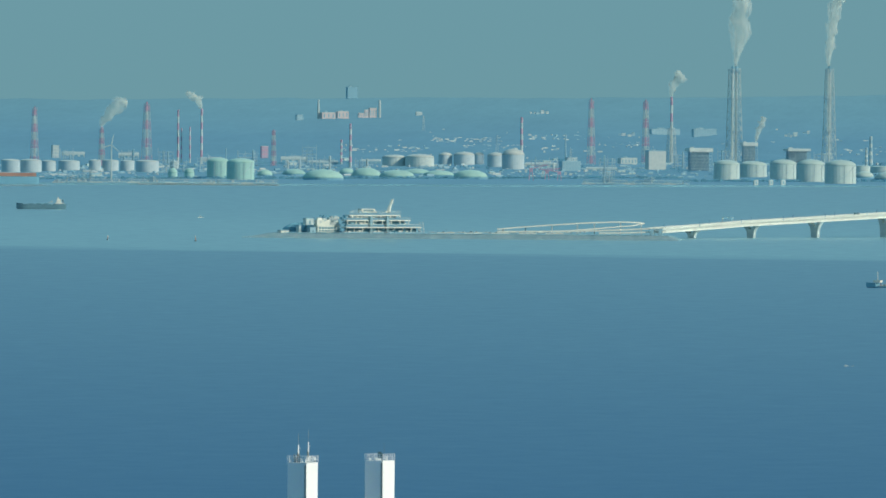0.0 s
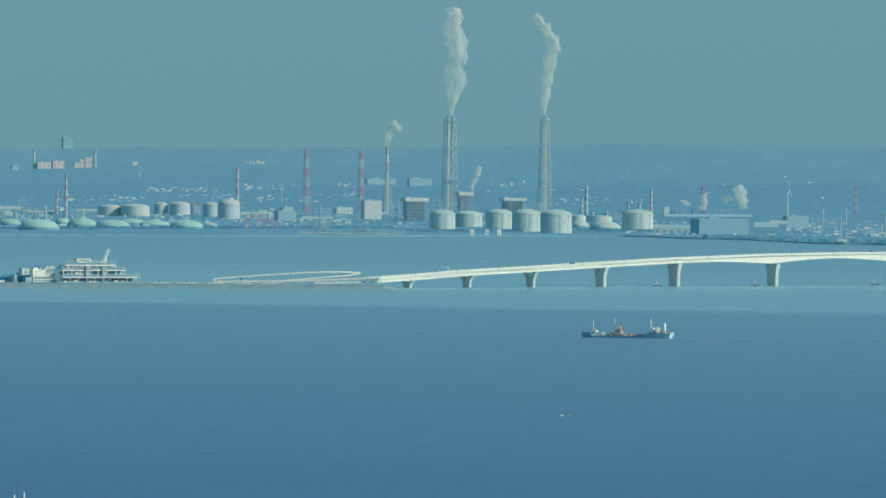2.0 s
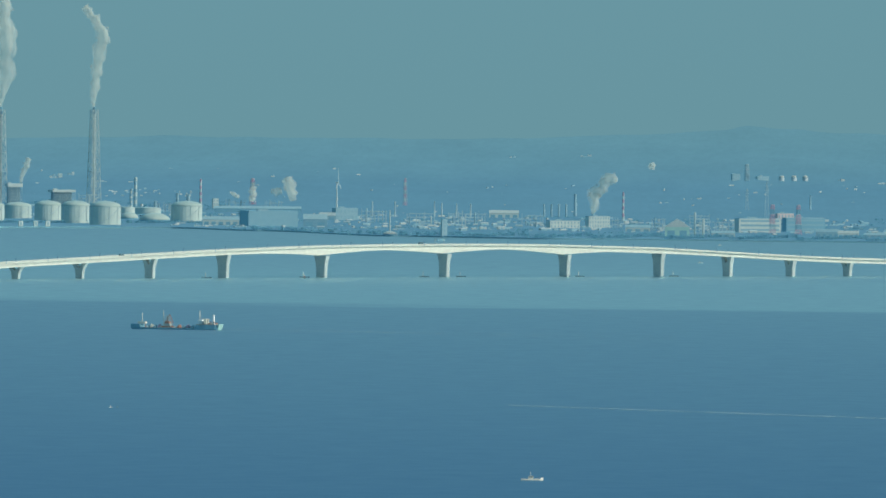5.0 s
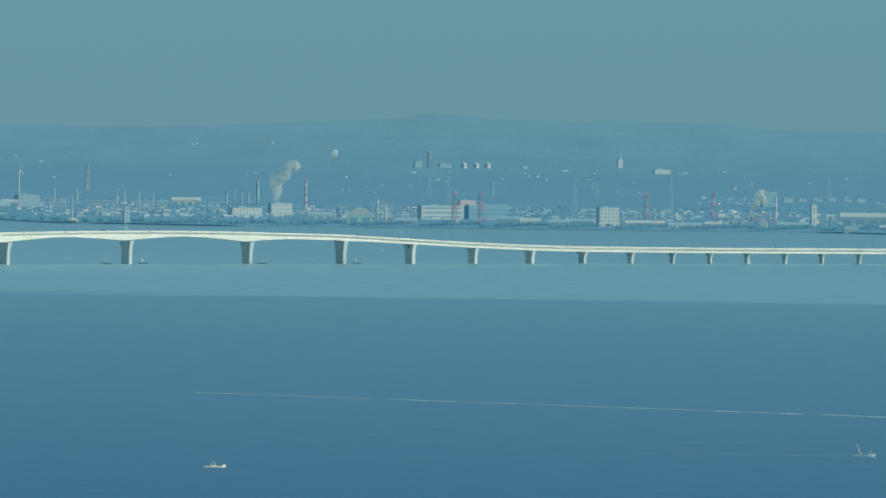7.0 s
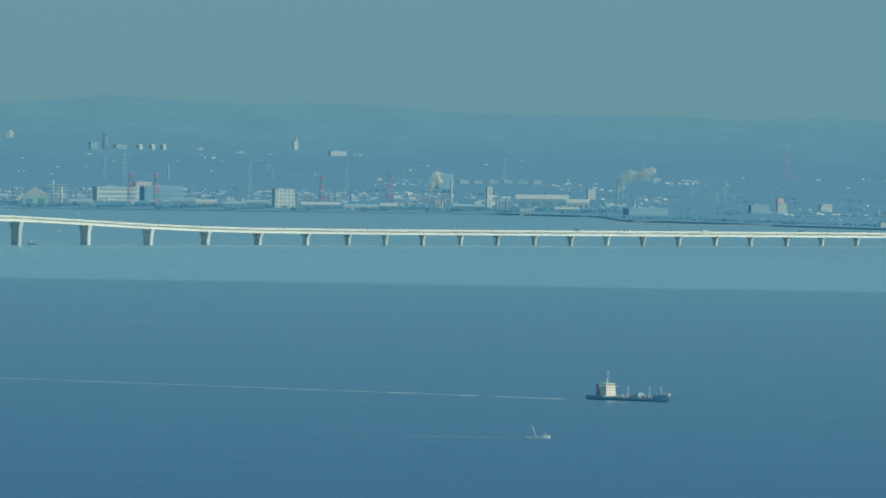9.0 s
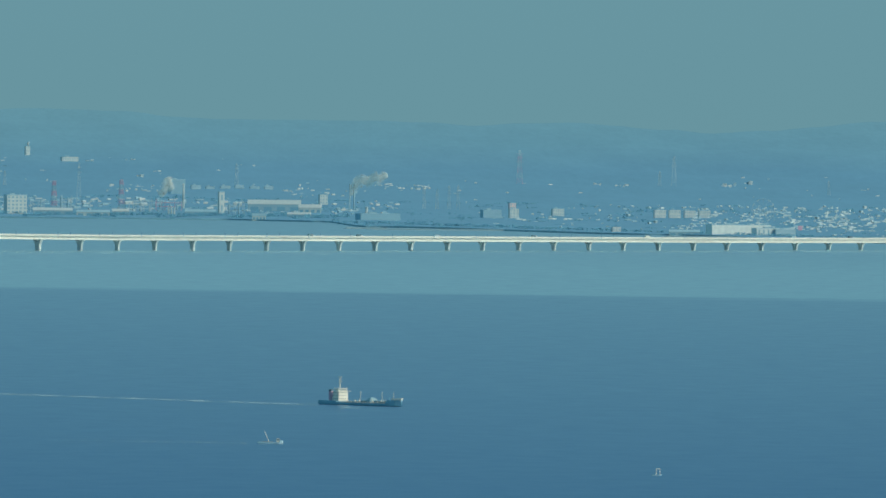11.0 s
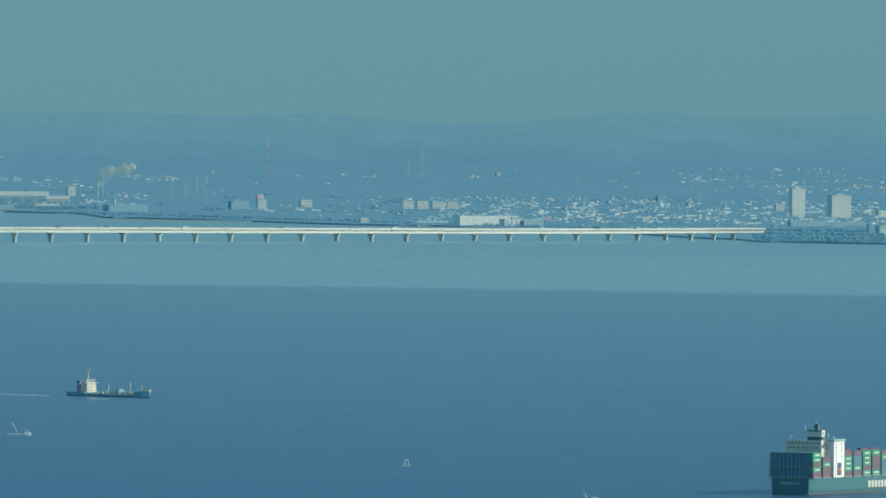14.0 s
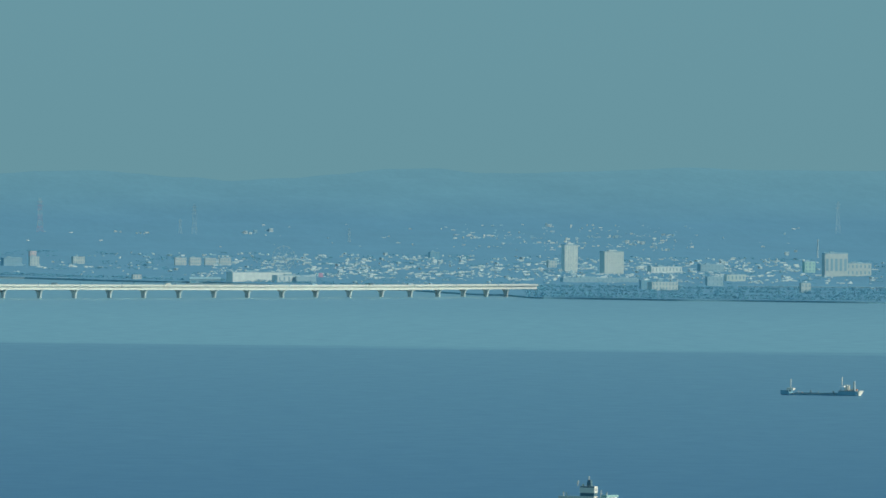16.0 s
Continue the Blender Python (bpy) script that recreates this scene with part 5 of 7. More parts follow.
flats(4756, 4785, 322, 368, TOWNWHITE, 15, 5, "tall pale grey tower of flats with balconies")
flats(4825, 4868, 334, 373, TOWNWHITE, 13, 9, "broad cream block of flats with white balconies")
building(3764, 3802, 343, 358, CONCRETE, 0.5, floors=3, cols=7)
building(3812, 3831, 341, 358, OFFWHITE, 0.5, floors=3, cols=3, label="pale town hospital with a stepped roof")
building(3812, 3826, 331, 342, PINK, 0.8, floors=2, cols=2)
building(3888, 3912, 341, 354, OFFWHITE, 0.5, floors=2, cols=5)
building(3994, 4012, 373, 382, CREAM, 0.6, floors=1, cols=3)
for u0 in (4069, 4095, 4122, 4148):
    building(u0, u0 + 22, 344 - u0 % 2, 357, CREAM, 0.3, floors=2, cols=6, label="pale town terrace of flats", group="town terraces")
shed(4096, 4150, 378, 388, PALE, PALE, 0.5, 4, "low blue-grey shopping hall")
building(4166, 4282, 369, 387, TOWNWHITE, 0.3, floors=0, label="long white shopping hall")
building(4282, 4322, 377, 388, PALE, 0.4, floors=0, label="low pale wing of the shopping hall")
building(4246, 4322, 375, 388, TOWNWHITE, 0.4, floors=1, cols=8, label="long white shopping hall wing", pane=0.3)
building(4324, 4332, 371, 379, RED, 0.3, floors=0, roof=RED, label="red and white shop sign tower")
building(4729, 4747, 349, 362, OFFWHITE, 0.6, floors=2, cols=3)
building(4909, 4971, 360, 371, TOWNWHITE, 0.4, floors=1, cols=9, pane=0.24)
building(4910, 4964, 387, 402, OFFWHITE, 0.5, floors=2, cols=8, label="white waterfront hall with a row of windows")
building(4893, 4911, 384, 401, BLUEGREY, 0.6, floors=2, cols=2)
building(4997, 5045, 356, 369, PALE, 0.4, floors=2, cols=7)
building(5010, 5042, 378, 395, PALE, 0.4, floors=2, cols=4)
building(5044, 5082, 374, 386, GREYGREEN, 0.4, floors=1, cols=5)
building(5182, 5205, 351, 371, GREEN, 0.6, floors=3, cols=3)
building(5176, 5197, 389, 407, OFFWHITE, 0.7, floors=2, cols=3)
building(5217, 5263, 336, 378, OFFWHITE, 0.4, floors=1, cols=5, label="white civic hall with tall window bays", pane=0.55)
building(5255, 5305, 354, 377, OFFWHITE, 0.4, floors=2, cols=6)
stack(5207, 312, 345, 2.4, (STEEL,), "slim grey steel mast")
building(4754, 4892, 380, 388, PALE, 0.12, floors=1, cols=16, label="long low pale waterfront sheds", pane=0.4)
building(4520, 4540, 334, 346, BLUEGREY, 0.6, floors=3, cols=3)


def viaduct(u0, u1, v, h):
    m, s = spot((u0 + u1) / 2, v)
    w = (u1 - u0) * s
    t = thing("viaduct", m, "low pale road viaduct on short piers", "viaduct")
    shaped("deck", PALE, t, boxes((-w / 2, w / 2, 0, 1.4, h * s * 0.6, h * s)))
    for i in range(20):
        x = -w / 2 + w * (i + 0.5) / 20
        shaped("pier", CONCRETE, t, boxes((x - 0.12, x + 0.12, 0.3, 1.1, -0.3, h * s * 0.6)))


viaduct(5066, 5460, 401, 5)


def big_wheel(u, v, r, vb):
    m, s = spot(u, vb)
    h, r = (vb - v) * s, r * s
    t = thing("ferris_wheel", m, "pale steel ferris wheel behind the shopping hall", "ferris wheel")
    n = 24
    rim = [(r * math.cos(2 * math.pi * i / n), 0, h + r * math.sin(2 * math.pi * i / n)) for i in range(n + 1)]
    ring = shaped("rim", STEEL, t, beams(*[(a, b, 0.04) for a, b in zip(rim, rim[1:])]))
    for i in range(0, n, 2):
        shaped("spoke", STEEL, ring, beams(((0, 0, h), rim[i], 0.022)))
        shaped("gondola", OFFWHITE, ring, lambda bm: box(bm, rim[i][0] - 0.1, rim[i][0] + 0.1, -0.1, 0.1, rim[i][2] - 0.24, rim[i][2] - 0.04))
    for x in (-1, 1):
        shaped("stand_leg", STEEL, t, beams(((x * r * 0.5, 0.2, -0.3), (0, 0.1, h), 0.06)))


big_wheel(4262, 343, 20, 366)


# ---- the island at the head of the bridge ----
def make_island():
    d = 2774.0
    s = d / PER

    def at(u, v, back=0.0):
        m, _ = spot(u, v, d + back)
        return m.translation

    whole = thing("artificial_island", spot(650, 424, d, 0.0)[0], "stone-walled artificial island in the bay", "island")
    inv = whole.matrix_world.inverted()
    plan = ((428, 418), (470, 420), (520, 423), (600, 424.5), (760, 424.5), (900, 424), (1050, 423), (1160, 422), (1200, 421))

    def wall(bm):
        secs = []
        for i in range(61):
            f = i / 60
            u = 428 + (1200 - 428) * f
            h = 8.5 * min(1, (u - 425) / 55, (1204 - u) / 22) * (1 + 0.10 * noise.noise(Vector((u * 0.08, 0, 0))))
            base = at(u, line(u, plan) + 1.0)
            base.z = 0
            o = 0.10 * noise.noise(Vector((u * 0.2, 3, 0)))
            secs.append([inv @ (base + Vector((0, a, z))) for a, z in ((-0.5 + o, -0.6), (0.05 + o, 0.12), (0.9, h * s * 0.9), (1.1, h * s), (9, h * s), (10, -0.6))])
        loft(bm, secs)
    shaped("sea_wall", ROCK, whole, wall, "sloped stone sea wall with a pale cap")

    def cap(bm):
        secs = []
        for i in range(61):
            u = 505 + (1185 - 505) * i / 60
            base = at(u, line(u, plan))
            base.z = 0
            secs.append([inv @ (base + Vector((0, a, z * s))) for a, z in ((0.82, 8.0), (0.82, 9.6), (1.0, 9.6), (1.0, 8.0))])
        loft(bm, secs)
    shaped("wall_cap", PALE, whole, cap, "pale concrete wall cap")

    # the rest house: broad decks stepping back, on columns
    m, s = spot(680, 415.5, d + 5.2, turn=24)
    wide = 1 / math.cos(radians(24))
    house = thing("rest_house", m, "white many-decked rest house with open galleries", "building")
    x = lambda u: (u - 680) * s * wide
    z = lambda v: (415.5 - v) * s
    for i, (u0, u1, vt, vb, y0) in enumerate(((614, 746, 397.5, 404, 0.0), (616, 729, 386, 391.5, 0.7), (624, 714, 377, 383, 1.4), (606, 752, 411, 415.6, -0.1))):
        shaped("deck", ISLEWHITE, house, boxes((x(u0), x(u1), y0, y0 + 2.6, z(vb), z(vb) + (z(vt) - z(vb)) * 0.36)))
        shaped("rail", ISLEWHITE, house, beams(*[((x(u0), y0 + 0.03, z(vt)), (x(u1), y0 + 0.03, z(vt)), 0.025)] + [((x(u0) + (x(u1) - x(u0)) * k / 14, y0 + 0.03, z(vb) + (z(vt) - z(vb)) * 0.6), (x(u0) + (x(u1) - x(u0)) * k / 14, y0 + 0.03, z(vt)), 0.015) for k in range(15)]))
    for u0, u1, vt, vb, y0 in ((620, 740, 404, 411, 0.9), (622, 722, 391.5, 397.5, 1.5), (630, 708, 383, 386, 2.0)):
        # near-black inner walls put the gallery shade into the colour
        shaped("inner_wall", SHADEGLASS, house, boxes((x(u0), x(u1), y0, y0 + 1.6, z(vb), z(vt))))
        n = 9
        for k in range(n):
            c = x(u0) + (x(u1) - x(u0)) * (k + 0.5) / n
            wd = (x(u1) - x(u0)) / n * 0.36
            shaped("window", SHADEGLASS, house, boxes((c - wd, c + wd, y0 - 0.03, y0 + 0.02, z(vb) + 0.08, z(vt) - 0.08)))
    for u, vt, vb in [(616 + i * 14.3, 404, 411) for i in range(10)] + [(618 + i * 15.5, 391.5, 397.6) for i in range(8)] + [(626 + i * 17, 383, 386.2) for i in range(6)]:
        shaped("column", ISLEWHITE, house, boxes((x(u) - 0.07, x(u) + 0.07, 0.75, 0.9, z(vb), z(vt))))
    shaped("roof_house", ISLEWHITE, house, boxes((x(649), x(673), 2.4, 4.2, z(377), z(370))))
    shaped("roof_sign", SHADEGLASS, house, boxes((x(652), x(670), 2.36, 2.42, z(374.6), z(371.6))))
    for u0, u1, v0, v1 in ((657, 661, 384, 413), (686, 690, 384, 413)):
        shaped("stair_tower", PALE, house, boxes((x(u0), x(u1), 0.35, 1.6, z(v1), z(v0))))

    # plant, awnings and stairs that crowd the decks
    rr = random.Random(21)
    for k in range(46):
        u0, u1, vb, y0 = rr.choice(((616, 744, 411, 0.2), (618, 727, 397.5, 0.8), (626, 712, 386, 1.5), (640, 706, 377, 2.0), (608, 750, 411, -0.05)))
        u = rr.uniform(u0, u1 - 4)
        wd, ht = rr.uniform(1.0, 5.0), rr.uniform(1.0, 3.6)
        shaped("deck_unit", rr.choice((ISLEWHITE, ISLEWHITE, PALE, SHADEGLASS)), house, boxes((x(u), x(u + wd), y0, y0 + 0.3, z(vb), z(vb - ht))))
    for u0, v0, u1, v1 in ((694, 411, 704, 397.5), (664, 397.5, 672, 386), (726, 411, 734, 400), (640, 411, 650, 399), (646, 386, 652, 378)):
        shaped("stair", ISLEWHITE, house, beams(((x(u0), 0.25, z(v0)), (x(u1), 0.25, z(v1)), 0.05)))
    for k in range(11):
        shaped("slim_post", ISLEWHITE, house, beams(((x(632 + 8 * k), 2.1, z(377)), (x(632 + 8 * k), 2.1, z(373.5)), 0.025)))
    shaped("top_rail", ISLEWHITE, house, beams(((x(626), 2.1, z(374)), (x(716), 2.1, z(374)), 0.03)))

    def sail(bm):
        secs = []
        for k, (uu, w) in enumerate(((697, 4.5), (698, 4.0), (699, 3.2), (701, 2.6), (703, 3.2), (704, 2.4))):
            zz = z(378) + (z(353) - z(378)) * k / 5
            secs.append([Vector((x(uu) + a * w * s, 2.6 + b, zz)) for a, b in ((-1, 0), (0, -0.3), (1, 0), (0, 0.3))])
        loft(bm, secs)
    shaped("vent_sail", ISLEWHITE, house, sail, "curved white ventilator sail")
    shaped("mast", STEEL, house, beams(((x(703), 2.6, z(356)), (x(706), 2.6, z(352)), 0.12)))
    for u in (660, 640, 720):
        shaped("flag_pole", STEEL, house, beams(((x(u), 2.6, z(377)), (x(u), 2.6, z(366)), 0.02)))
    for a in (746, 752):
        shaped("gallery_post", ISLEWHITE, house, beams(((x(a), 0.3, z(411)), (x(a - 3), 0.3, z(393)), 0.05)))

    m, s = spot(584, 416, d + 3.6, turn=30)
    block = thing("service_block", m, "white service block with tall window slits", "building")
    x = lambda u: (u - 584) * s * 1.1
    z = lambda v: (417 - v) * s
    shaped("wall", ISLEWHITE, block, boxes((x(561), x(602), 0, 1.3, z(417), z(401))))
    shaped("upper_wall", ISLEWHITE, block, boxes((x(561), x(584), 0.2, 1.2, z(401), z(390))))
    shaped("upper_wall", CREAM, block, boxes((x(584), x(602), 0.3, 1.2, z(401), z(386))))
    for v0, v1 in ((406.5, 402.6), (410.6, 408.0), (415.4, 412.8)):
        for k in range(7):
            shaped("window", SHADEGLASS, block, boxes((x(563 + k * 5.5), x(567.2 + k * 5.5), -0.03, 0.02, z(v0), z(v1))))
    for u0, u1, v0, v1, y in ((563, 571, 390, 386.5, 0.3), (574, 580, 390, 387.5, 0.5), (588, 600, 386, 383.5, 0.5), (566, 569, 396, 392, 0.15), (592, 597, 399, 391, 0.25)):
        shaped("roof_plant", ISLEWHITE if u0 % 2 else CREAM, block, boxes((x(u0), x(u1), y, y + 0.5, z(v0), z(v1))))
    for v in (400.6, 411.5):
        shaped("ledge", ISLEWHITE, block, boxes((x(559), x(604), -0.16, 0.0, z(v), z(v) + 0.07)))
    shaped("slanted_roof", ISLEWHITE, block, lambda bm: loft(bm, [[Vector((x(u), 0.4, z(v))), Vector((x(u), 1.1, z(v))), Vector((x(u), 1.1, z(v + 1.5))), Vector((x(u), 0.4, z(v + 1.5)))] for u, v in ((584, 392), (592, 387), (603, 385))]))

    for u0, u1, vt, vb, mat in ((496, 512, 407, 417, ISLEWHITE), (513, 525, 411, 417, ISLEWHITE), (529, 533, 398, 416, CREAM), (541, 556, 386, 397, CREAM), (548, 560, 402, 417, PALE)):
        uu = (u0 + u1) / 2
        m, s = spot(uu, vb, d + 2, turn=30)
        w, h = (u1 - u0) * s, (vb - vt) * s
        o = thing("island_hut", m, "small pale service hut on the island", "hut", "huts of the island")
        shaped("wall", mat, o, boxes((-w / 2, w / 2, 0, 1.2, -0.1, h * 0.86)))
        shaped("roof", PALE, o, boxes((-w / 2 - 0.05, w / 2 + 0.05, -0.05, 1.25, h * 0.86, h)))
        shaped("door", SHADEGLASS, o, boxes((-w * 0.12, w * 0.12, -0.025, 0.02, 0.0, h * 0.6)))

    # the long car deck wall east of the house, with lamp posts and parked cars' shelters
    m, s = spot(880, 415, d + 2.2)
    deckwall = thing("car_deck", m, "long low pale car deck wall with posts", "wall")
    for i in range(16):
        u0 = 758 + i * 16
        lift = 0.4 * noise.noise(Vector((i * 0.9, 2.0, 0)))
        shaped("wall_panel", ISLEWHITE if i % 3 else PALE, deckwall, boxes(((u0 - 880) * s, (u0 + 15.4 - 880) * s, 0, 0.3, -0.1, (2.6 + 2 * lift) * s)))
        shaped("post", STEEL, deckwall, beams((((u0 - 880) * s, 0.1, 0), ((u0 - 880) * s, 0.1, (4.2 + 2 * (i % 3)) * s), 0.3 * s)))
        if i % 3 != 1:
            shaped("shelter", ISLEWHITE, deckwall, boxes(((u0 + 3 - 880) * s, (u0 + 11 - 880) * s, 0.5, 1.2, 3.0 * s, 3.7 * s)))

    # planted mounds round the house
    verts, faces = [], []
    r = random.Random(4)
    for u0, u1, vt, vb, n in ((490, 560, 391, 417, 260), (566, 616, 381, 390, 70), (600, 616, 392, 416, 50), (552, 600, 386, 392, 40), (640, 745, 404, 412, 30)):
        for _ in range(n):
            u = r.uniform(u0, u1)
            top = vt + (vb - vt) * max(0, (1 - (u - 490) / 50)) ** 1.2 * 0.8 if u0 == 490 else vt
            v = r.uniform(top, vb)
            c = spot(u, v, d + 3 + r.uniform(0, 3))[0].translation
            leaf_tuft(verts, faces, c, [r.uniform(0.14, 0.32) for _ in range(4)], r)
    me = bpy.data.meshes.new("island_shrubs")
    me.from_pydata(verts, [], faces)
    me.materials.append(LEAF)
    tagged(new("island_shrubs", me), "dark evergreen shrubs on the island's mounds", "shrubs", kind="stuff")

    # mound under the shrubs
    m, s = spot(528, 416, d + 3.5)
    bm = bmesh.new()
    lathe(bm, [(38 * s * math.cos(a), 21 * s * math.sin(a)) for a in (0, 0.2, 0.4, 0.6, 0.8, 1.0, 1.2, 1.45)], 36, x=4 * s, y=4)
    for p in bm.verts:
        p.co += Vector((0.5, 0.3, 0.6)) * noise.noise(p.co * 1.3) + Vector((0.15, 0.1, 0.25)) * noise.noise(p.co * 4.1)
    o = new("grass_mound", mesh_of("grass_mound", bm, LEAF))
    o.matrix_world = m
    tagged(o, "dark planted mound beside the service block", "mound")

    # cars parked along the deck
    rr = random.Random(33)
    first = None
    for k in range(34):
        u = 760 + 8.4 * k + rr.uniform(-2.5, 2.5)
        m, s = spot(u, 413.4 + rr.uniform(-1.2, 0.6), d + 2.8 + rr.uniform(0, 1.5), turn=rr.uniform(-20, 20))
        if first is None:
            first = thing("parked_car", m, "pale car parked on the island's deck", "car", "cars parked on the island")
            shaped("body", ISLEWHITE, first, boxes((-2.0 * s, 2.0 * s, 0, 1.7 * s, 0, 1.2 * s)))
            shaped("cabin", SHADEGLASS, first, boxes((-1.2 * s, 1.0 * s, 0.1 * s, 1.6 * s, 1.2 * s, 2.0 * s)))
        else:
            o = copy_thing(first, m)
            f = rr.choice((0.8, 1.0, 1.0, 1.5))
            o.scale = (f, f, f)

    # ramps: one climbs over the car deck and turns back
    ramp = thing("ramp", Matrix.Identity(4), "curving concrete road ramps on slim piers", "ramp")

    def road(name, pts, depth, mat, back0, back1):
        def build(bm):
            secs = []
            n = 40
            for i in range(n + 1):
                f = i / n * (len(pts) - 1)
                j = min(len(pts) - 2, int(f))
                g = f - j
                u = pts[j][0] + (pts[j + 1][0] - pts[j][0]) * g
                v = pts[j][1] + (pts[j + 1][1] - pts[j][1]) * g
                p = spot(u, v, d + back0 + (back1 - back0) * i / n)[0].translation
                secs.append([p + Vector((0, a, b)) for a, b in ((0, -depth), (0, 0), (0.08, 0), (0.08, -0.12), (1.1, -0.12), (1.1, 0), (1.18, 0), (1.18, -depth))])
            loft(bm, secs)
        shaped(name, mat, ramp, build)
    road("roadway", ((880, 405), (920, 401.5), (980, 397.5), (1040, 394), (1085, 392.5), (1120, 393), (1141, 395)), 0.24, ISLEWHITE, 7, 12)
    road("roadway", ((1141, 395), (1120, 399), (1080, 402), (1040, 405.5), (990, 409)), 0.24, ISLEWHITE, 10, 6)
    road("roadway", ((880, 409), (960, 409), (1060, 407.5), (1140, 404.5), (1178, 402)), 0.3, ISLEWHITE, 3, 4)
    road("roadway", ((1060, 412), (1120, 411), (1178, 409.5)), 0.3, ISLEWHITE, 1.5, 2.0)
    for u, v0 in ((890, 404), (930, 401), (977, 398), (1022, 396), (1052, 394), (1098, 393), (1135, 395.5)):
        a = spot(u, v0 + 2.5, d + 9)[0].translation
        shaped("pier", PIERSTONE, ramp, lambda bm: loft(bm, [[Vector((a.x + p * w, a.y + q * 0.2, z)) for p, q in ((-1, -1), (1, -1), (1, 1), (-1, 1))] for w, z in ((0.10, 0.4), (0.10, a.z - 0.25), (0.24, a.z))]))
    for u0, u1 in ((1150, 1157), (1166, 1172)):
        p, q = spot(u0, 413, d + 1.5)[0].translation, spot(u1, 406, d + 1.5)[0].translation
        shaped("abutment", PALE, ramp, boxes((p.x, q.x, p.y, p.y + 1.5, 0.3, q.z)))


make_island()


# ---- road traffic on the bridge ----
def vehicle(u, lane, kind, paint):
    p, al, si = deck_point(u, 0.004, lane)
    m = Matrix(((al.x, si.x, 0, p.x), (al.y, si.y, 0, p.y), (al.z, 0, 1, p.z), (0, 0, 0, 1)))
    if kind == "truck":
        t = thing("truck", m, "box truck on the bridge roadway", "truck", "traffic on the bridge")
        shaped("box_body", paint, t, boxes((-0.65, 0.4, 0, 0.32, 0.12, 0.48)))
        shaped("cab", WHITE, t, boxes((0.43, 0.68, 0.01, 0.31, 0.08, 0.36)))
        xs = (-0.45, 0.52)
    else:
        t = thing("car", m, "small car on the bridge roadway", "car", "traffic on the bridge")
        shaped("body", paint, t, boxes((-0.27, 0.27, 0, 0.22, 0.05, 0.13)))
        shaped("cabin", GLASS, t, lambda bm: loft(bm, [[Vector((x * k, y, z)) for x, y in ((-0.18, 0.01), (0.16, 0.01), (0.16, 0.21), (-0.18, 0.21))] for z, k in ((0.131, 1.0), (0.19, 0.7))]))
        xs = (-0.17, 0.17)
    for x in xs:
        for y in (0.0, 0.28 if kind == "truck" else 0.2):
            shaped("wheel", DARKSTEEL, t, lambda bm: beam(bm, (x, y, 0.05), (x, y + 0.03, 0.05), 0.05, 8))


r = random.Random(6)
for u in (1420, 1520, 1610, 1700, 1905, 2050, 2140, 2395, 2520, 2610, 2760, 2905, 3040, 3190, 3330, 3475, 3550, 3690, 3800, 3870, 3925, 4060, 4180, 4250, 4330, 4420, 4500, 4572):
    vehicle(u, r.choice((0.3, 0.75, 1.75, 2.25)), "truck" if r.random() < 0.35 else "car", r.choice((WHITE, WHITE, STEEL, PALE, DARKSTEEL)))


# ---- fender platforms at the feet of the tall piers ----
for u in (1667, 1840, 2052, 2117, 2327, 2494):
    v = 420.0
    m, s = spot(u, v, line(u, PATH) - 2, 0.0)
    t = thing("fender_platform", m, "low dark pier fender platform with a beacon", "platform", "fender platforms at the bridge")
    shaped("float", DARKSTEEL, t, lambda bm: loft(bm, [[Vector((x * 9 * s, y, z)) for x, y in ((-1, -0.3), (1, -0.3), (1, 0.3), (-1, 0.3))] for x0, z in ((0, -0.3), (0, 0.2))]))
    shaped("beacon", WHITE, t, beams(((-2 * s, 0, 0.2), (-2 * s, 0, 0.9), 0.06)))
    shaped("beacon_cap", STEEL, t, boxes((-2 * s - 0.1, -2 * s + 0.1, -0.1, 0.1, 0.9, 1.02)))


# ---- ships ----
def hull(bm, L, B, D, fore=1.3, aft=1.0, low=0.0):
    """A ship's hull, bow at +x: length L, beam B, side height D; fore and aft raise the ends, low sets the waist."""
    secs = []
    for f, w, k in ((0.0, 0.80, aft), (0.03, 0.92, aft), (0.14, 1.0, aft), (0.24, 1.0, aft * 0.97), (0.26, 1.0, 1 - low), (0.55, 1.0, 1 - low), (0.80, 0.98, 1 - low), (0.86, 0.86, 1 - low), (0.88, 0.8, fore), (0.95, 0.45, fore * 1.04), (1.0, 0.06, fore * 1.1)):
        x = -L / 2 + L * f
        y = B / 2 * w
        under = x - L * 0.03 * max(0, (f - 0.85) / 0.15)
        secs.append([Vector((under, -y * 0.85, -D * 0.25)), Vector((x, -y, D * 0.3)), Vector((x, -y, D * k)), Vector((x, y, D * k)), Vector((x, y, D * 0.3)), Vector((under, y * 0.85, -D * 0.25))])
    loft(bm, secs)


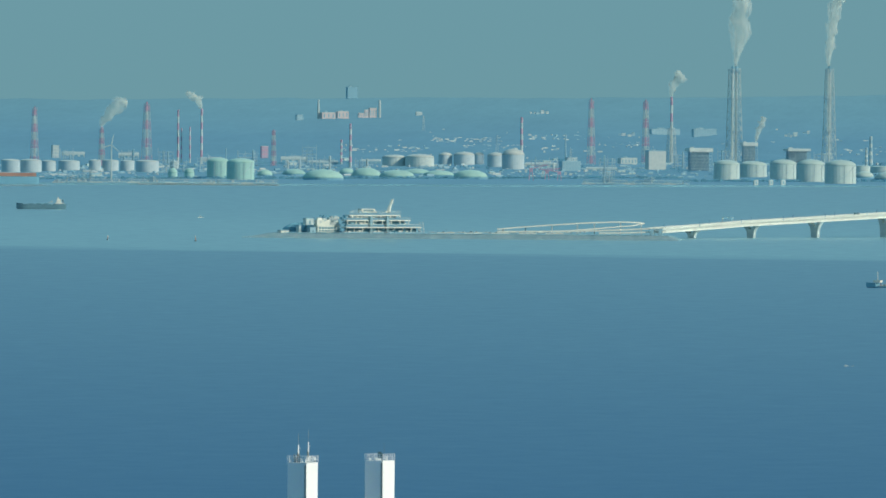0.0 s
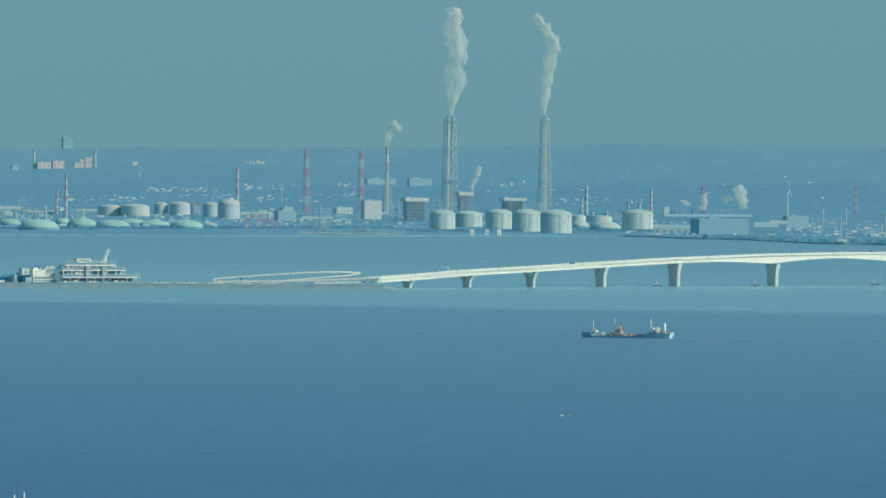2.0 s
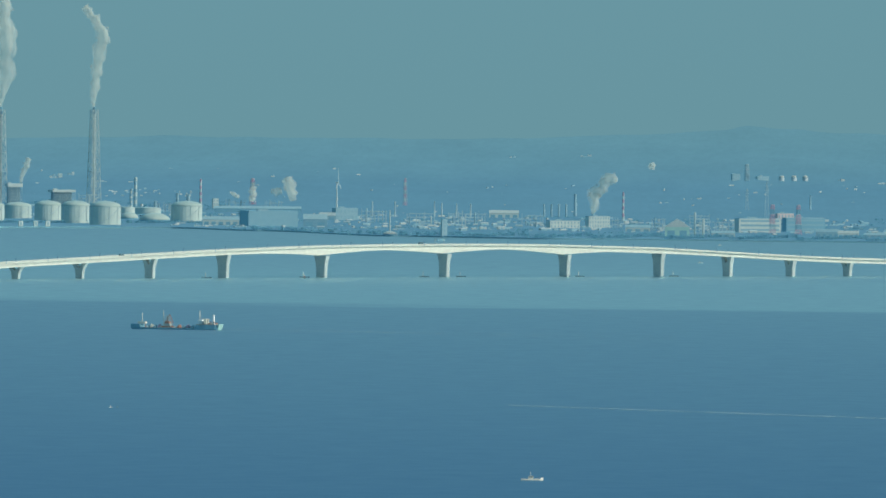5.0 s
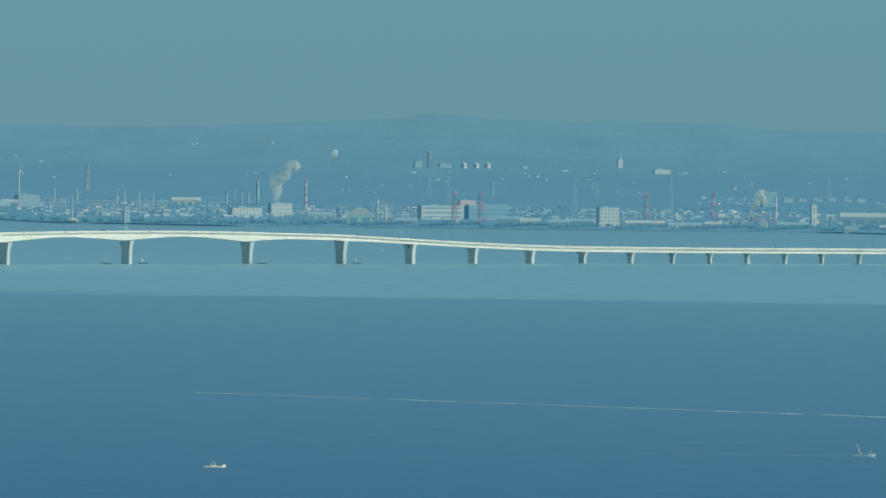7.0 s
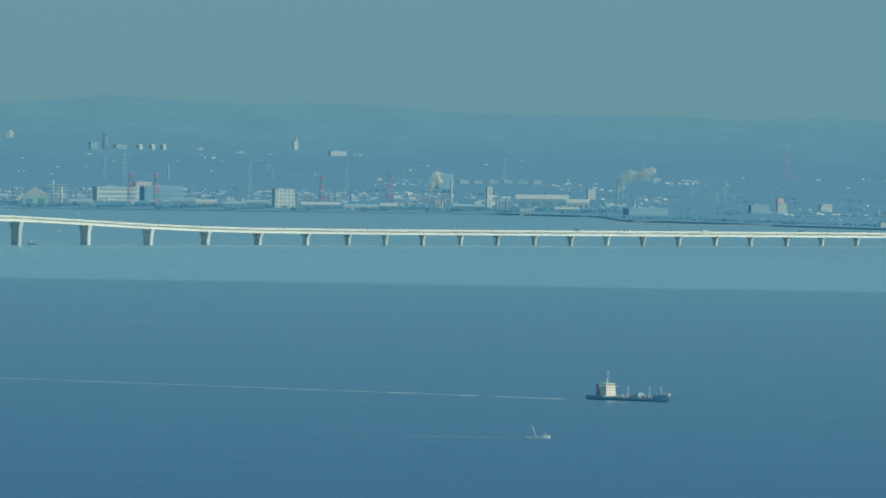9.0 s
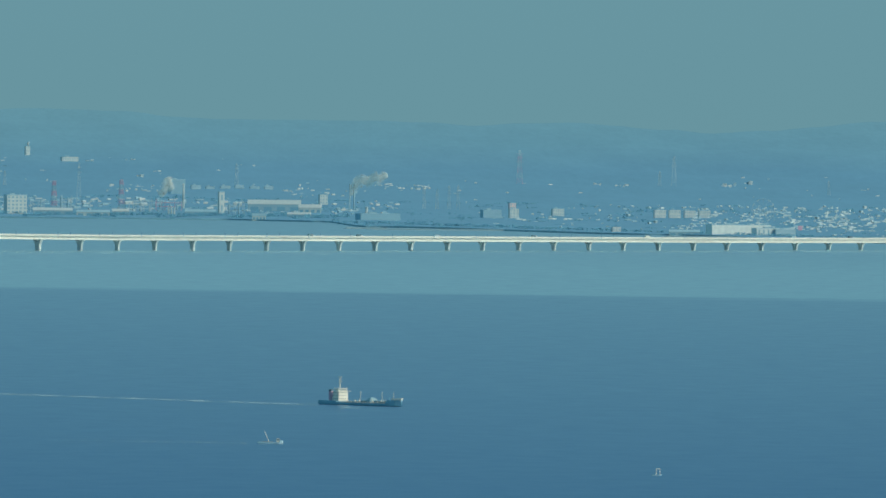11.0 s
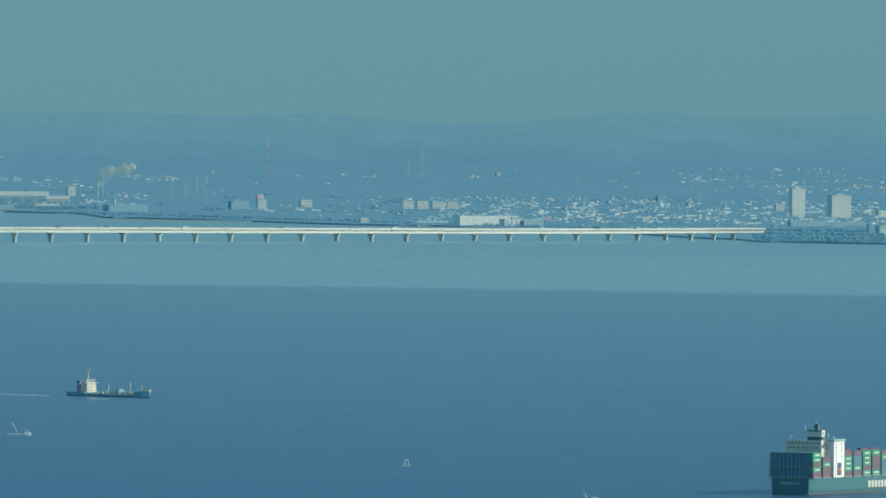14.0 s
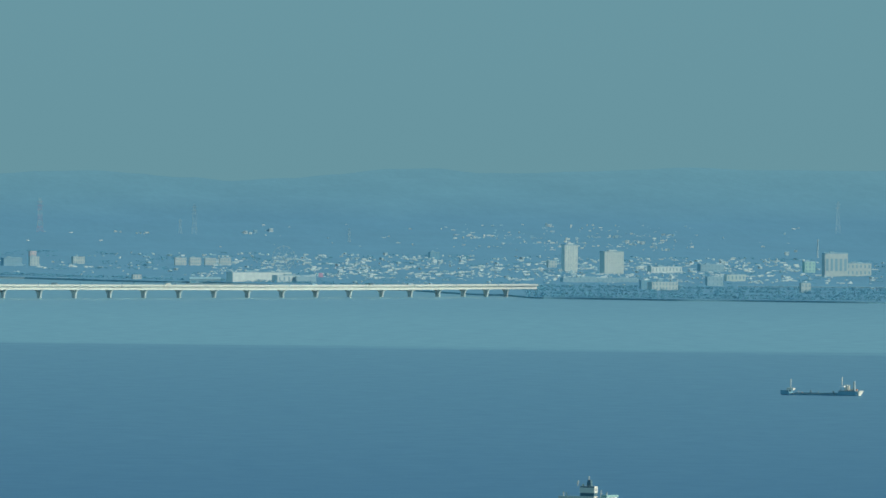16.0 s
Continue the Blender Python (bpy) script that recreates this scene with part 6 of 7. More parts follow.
def ship_house(t, x0, x1, B, z0, tiers, wall):
    z, inset = z0, 0.0
    for i, h in enumerate(tiers):
        b = B * (1 - 0.04 * i)
        tier = shaped("cabin_tier", wall, t, boxes((x0 + inset, x1 - inset * 0.5, -b / 2, b / 2, z, z + h)))
        n = 5
        for k in range(n):
            y = -b / 2 + b * (k + 0.5) / n
            shaped("window", SHIPGLASS, tier, boxes((x1 - inset * 0.5 - 0.01, x1 - inset * 0.5 + 0.02, y - b * 0.04, y + b * 0.04, z + h * 0.5, z + h * 0.72)))
        for k in range(4):
            x = x0 + inset + (x1 - x0 - inset * 1.5) * (k + 0.5) / 4
            shaped("window", SHIPGLASS, tier, boxes((x - (x1 - x0) * 0.04, x + (x1 - x0) * 0.04, -b / 2 - 0.02, -b / 2 + 0.01, z + h * 0.5, z + h * 0.72)))
        z += h
        inset += (x1 - x0) * 0.02
    return z


BULKHULL = surface("blue_black_hull_paint", (0.03, 0.05, 0.07), 0.9, vary=0.25, size=0.8, ior=hazed(0.40), cast=COOL)
DARKHULL = surface("dark_hull_paint", (0.03, 0.05, 0.07), 0.9, vary=0.25, size=0.8, ior=hazed(0.50), cast=COOL)
PALEHULL = surface("hazed_blue_hull_paint", (0.06, 0.09, 0.12), 0.9, vary=0.25, size=0.8, ior=hazed(0.66), cast=COOL)
GREENHULL = surface("green_hull_paint", (0.012, 0.09, 0.07), 0.9, vary=0.25, size=0.8, ior=hazed(0.38), cast=COOL)
BOXGREEN = surface("green_container", (0.05, 0.42, 0.20), 0.9, vary=0.25, size=0.3, ior=hazed(0.28), cast=COOL)
BOXBROWN = surface("maroon_container", (0.26, 0.06, 0.07), 0.9, vary=0.25, size=0.3, ior=hazed(0.32), cast=COOL)
BOXBLUE = surface("navy_container", (0.04, 0.06, 0.09), 0.9, vary=0.25, size=0.3, ior=hazed(0.50), cast=COOL)


def tanker():
    m, s = afloat(3554, 689.5, -48)
    L = 206 * s
    t = thing("gas_carrier", m, "small dark-hulled gas carrier with a white stern house, under way", "ship")
    B, D = L * 0.17, 5.4 * s
    shaped("hull", PALEHULL, t, lambda bm: hull(bm, L, B, D, 2.0, 1.35, 0.1))
    # the white-painted bulwark round the bow
    for y in (-1, 1):
        shaped("bow_bulwark", SHIPWHITE, t, lambda bm: loft(bm, [[Vector((x * L, y * w * B, D * z)) for z in (k, k + 0.55)] + [Vector((x * L, y * (w * B - 0.05), D * z)) for z in (k + 0.55, k)] for x, w, k in ((0.42, 0.31, 2.06), (0.46, 0.2, 2.1), (0.5, 0.035, 2.2))]), "white bulwark of the bow")
    shaped("deck", NEARSTEEL, t, boxes((-L * 0.24, L * 0.36, -B * 0.45, B * 0.45, D * 0.9, D * 0.96)))
    top = ship_house(t, -L * 0.330, -L * 0.250, B * 0.66, D * 1.3, (6 * s, 5.5 * s, 5 * s), SHIPWHITE)
    shaped("bridge_wing", SHIPWHITE, t, boxes((-L * 0.280, -L * 0.245, -B * 0.45, B * 0.45, top, top + 0.8 * s)))
    shaped("wheelhouse", SHIPWHITE, t, boxes((-L * 0.315, -L * 0.260, -B * 0.27, B * 0.27, top + 0.8 * s, top + 4.5 * s)))
    shaped("wheelhouse_window", SHIPGLASS, t, boxes((-L * 0.261, -L * 0.258, -B * 0.24, B * 0.24, top + 2 * s, top + 3.6 * s)))
    shaped("wheelhouse_roof", SHIPWHITE, t, boxes((-L * 0.320, -L * 0.255, -B * 0.30, B * 0.30, top + 4.5 * s, top + 5.2 * s)))
    top += 5.2 * s
    for x in (-0.265, -0.31):
        for y in (-0.3, 0.3):
            shaped("roof_post", SHIPWHITE, t, beams(((x * L, y * B, top), (x * L, y * B, top + 2.4 * s), 0.35 * s)))
    shaped("funnel", RED, t, lambda bm: loft(bm, [[Vector((-L * 0.405 + x * s, y * s, z)) for x, y in ((-4, -3), (3, -3), (3, 3), (-4, 3))] for z in (D * 1.3, D + 18 * s)]))
    shaped("funnel_cap", DARKSTEEL, t, boxes((-L * 0.405 - 4 * s, -L * 0.405 + 3 * s, -3 * s, 3 * s, D + 18 * s + 0.003, D + 21 * s)))
    mx = -L * 0.295
    foot = [(mx - 1.0 * s, -1.0 * s), (mx + 1.0 * s, -1.0 * s), (mx, 1.1 * s)]
    shaped("mast", SHIPWHITE, t, beams(*[((x, y, top), (mx + (x - mx) * 0.4, y * 0.4, top + 19 * s), 0.30 * s) for x, y in foot]
           + [((foot[i][0], foot[i][1], top + 3 * s), (foot[j][0] * 0.5 + mx * 0.5, foot[j][1] * 0.5, top + 12 * s), 0.25 * s) for i, j in ((0, 1), (1, 2), (2, 0))]
           + [((mx - 4.2 * s, 0, top + z * s), (mx + 4.2 * s, 0, top + z * s), 0.5 * s) for z in (12, 17)]))
    shaped("radar", SHIPWHITE, t, boxes((mx - 4.4 * s, mx + 4.4 * s, -0.8 * s, 0.8 * s, top + 19.4 * s, top + 21 * s)))
    shaped("radar", SHIPWHITE, t, boxes((mx - 2.4 * s, mx + 3.4 * s, -0.8 * s, 0.8 * s, top + 12.5 * s, top + 13.6 * s)))
    for x in (-0.03, 0.245, 0.395):
        shaped("post", SHIPWHITE, t, beams(((x * L, 0, D * 0.9), (x * L, 0, D + 20 * s), 0.5 * s)))
    for x, w in ((0.06, 0.13), (0.20, 0.10), (0.31, 0.09)):
        shaped("cargo_dome", PALE, t, lambda bm: beam(bm, ((x - w / 2) * L, 0, D * 0.9 + 2 * s), ((x + w / 2) * L, 0, D * 0.9 + 2 * s), 3.0 * s, 12))
    for y in (-0.3, 0.0, 0.3):
        shaped("deck_pipe", NEARSTEEL, t, beams(((-L * 0.14, y * B, D * 0.96 + 1.2 * s), (L * 0.36, y * B, D * 0.96 + 1.2 * s), 0.6 * s)))
    shaped("manifold", PALE, t, lambda bm: loft(bm, [[Vector((L * 0.115 + a * k * L * 0.03, b * k * B * 0.3, z)) for a, b in ((-1, -1), (1, -1), (1, 1), (-1, 1))] for z, k in ((D * 0.9, 1.0), (D + 4 * s, 0.9), (D + 9 * s, 0.4))]))
    for k in range(9):
        x = -0.12 + k * 0.056
        shaped("deck_vent", SHIPWHITE, t, beams(((x * L, -0.2 * B, D * 0.9), (x * L, -0.2 * B, D + (3.5 + 1.5 * (k % 3)) * s), 0.7 * s)))
    shaped("bow_winch", SHIPWHITE, t, boxes((L * 0.40, L * 0.44, -B * 0.15, B * 0.15, D * 2.0, D * 2.0 + 2.6 * s)))
    # the white stem, flared towards the rail
    shaped("stem", SHIPWHITE, t, lambda bm: loft(bm, [[Vector((L * x + a, b * w * B, z * D)) for a, b in ((-3.2 * s, -1), (0.3 * s, -0.5), (0.3 * s, 0.5), (-3.2 * s, 1))] for x, w, z in ((0.483, 0.05, -0.1), (0.488, 0.06, 0.8), (0.497, 0.10, 2.0), (0.503, 0.12, 2.7))]), "white painted stem")
    rr = random.Random(8)
    for k in range(34):
        x, w, h = rr.uniform(-0.16, 0.40), rr.uniform(0.6, 2.6) * s, rr.uniform(1.2, 5.0) * s
        y = rr.uniform(-0.40, 0.30) * B
        base = D * (2.0 if x > 0.38 else 0.96)
        shaped("deck_fitting", rr.choice((SHIPWHITE, PALE, NEARSTEEL, NEARSTEEL, PALEHULL, ORANGE)), t, boxes((x * L, x * L + w, y, y + 1.6 * s, base, base + h)))
    for k in range(16):
        x = -0.2 + 0.036 * k
        shaped("rail_post", SHIPWHITE, t, beams(((x * L, -B * 0.48, D * 0.9), (x * L, -B * 0.48, D * 1.35), 0.22 * s)))
    for y in (-1, 1):
        shaped("rail", SHIPWHITE, t, beams(((-L * 0.22, y * B * 0.48, D * 1.15), (L * 0.36, y * B * 0.48, D * 1.15), 0.25 * s)))


def coaster(u0, u1, v, name, label, house, waist, extra):
    """A coaster heading left, its stern turned a little to the window."""
    m, s = afloat((u0 + u1) / 2, v, 180 - 22)
    L = (u1 - u0) * s * 1.03
    B, D = L * 0.14, (6.6 if extra else 6.0) * s
    t = thing(name, m, label, "ship")
    shaped("hull", PALEHULL, t, lambda bm: hull(bm, L, B, D, 1.3, 1.3, waist))
    shaped("transom", house, t, lambda bm: loft(bm, [[Vector((-L / 2 + a, b * B * w, z * D)) for a, b in ((-0.05 - o, -1), (0.01, -1), (0.01, 1), (-0.05 - o, 1))] for z, w, o in ((0.02, 0.26, 0.0), (0.6, 0.40, 0.1), (1.5, 0.47, 0.28))]), "pale painted transom")
    shaped("deck", NEARSTEEL, t, boxes((-L * 0.22, L * 0.35, -B * 0.44, B * 0.44, D * (1 - waist), D * (1 - waist) + 0.8 * s)))
    top = ship_house(t, -L * 0.365, -L * 0.335, B * 0.5, D * 1.3, (4 * s, 4 * s, 3 * s), SHIPWHITE)
    shaped("poop_deck", NEARSTEEL, t, boxes((-L * 0.47, -L * 0.26, -B * 0.44, B * 0.44, D * 1.3 - 0.01, D * 1.3 + 1.2 * s)))
    shaped("bridge_wing", PYLONWHITE, t, boxes((-L * 0.335, -L * 0.29, -B * 0.55, B * 0.55, top - 4 * s, top - 1.5 * s)))
    shaped("mast", SHIPWHITE, t, beams(((-L * 0.28, 0, top), (-L * 0.28, 0, top + 14 * s), 0.8 * s), ((-L * 0.28, -3 * s, top + 9 * s), (-L * 0.28, 3 * s, top + 9 * s), 0.5 * s)))
    shaped("funnel", PYLONWHITE if extra else CREAM, t, lambda bm: lathe(bm, ((2.4 * s, D * 1.3), (1.9 * s, D * 1.3 + 18 * s)), 10, x=-L * 0.435))
    shaped("boat_davit", ORANGE, t, boxes((-L * 0.46, -L * 0.44, -B * 0.4, -B * 0.1, D * 1.3, D * 1.3 + 4 * s)))
    shaped("fore_mast", SHIPWHITE, t, beams(((L * 0.37, 0, D * 1.4), (L * 0.37, 0, D + 22 * s), 0.6 * s)))
    shaped("forecastle", SHIPWHITE, t, boxes((L * 0.33, L * 0.41, -B * 0.25, B * 0.25, D * 1.4, D * 1.4 + 4 * s)))
    rr = random.Random(int(u0))
    for k in range(26):
        x, w, h = rr.choice((rr.uniform(-0.46, -0.27), rr.uniform(-0.25, 0.33))), rr.uniform(0.6, 2.4) * s, rr.uniform(1.0, 5.0) * s
        base = D * 1.3 + 1.2 * s if x < -0.27 else D * (1 - waist) + 0.8 * s
        y = rr.uniform(-0.4, 0.3) * B
        shaped("deck_fitting", rr.choice((SHIPWHITE, SHIPWHITE, NEARSTEEL, ORANGE, PALEHULL)), t, boxes((x * L, x * L + w, y, y + 1.4 * s, base, base + h)))
    for x, y, h in ((-0.30, -0.2, 11), (-0.275, 0.1, 8), (-0.39, 0.1, 10)):
        shaped("stay_post", SHIPWHITE, t, beams(((x * L, y * B, D * 1.3), (x * L, y * B, D * 1.3 + h * s), 0.4 * s), ((x * L - 2 * s, y * B, D * 1.3 + h * s), (x * L + 2 * s, y * B, D * 1.3 + h * s), 0.5 * s)))
    if extra:
        deck = D * (1 - waist)
        for x, w, h, mat in ((-0.20, 0.025, 5, PALE), (-0.15, 0.03, 6, RED), (-0.11, 0.025, 4, PALE), (-0.05, 0.03, 6, ORANGE), (0.17, 0.03, 6, RED), (0.22, 0.025, 5, PALE), (0.26, 0.02, 7, SHIPWHITE), (0.30, 0.03, 4, CREAM)):
            shaped("deck_gear", mat, t, lambda bm: loft(bm, [[Vector((x * L + a * w * L / 2 * k, b * B * 0.3 * k, z)) for a, b in ((-1, -1), (1, -1), (1, 1), (-1, 1))] for z, k in ((deck, 1.0), (deck + h * s * 0.5, 0.8), (deck + h * s, 0.35))]))
        # the dredging tower amidships: legs drawn together over a stepped base
        for k, (w, z0, z1, mat) in enumerate(((0.12, 0, 3.5, ORANGE), (0.06, 3.5, 7.5, CREAM), (0.045, 7.5, 12, ORANGE))):
            shaped("tower_base", mat, t, boxes((0.08 * L - w * L / 2, 0.08 * L + w * L / 2, -B * 0.25, B * 0.25, deck + z0 * s + 0.003 * k, deck + z1 * s)))
        shaped("tower_frame", CREAM, t, beams(*[((0.08 * L + q * 0.045 * L, y * B * 0.27, deck), (0.08 * L + q * 0.01 * L, 0, deck + 22 * s), 0.45 * s) for q in (-1, -0.4, 0.4, 1) for y in (-1, 1)]))
        shaped("derrick_post", SHIPWHITE, t, beams(((L * 0.13, 0, D), (L * 0.13, 0, D + 27 * s), 0.7 * s)))
        shaped("derrick_boom", ORANGE, t, beams(((L * 0.02, 0, D + 4 * s), (L * 0.06, 0, D + 20 * s), 0.7 * s), ((L * 0.10, 0, D + 4 * s), (L * 0.06, 0, D + 20 * s), 0.7 * s)))
    else:
        shaped("hatch_cover", BLUEGREY, t, boxes((-L * 0.2, L * 0.3, -B * 0.3, B * 0.3, D * (1 - waist) + 0.8 * s, D * (1 - waist) + 2.4 * s)))


def bulk_ship():
    m, s = afloat(73, 369.5, 180 + 4)
    L = 88 * s
    B, D = L * 0.16, 8 * s
    t = thing("cargo_ship", m, "dark low cargo ship lying off the works", "ship")
    shaped("hull", BULKHULL, t, lambda bm: hull(bm, L, B, D, 1.25, 1.2, 0.0))
    shaped("deck", BULKHULL, t, boxes((-L * 0.2, L * 0.36, -B * 0.4, B * 0.4, D, D + 0.8 * s)))
    top = ship_house(t, -L * 0.40, -L * 0.31, B * 0.7, D * 1.2, (3 * s, 2.6 * s, 2.4 * s), SHIPWHITE)
    shaped("boat_deck", SHIPWHITE, t, boxes((-L * 0.46, -L * 0.27, -B * 0.4, B * 0.4, D * 1.2, D * 1.2 + 0.9 * s)))
    shaped("funnel", BULKHULL, t, boxes((-L * 0.45, -L * 0.42, -B * 0.15, B * 0.15, D * 1.2, D + 9 * s)))
    shaped("mast", SHIPWHITE, t, beams(((-L * 0.34, 0, top), (-L * 0.34, 0, top + 4 * s), 0.9 * s)))
    shaped("crane", SHIPWHITE, t, beams(((-L * 0.22, 0, D), (-L * 0.22, 0, D + 7 * s), 0.45 * s), ((-L * 0.22, 0, D + 6 * s), (-L * 0.14, 0, D + 2.5 * s), 0.35 * s)))
    for x in (-0.1, 0.05, 0.2):
        shaped("hatch_cover", DARKHULL, t, boxes((x * L - L * 0.05, x * L + L * 0.05, -B * 0.3, B * 0.3, D + 0.8 * s + 0.003, D + 2.0 * s)))


def berthed_tanker():
    m, s = afloat(8, 327, 180)
    L = 122 * s
    B, D = L * 0.16, 15 * s
    t = thing("berthed_tanker", m, "blue-hulled tanker with an orange deck lying at the jetty", "ship")
    shaped("hull", PALEHULL, t, lambda bm: hull(bm, L, B, D, 1.05, 1.0, 0.0))
    shaped("deck", ORANGE, t, boxes((-L * 0.46, L * 0.36, -B * 0.45, B * 0.45, D * 1.05, D + 7 * s)))
    ship_house(t, L * 0.30, L * 0.36, B * 0.8, D + 7 * s + 0.003, (4 * s, 4 * s, 4 * s), SHIPWHITE)


def container_ship():
    turn = 63
    m0, s = afloat(4756, 863.5, turn)
    L, B, D = 520 * s, 92 * s, 30 * s
    m = m0 @ Matrix.Translation((L / 2, 0, 0))
    t = thing("container_ship", m, "green-hulled container ship stacked with green, maroon and navy boxes", "ship")
    shaped("hull", GREENHULL, t, lambda bm: hull(bm, L, B, D, 1.25, 1.0, 0.0))
    shaped("boot_topping", BOXBROWN, t, lambda bm: hull(bm, L * 0.998, B * 1.012, D * 0.09, 1.0, 1.0, 0.0), "red boot topping at the waterline")
    X0 = -L / 2
    # deckhouse across the beam
    hx0, hx1 = X0 + 80 * s, X0 + 122 * s
    top = D
    for i, h in enumerate((12, 12, 12, 10, 9, 6)):
        tier = shaped("cabin_tier", SHIPWHITE, t, boxes((hx0, hx1, -B * 0.40, B * 0.10, top, top + h * s - 0.02)))
        shaped("deck_edge", SHIPWHITE, tier, boxes((hx0 - 0.04, hx1, -B * 0.40, B * 0.10, top + h * s - 0.02, top + h * s)))
        for k in range(6):
            y = -B * 0.38 + B * 0.46 * (k + 0.5) / 6
            shaped("window", SHIPGLASS, tier, boxes((hx0 - 0.02, hx0 + 0.01, y - 1.2 * s, y + 1.2 * s, top + h * s * 0.45, top + h * s * 0.7)))
        top += h * s
    # whiter than the cabin tiers: sunlit brightness is put into its paint
    tower = shaped("side_tower", PYLONWHITE, t, boxes((hx0 + 0.05, hx1, -B * 0.49, -B * 0.402, D + 0.003, top + 3 * s)), "bright white side tower of the deckhouse")
    for i in range(6):
        for x in (0.25, 0.75):
            shaped("window", SHIPGLASS, tower, boxes((hx0 + (hx1 - hx0) * x - 1.3 * s, hx0 + (hx1 - hx0) * x + 1.3 * s, -B * 0.49 - 0.02, -B * 0.49 + 0.01, D + (30 + i * 5.6) * s, D + (32.4 + i * 5.6) * s)) if i % 2 == (x > 0.5) else boxes((hx0 + (hx1 - hx0) * x - 0.8 * s, hx0 + (hx1 - hx0) * x + 0.8 * s, -B * 0.49 - 0.02, -B * 0.49 + 0.01, D + (30 + i * 5.6) * s, D + (31.4 + i * 5.6) * s)))
    shaped("tower_cap", DOMEGREEN, tower, boxes((hx0 - 2 * s, hx1 + 1 * s, -B * 0.51, -B * 0.38, top + 3 * s + 0.003, top + 7 * s)), "green cap of the side tower")
    shaped("side_recess", SHIPGLASS, tower, boxes((hx0 + 15 * s, hx0 + 30 * s, -B * 0.49 - 0.025, -B * 0.48, D + 4 * s, D + 26 * s)))
    shaped("side_post", PYLONWHITE, tower, boxes((hx0 + 8 * s, hx0 + 10 * s, -B * 0.49 - 0.05, -B * 0.48, D, D + 28 * s)))
    shaped("lifeboat", ORANGE, t, lambda bm: loft(bm, [[Vector((hx0 + x * s, -B * 0.49 - 0.03 + a * k, D + 12 * s + b * k * 2)) for a, b in ((-0.12, 0), (0, -0.12), (0.0, 0.14), (-0.06, 0.12))] for x, k in ((16, 0.4), (19, 1), (26, 1), (29, 0.4))]))
    # the after block with the wheelhouse, in front of the main house as seen from astern
    ax0, ax1, at0 = hx0 - 14 * s, hx0 - 0.01, D + 66 * s
    after = shaped("after_house", SHIPWHITE, t, boxes((ax0, ax1, -B * 0.30, B * 0.48, D + 0.003, at0)))
    for z, n in ((61, 9), (53, 7)):
        for k in range(n):
            y = -B * 0.26 + B * 0.70 * (k + 0.5) / n
            shaped("window", SHIPGLASS, after, boxes((ax0 - 0.02, ax0 + 0.01, y - (1.5 if k % 3 else 2.6) * s, y + 1.5 * s, D + (z - 1.4) * s, D + (z + 0.8) * s)))
    shaped("side_opening", SHIPGLASS, after, boxes((ax0 + 2 * s, ax0 + 10 * s, -B * 0.30 - 0.02, -B * 0.29, D + 52 * s, D + 58 * s)))
    bridge_house = shaped("wheelhouse", SHIPWHITE, t, boxes((ax0 + 1 * s, ax1, -B * 0.30, 0.02 * B, at0 + 6 * s, at0 + 18 * s)))
    shaped("window_band", SHIPGLASS, bridge_house, boxes((ax0 + 1.4 * s, ax1 - 0.1, -B * 0.29, 0.01 * B, at0 + 0.003, at0 + 6 * s - 0.003)))
    shaped("window_band", SHIPGLASS, bridge_house, boxes((ax0 + 0.6 * s, ax0 + 1.2 * s, -B * 0.29, 0.0, at0 + 15.5 * s, at0 + 17.6 * s)))
    shaped("side_opening", SHIPGLASS, bridge_house, boxes((ax0 + 5 * s, ax0 + 8 * s, -B * 0.30 - 0.02, -B * 0.29, at0 + 9 * s, at0 + 14 * s)))
    shaped("funnel", DARKSTEEL, t, lambda bm: loft(bm, [[Vector((ax0 + 8 * s + a * s * k, -B * 0.16 + b * s * k, z)) for a, b in ((-4, -4), (4, -4), (4, 4), (-4, 4))] for z, k in ((at0 + 18 * s, 1.0), (at0 + 24 * s, 0.9), (at0 + 29 * s, 0.7))]), "dark ship's funnel")
    for x, y, h in ((6, -14, 16), (10, 10, 7), (4, 30, 5), (9, 38, 6), (22, -30, 14), (28, -38, 10), (16, -24, 12)):
        z0 = at0 + 18 * s if abs(y) < 16 else (at0 if y > 0 else top)
        shaped("mast", SHIPWHITE, t, beams(((ax0 + x * s, y * s, z0), (ax0 + x * s, y * s, z0 + h * s), 0.8 * s), ((ax0 + x * s, (y - 3) * s, z0 + h * 0.7 * s), (ax0 + x * s, (y + 3) * s, z0 + h * 0.7 * s), 0.4 * s)))
        shaped("aerial_box", SHIPWHITE, t, boxes((ax0 + (x - 1) * s, ax0 + (x + 1) * s, (y - 1.4) * s, (y + 1.4) * s, z0 + h * s + 0.003, z0 + (h + 1.6) * s)))
    for k in range(14):
        y = -B * 0.38 + k * 3.0 * s
        shaped("rail_post", SHIPWHITE, t, beams(((hx0 + 2 * s, y, top), (hx0 + 2 * s, y, top + 4 * s), 0.3 * s)))
    shaped("rail", SHIPWHITE, t, beams(((hx0 + 2 * s, -B * 0.38, top + 4 * s), (hx0 + 2 * s, B * 0.08, top + 4 * s), 0.3 * s)))
    shaped("radar_dome", SHIPWHITE, t, lambda bm: lathe(bm, [(2.4 * s * math.cos(a), at0 + 20 * s + 2.4 * s * math.sin(a)) for a in (-1.4, -0.7, 0, 0.7, 1.4)], 10, x=ax0 + 7 * s, y=-B * 0.02), smooth=True)
    # boxes: bays along the ship, rows across, tiers up; all stand on deck
    unit = (33.5 * s, B * 0.94 / 11, 8.7 * s)
    bm = bmesh.new()
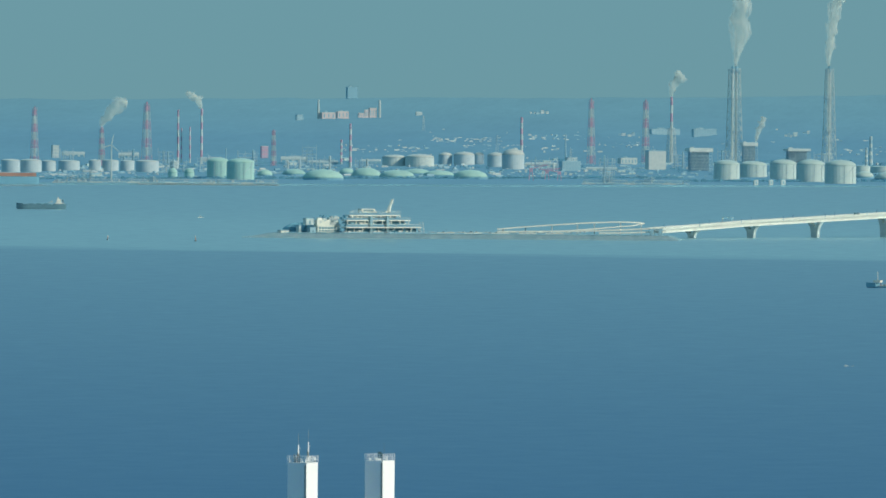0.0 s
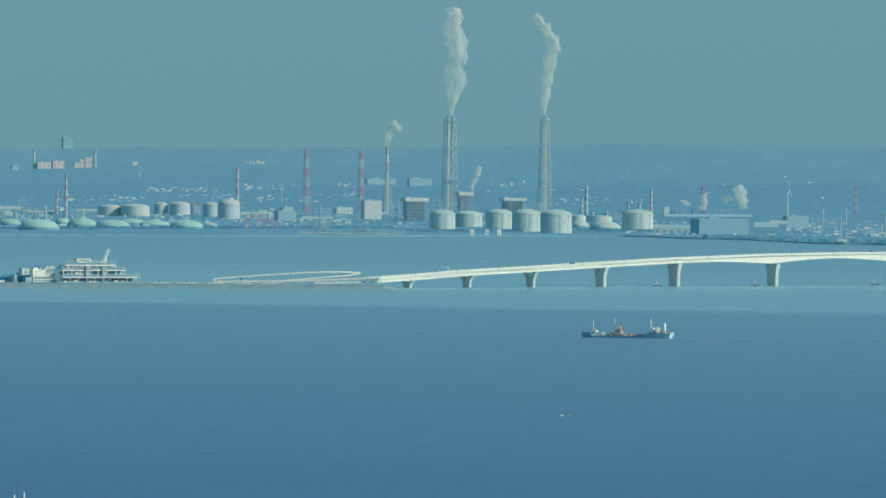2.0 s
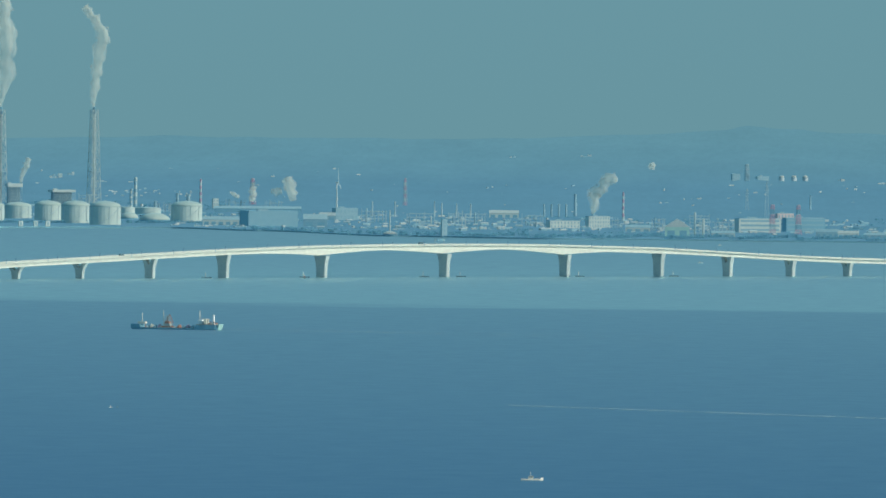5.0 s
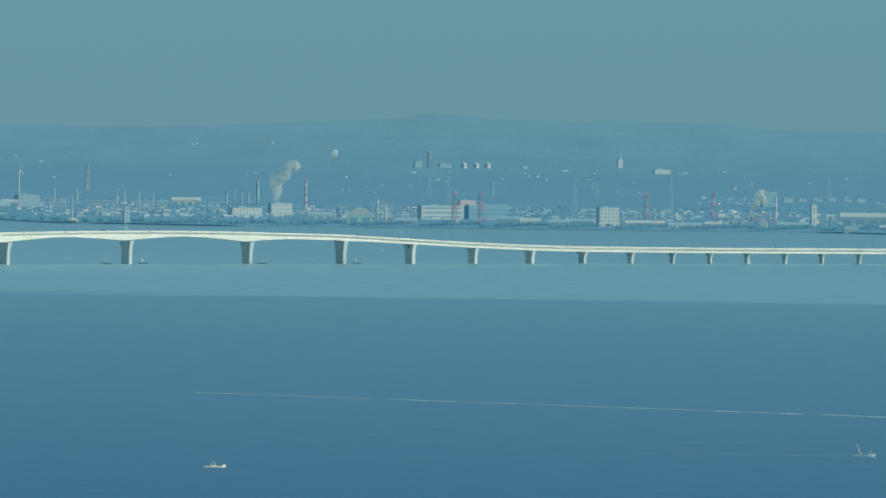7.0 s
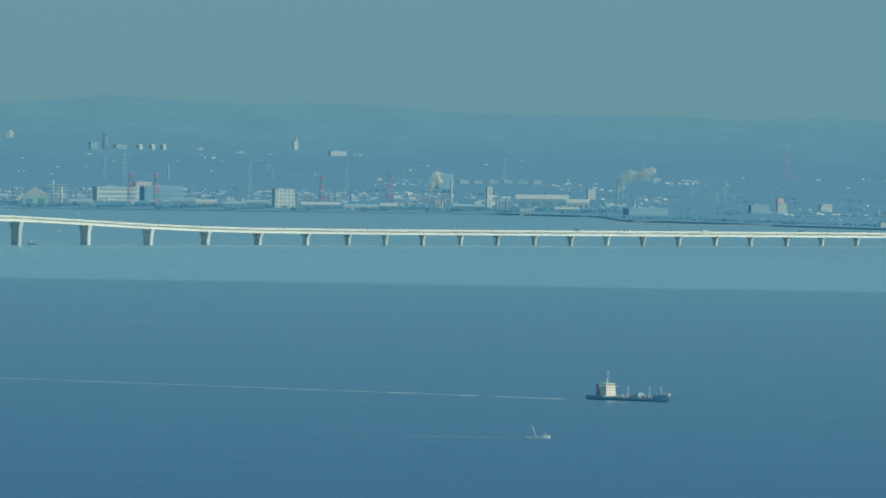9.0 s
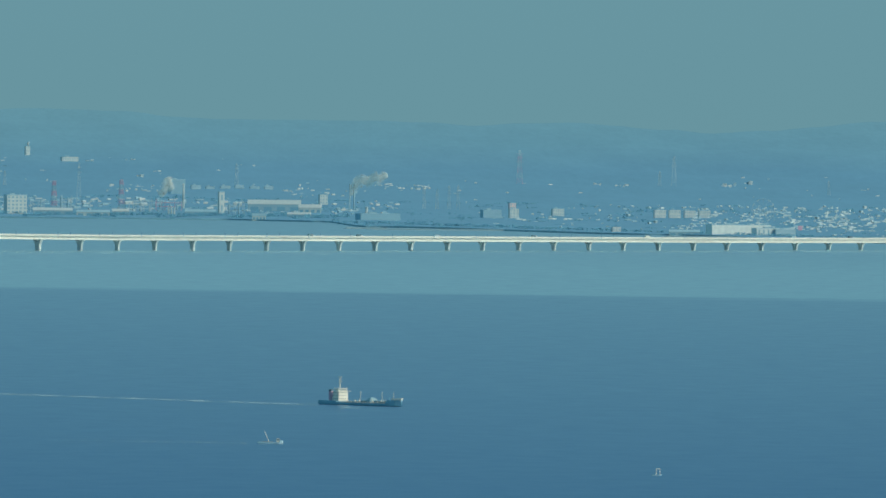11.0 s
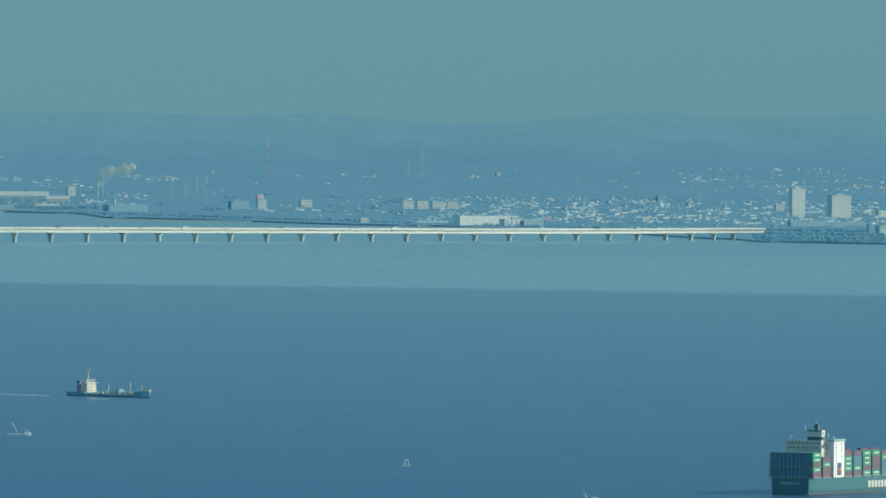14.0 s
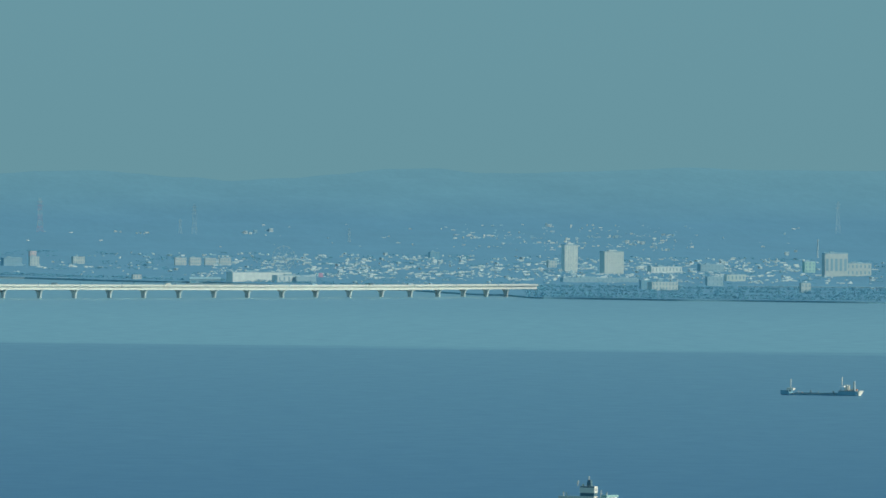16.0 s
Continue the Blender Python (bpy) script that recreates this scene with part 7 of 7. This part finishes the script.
    box(bm, 0, unit[0] * 0.97, 0.02, unit[1] - 0.02, 0, unit[2] * 0.965)
    base = {k: mesh_of("container", bm.copy(), mat) for k, mat in (("g", BOXGREEN), ("r", BOXBROWN), ("n", BOXBLUE))}
    bm.free()
    bar = None
    rr = random.Random(12)
    bays = [(X0 + 4 * s, "rgrgg"), (X0 + 42 * s, "rrgr")] + [(hx1 + (4 + 37 * i) * s, c) for i, c in enumerate(("rgggr", "rgnnr", "prggg", "grrrg", "nnngr", "ggrg", "rrrgn", "rrggr", "gr", "rg"))]
    for bi, (bx, tiers) in enumerate(bays):
        for row in range(11):
            if 1 <= row <= 9 and bi not in (0,) and row > 2:
                continue   # the inner boxes are hidden by the outer rows
            for k in range(len(tiers) + (1 if row > 1 and bi > 1 and rr.random() < 0.1 else 0)):
                # the stern bay is all navy: its shade is put into the colour
                c = tiers[k] if row == 0 and k < len(tiers) else rr.choice("n" if bi == 0 else "grrn")
                c = "g" if c == "p" else c
                at = m @ Matrix.Translation((bx, -B * 0.47 + row * unit[1], D + 2.2 * s + k * unit[2]))
                o = new("shipping_container", base[c])
                o.matrix_world = at
                tagged(o, {"g": "green steel shipping container stacked on the ship", "r": "maroon steel shipping container stacked on the ship", "n": "navy steel shipping container stacked on the ship"}[c], "container", "containers on the ship")
                if row == 0 and c == "g":
                    if bar is None:
                        bar = shaped("mark", SHIPWHITE, o, boxes((unit[0] * 0.25, unit[0] * 0.75, 0.012, 0.021, unit[2] * 0.32, unit[2] * 0.62)), "plain white maker's mark")
                    else:
                        again("mark", bar, o, Matrix.Identity(4))
        shaped("lashing_bridge", NEARSTEEL, t, beams(((bx - 1.4 * s, -B * 0.49, D), (bx - 1.4 * s, -B * 0.49, D + 30 * s), 0.6 * s), ((bx - 1.4 * s, B * 0.49, D), (bx - 1.4 * s, B * 0.49, D + 30 * s), 0.6 * s), ((bx - 1.4 * s, -B * 0.49, D + 20 * s), (bx - 1.4 * s, B * 0.49, D + 20 * s), 0.7 * s)))
        shaped("hatch_coaming", NEARSTEEL, t, boxes((bx, bx + unit[0] * 0.97, -B * 0.48, B * 0.48, D + 0.003, D + 2.2 * s)))
    # the owner's mark on the side, as plain bars
    for i in range(9):
        x = X0 + (216 + i * 12.6) * s
        shaped("side_mark", SHIPWHITE, t, boxes((x, x + 8.5 * s, -B * 0.503, -B * 0.497, D * 0.34, D * 0.74)))
    for i in range(10):
        shaped("stern_mark", PALE, t, boxes((X0 - 0.02, X0 + 0.01, (-18 + i * 3.8) * s, (-15.4 + i * 3.8) * s, D * 0.62, D * 0.76)))
    shaped("fore_mast", SHIPWHITE, t, beams(((L * 0.40, 0, D), (L * 0.40, 0, D + 46 * s), 0.9 * s)))


tanker()
coaster(1529, 1693, 511, "work_ship", "dark work ship with rusty deck gear and a pale green stern", GREEN, 0.6, True)
coaster(5138, 5284, 588, "coaster", "dark low coaster with a white stern house and cream funnel", SHIPWHITE, 0.6, False)
bulk_ship()


def work_barge():
    m, s = afloat(4012, 905, 6)
    L = 190 * s
    B, D = L * 0.2, 7 * s
    t = thing("work_barge", m, "low dark work barge with two white deckhouses", "ship")
    shaped("hull", DARKHULL, t, lambda bm: hull(bm, L, B, D, 1.2, 1.2, 0.1))
    for x in (-0.32, 0.33):
        shaped("deckhouse", SHIPWHITE, t, boxes(((x - 0.13) * L, (x + 0.13) * L, -B * 0.3, B * 0.3, D, D + 14 * s)))
        shaped("wheelhouse", CREAM, t, boxes(((x - 0.03) * L, (x + 0.03) * L, -B * 0.15, B * 0.15, D + 14 * s, D + 20 * s)))
    shaped("deck", NEARSTEEL, t, boxes((-L * 0.2, L * 0.2, -B * 0.4, B * 0.4, D, D + 0.8 * s)))


work_barge()
berthed_tanker()
container_ship()


def small_boat(u, v, w, turn, label, mast=False, cage=False):
    m, s = afloat(u, v, turn)
    L = w * s
    t = thing("small_boat", m, label, "boat", "small boats in the bay")
    shaped("hull", PALE if mast or cage else SHIPWHITE, t, lambda bm: hull(bm, L, L * 0.24, L * 0.075, 1.6, 1.0, 0.1))
    c = L * 0.3 if mast else -L * 0.05
    k = 0.55 if mast or cage else 1.0
    shaped("cabin", SHIPWHITE, t, boxes((c - L * 0.11 * k, c + L * 0.11 * k, -L * 0.08, L * 0.08, L * 0.07, L * 0.20)))
    shaped("cabin_window", SHIPGLASS, t, boxes((c - L * 0.08 * k, c + L * 0.08 * k, -L * 0.084, -L * 0.07, L * 0.13, L * 0.18)))
    shaped("foredeck", NEARSTEEL, t, boxes((L * 0.14, L * 0.34, -L * 0.06, L * 0.06, L * 0.065, L * 0.085)) if not mast else boxes((-L * 0.3, L * 0.1, -L * 0.06, L * 0.06, L * 0.065, L * 0.085)))
    if mast:
        shaped("boom", SHIPWHITE, t, beams(((-L * 0.05, 0, L * 0.08), (-L * 0.22, 0, L * 0.48), 0.55 * s)))
    else:
        shaped("aerial", SHIPWHITE, t, beams(((-L * 0.05, 0, L * 0.22), (-L * 0.08, 0, L * 0.36), 0.4 * s)))
    if cage:
        for x in (0.0, 0.34):
            shaped("goal_post", SHIPWHITE, t, beams(((x * L, 0, L * 0.1), (x * L, 0, L * 0.66), 0.6 * s)))
        shaped("goal_bar", SHIPWHITE, t, beams(((0.0, 0, L * 0.66), (0.34 * L, 0, L * 0.66), 0.6 * s)))


small_boat(2243, 778, 40, 0, "small white motor launch on open water")
small_boat(3390, 757.5, 46, 0, "small white fishing boat with a raised boom", mast=True)
small_boat(4074, 813, 18, 10, "little workboat with a white goal frame", cage=True)
small_boat(4398, 872, 36, 0, "small white fishing boat running with a thin boom", mast=True)
small_boat(1497, 649, 8, 30, "tiny white open boat far out")
small_boat(1509, 649, 6, 150, "tiny grey open boat far out")
small_boat(355, 385, 11, 0, "tiny white boat off the works")
small_boat(2540, 393, 9, 0, "tiny white boat beyond the bridge")
small_boat(2575, 362, 7, 0, "tiny white boat near the shore")


def buoy(u, v, h):
    m, s = afloat(u, v)
    t = thing("buoy", m, "tall dark channel buoy with a lamp", "buoy", "channel buoys")
    shaped("float", DARKSTEEL, t, lambda bm: lathe(bm, ((1.5 * s, -0.2), (2.2 * s, 0.1), (1.6 * s, 2 * s)), 10))
    shaped("frame", ORANGE, t, beams(((0, 0, 2 * s), (0, 0, h * s), 0.8 * s)))
    shaped("lamp", SHIPWHITE, t, lambda bm: lathe(bm, ((1.0 * s, h * s), (1.0 * s, h * s + 1.4 * s)), 8))


buoy(191, 424, 6)
buoy(346, 427, 8)
buoy(1840, 421, 5)


# ---- wakes: thin foam lying on the water ----
def wake(u0, v0, u1, v1, w0, w1, label, seed):
    r = random.Random(seed)
    n = 300
    rows = []
    for i in range(n + 1):
        f = i / n
        u, v = u0 + (u1 - u0) * f, v0 + (v1 - v0) * f
        d = sea_range(u, v)
        w = (w0 + (w1 - w0) * f) * max(0.05, 0.6 + 0.9 * noise.noise(Vector((i * 0.11, seed, 0))) + r.uniform(-0.2, 0.2))
        k = d * w / (levelled(u, v)[1] - 53) / 2
        c = spot(u, v, d + k * 0.6 * noise.noise(Vector((i * 0.05, seed, 5))), 0.012)[0].translation
        rows.append(((c.x, c.y - k, 0.012), (c.x, c.y + k, 0.012)))
    me = bpy.data.meshes.new("wake")
    me.from_pydata([p for row in rows for p in row], [], [(2 * i, 2 * i + 2, 2 * i + 3, 2 * i + 1) for i in range(n)])
    me.materials.append(FOAM)
    tagged(new("wake", me), label, "foam", kind="stuff")


wake(3476, 689, 2200, 645, 1.8, 1.0, "long thin white wake trailing a ship", 31)
wake(3350, 757, 3000, 751, 0.9, 0.4, "thin broken wake trailing a small boat", 32)
wake(4392, 871, 4310, 869, 1.6, 0.5, "thin broken wake trailing a small boat", 35)
wake(3515, 693, 3550, 694.6, 1.3, 1.6, "white foam along a ship's side", 33)
wake(1695, 511, 2500, 526, 0.7, 0.4, "faint wake trailing a work ship", 34)


# ---- the near pylons ----
def near_pylon(u0, u1, split, vt, aerials, cases, label):
    d = 560.0
    m, s = spot(split, vt, d)
    h = m.translation.z
    place = m.copy()
    place.translation.z = 0
    # two faces show: a broad shaded one and a narrow sunlit one
    t = thing("bridge_pylon", place, label, "pylon", "white bridge pylons")
    a, b = (split - u0) * s, (u1 - split) * s
    pts = ((0, 0), (b, b * 2.0), (b - a, b * 2.0 + a * 0.55), (-a, a * 0.55))

    def ring(z, k):
        return [Vector((p[0] * k, p[1] * k, z)) for p in pts]
    shaped("leg", PYLONWHITE, t, lambda bm: loft(bm, [ring(-0.6, 1.0), ring(h, 1.0)]))
    shaped("corner_groove", NEARGROOVE, t, beams(((-0.035, 0.0, 0), (-0.035, 0.0, h - 0.05), 0.026)))
    shaped("corner_strip", PYLONWHITE, t, beams(((-0.085, 0.03, 0), (-0.085, 0.03, h - 0.05), 0.012)))
    head = shaped("cap", PYLONWHITE, t, lambda bm: loft(bm, [ring(h + 0.002, 1.01), ring(h + 1.3 * s, 1.01)]))
    zt = h + 1.3 * s
    corners = [Vector((p[0] * 1.02, p[1] * 1.02, zt)) for p in pts]
    for p, q in zip(corners, corners[1:] + corners[:1]):
        n = 5
        for i in range(n):
            x = p + (q - p) * i / n
            shaped("rail_post", PYLONWHITE, head, beams((x, x + Vector((0, 0, 11 * s)), 0.42 * s)))
        for k in (4, 7.5, 11):
            shaped("rail", PYLONWHITE, head, beams((p + Vector((0, 0, k * s)), q + Vector((0, 0, k * s)), 0.30 * s)))
    mid = (corners[0] + corners[2]) / 2
    for k, (cu, w, hk, dark) in enumerate(cases):
        x, y = (cu - split) * s, mid.y + 0.06 * (k % 3) - 0.06
        shaped("equipment_case", NEARGROOVE if dark else PYLONWHITE, t, boxes((x - w * s / 2, x + w * s / 2, y - 0.03, y + 0.03, zt, zt + hk * s)))
    for du, hh, thick in aerials:
        x = Vector(((du - split) * s, mid.y, zt))
        top = hh * (0.62 if thick > 0.8 else 0.2)
        n = 4 if thick > 0.8 else 1
        mast = None
        for k in range(n):
            z0, z1 = top * k / n * s, top * (k + 1) / n * s
            o = shaped("mast", NEARSTEEL if k == 1 else PYLONWHITE, t, beams((x + Vector((0, 0, z0)), x + Vector((0, 0, z1)), (thick - 0.18 * k) * s)))
            mast = mast or o
        shaped("aerial", NEARSTEEL, t, beams((x + Vector((0, 0, top * s)), x + Vector((0, 0, hh * s)), 0.24 * s)))
        if thick > 0.8:
            shaped("bracket", NEARGROOVE, mast, beams((x + Vector((-2.2 * s, -0.03, top * 0.3 * s)), x + Vector((2.2 * s, -0.03, top * 0.3 * s)), 0.5 * s), (x + Vector((-1.6 * s, -0.03, 0)), x + Vector((-1.6 * s, -0.03, top * 0.6 * s)), 0.45 * s)))
            shaped("dish", PYLONWHITE, mast, lambda bm: beam(bm, x + Vector((2.2 * s, 0, top * 0.8 * s)), x + Vector((3.4 * s, 0, top * 0.8 * s)), 1.2 * s, 8))


NEARGROOVE = surface("dark_case_paint", (0.05, 0.07, 0.08), 0.8, ior=hazed(0.20), vary=0.2, size=0.5, cast=COOL)
near_pylon(508.5, 562, 542, 820.5, ((527.4, 50, 2.0), (545, 58, 1.8), (521, 16, 0.5), (551, 14, 0.6), (557.5, 12, 1.0)), ((520.5, 2.4, 13, True), (523, 2.0, 9, True), (525.5, 1.6, 16, True), (529.5, 2.6, 12, True), (532, 1.6, 7, False), (513, 2.4, 5, False), (535, 2.6, 3, False), (541, 3.0, 6, False), (547.5, 2.2, 12, False), (552, 1.6, 10, False), (557, 2.4, 9, False)), "white steel bridge pylon head with aerials and a railed top")
near_pylon(645.5, 698, 677, 817, ((679, 30, 0.5),), ((671.5, 7, 4, False), (671.5, 6.5, 15, True), (675.5, 2.0, 13, True), (666, 3.0, 6, False), (655, 4, 3, False), (684, 2.4, 8, False)), "white steel bridge pylon head with railed top and dark case")
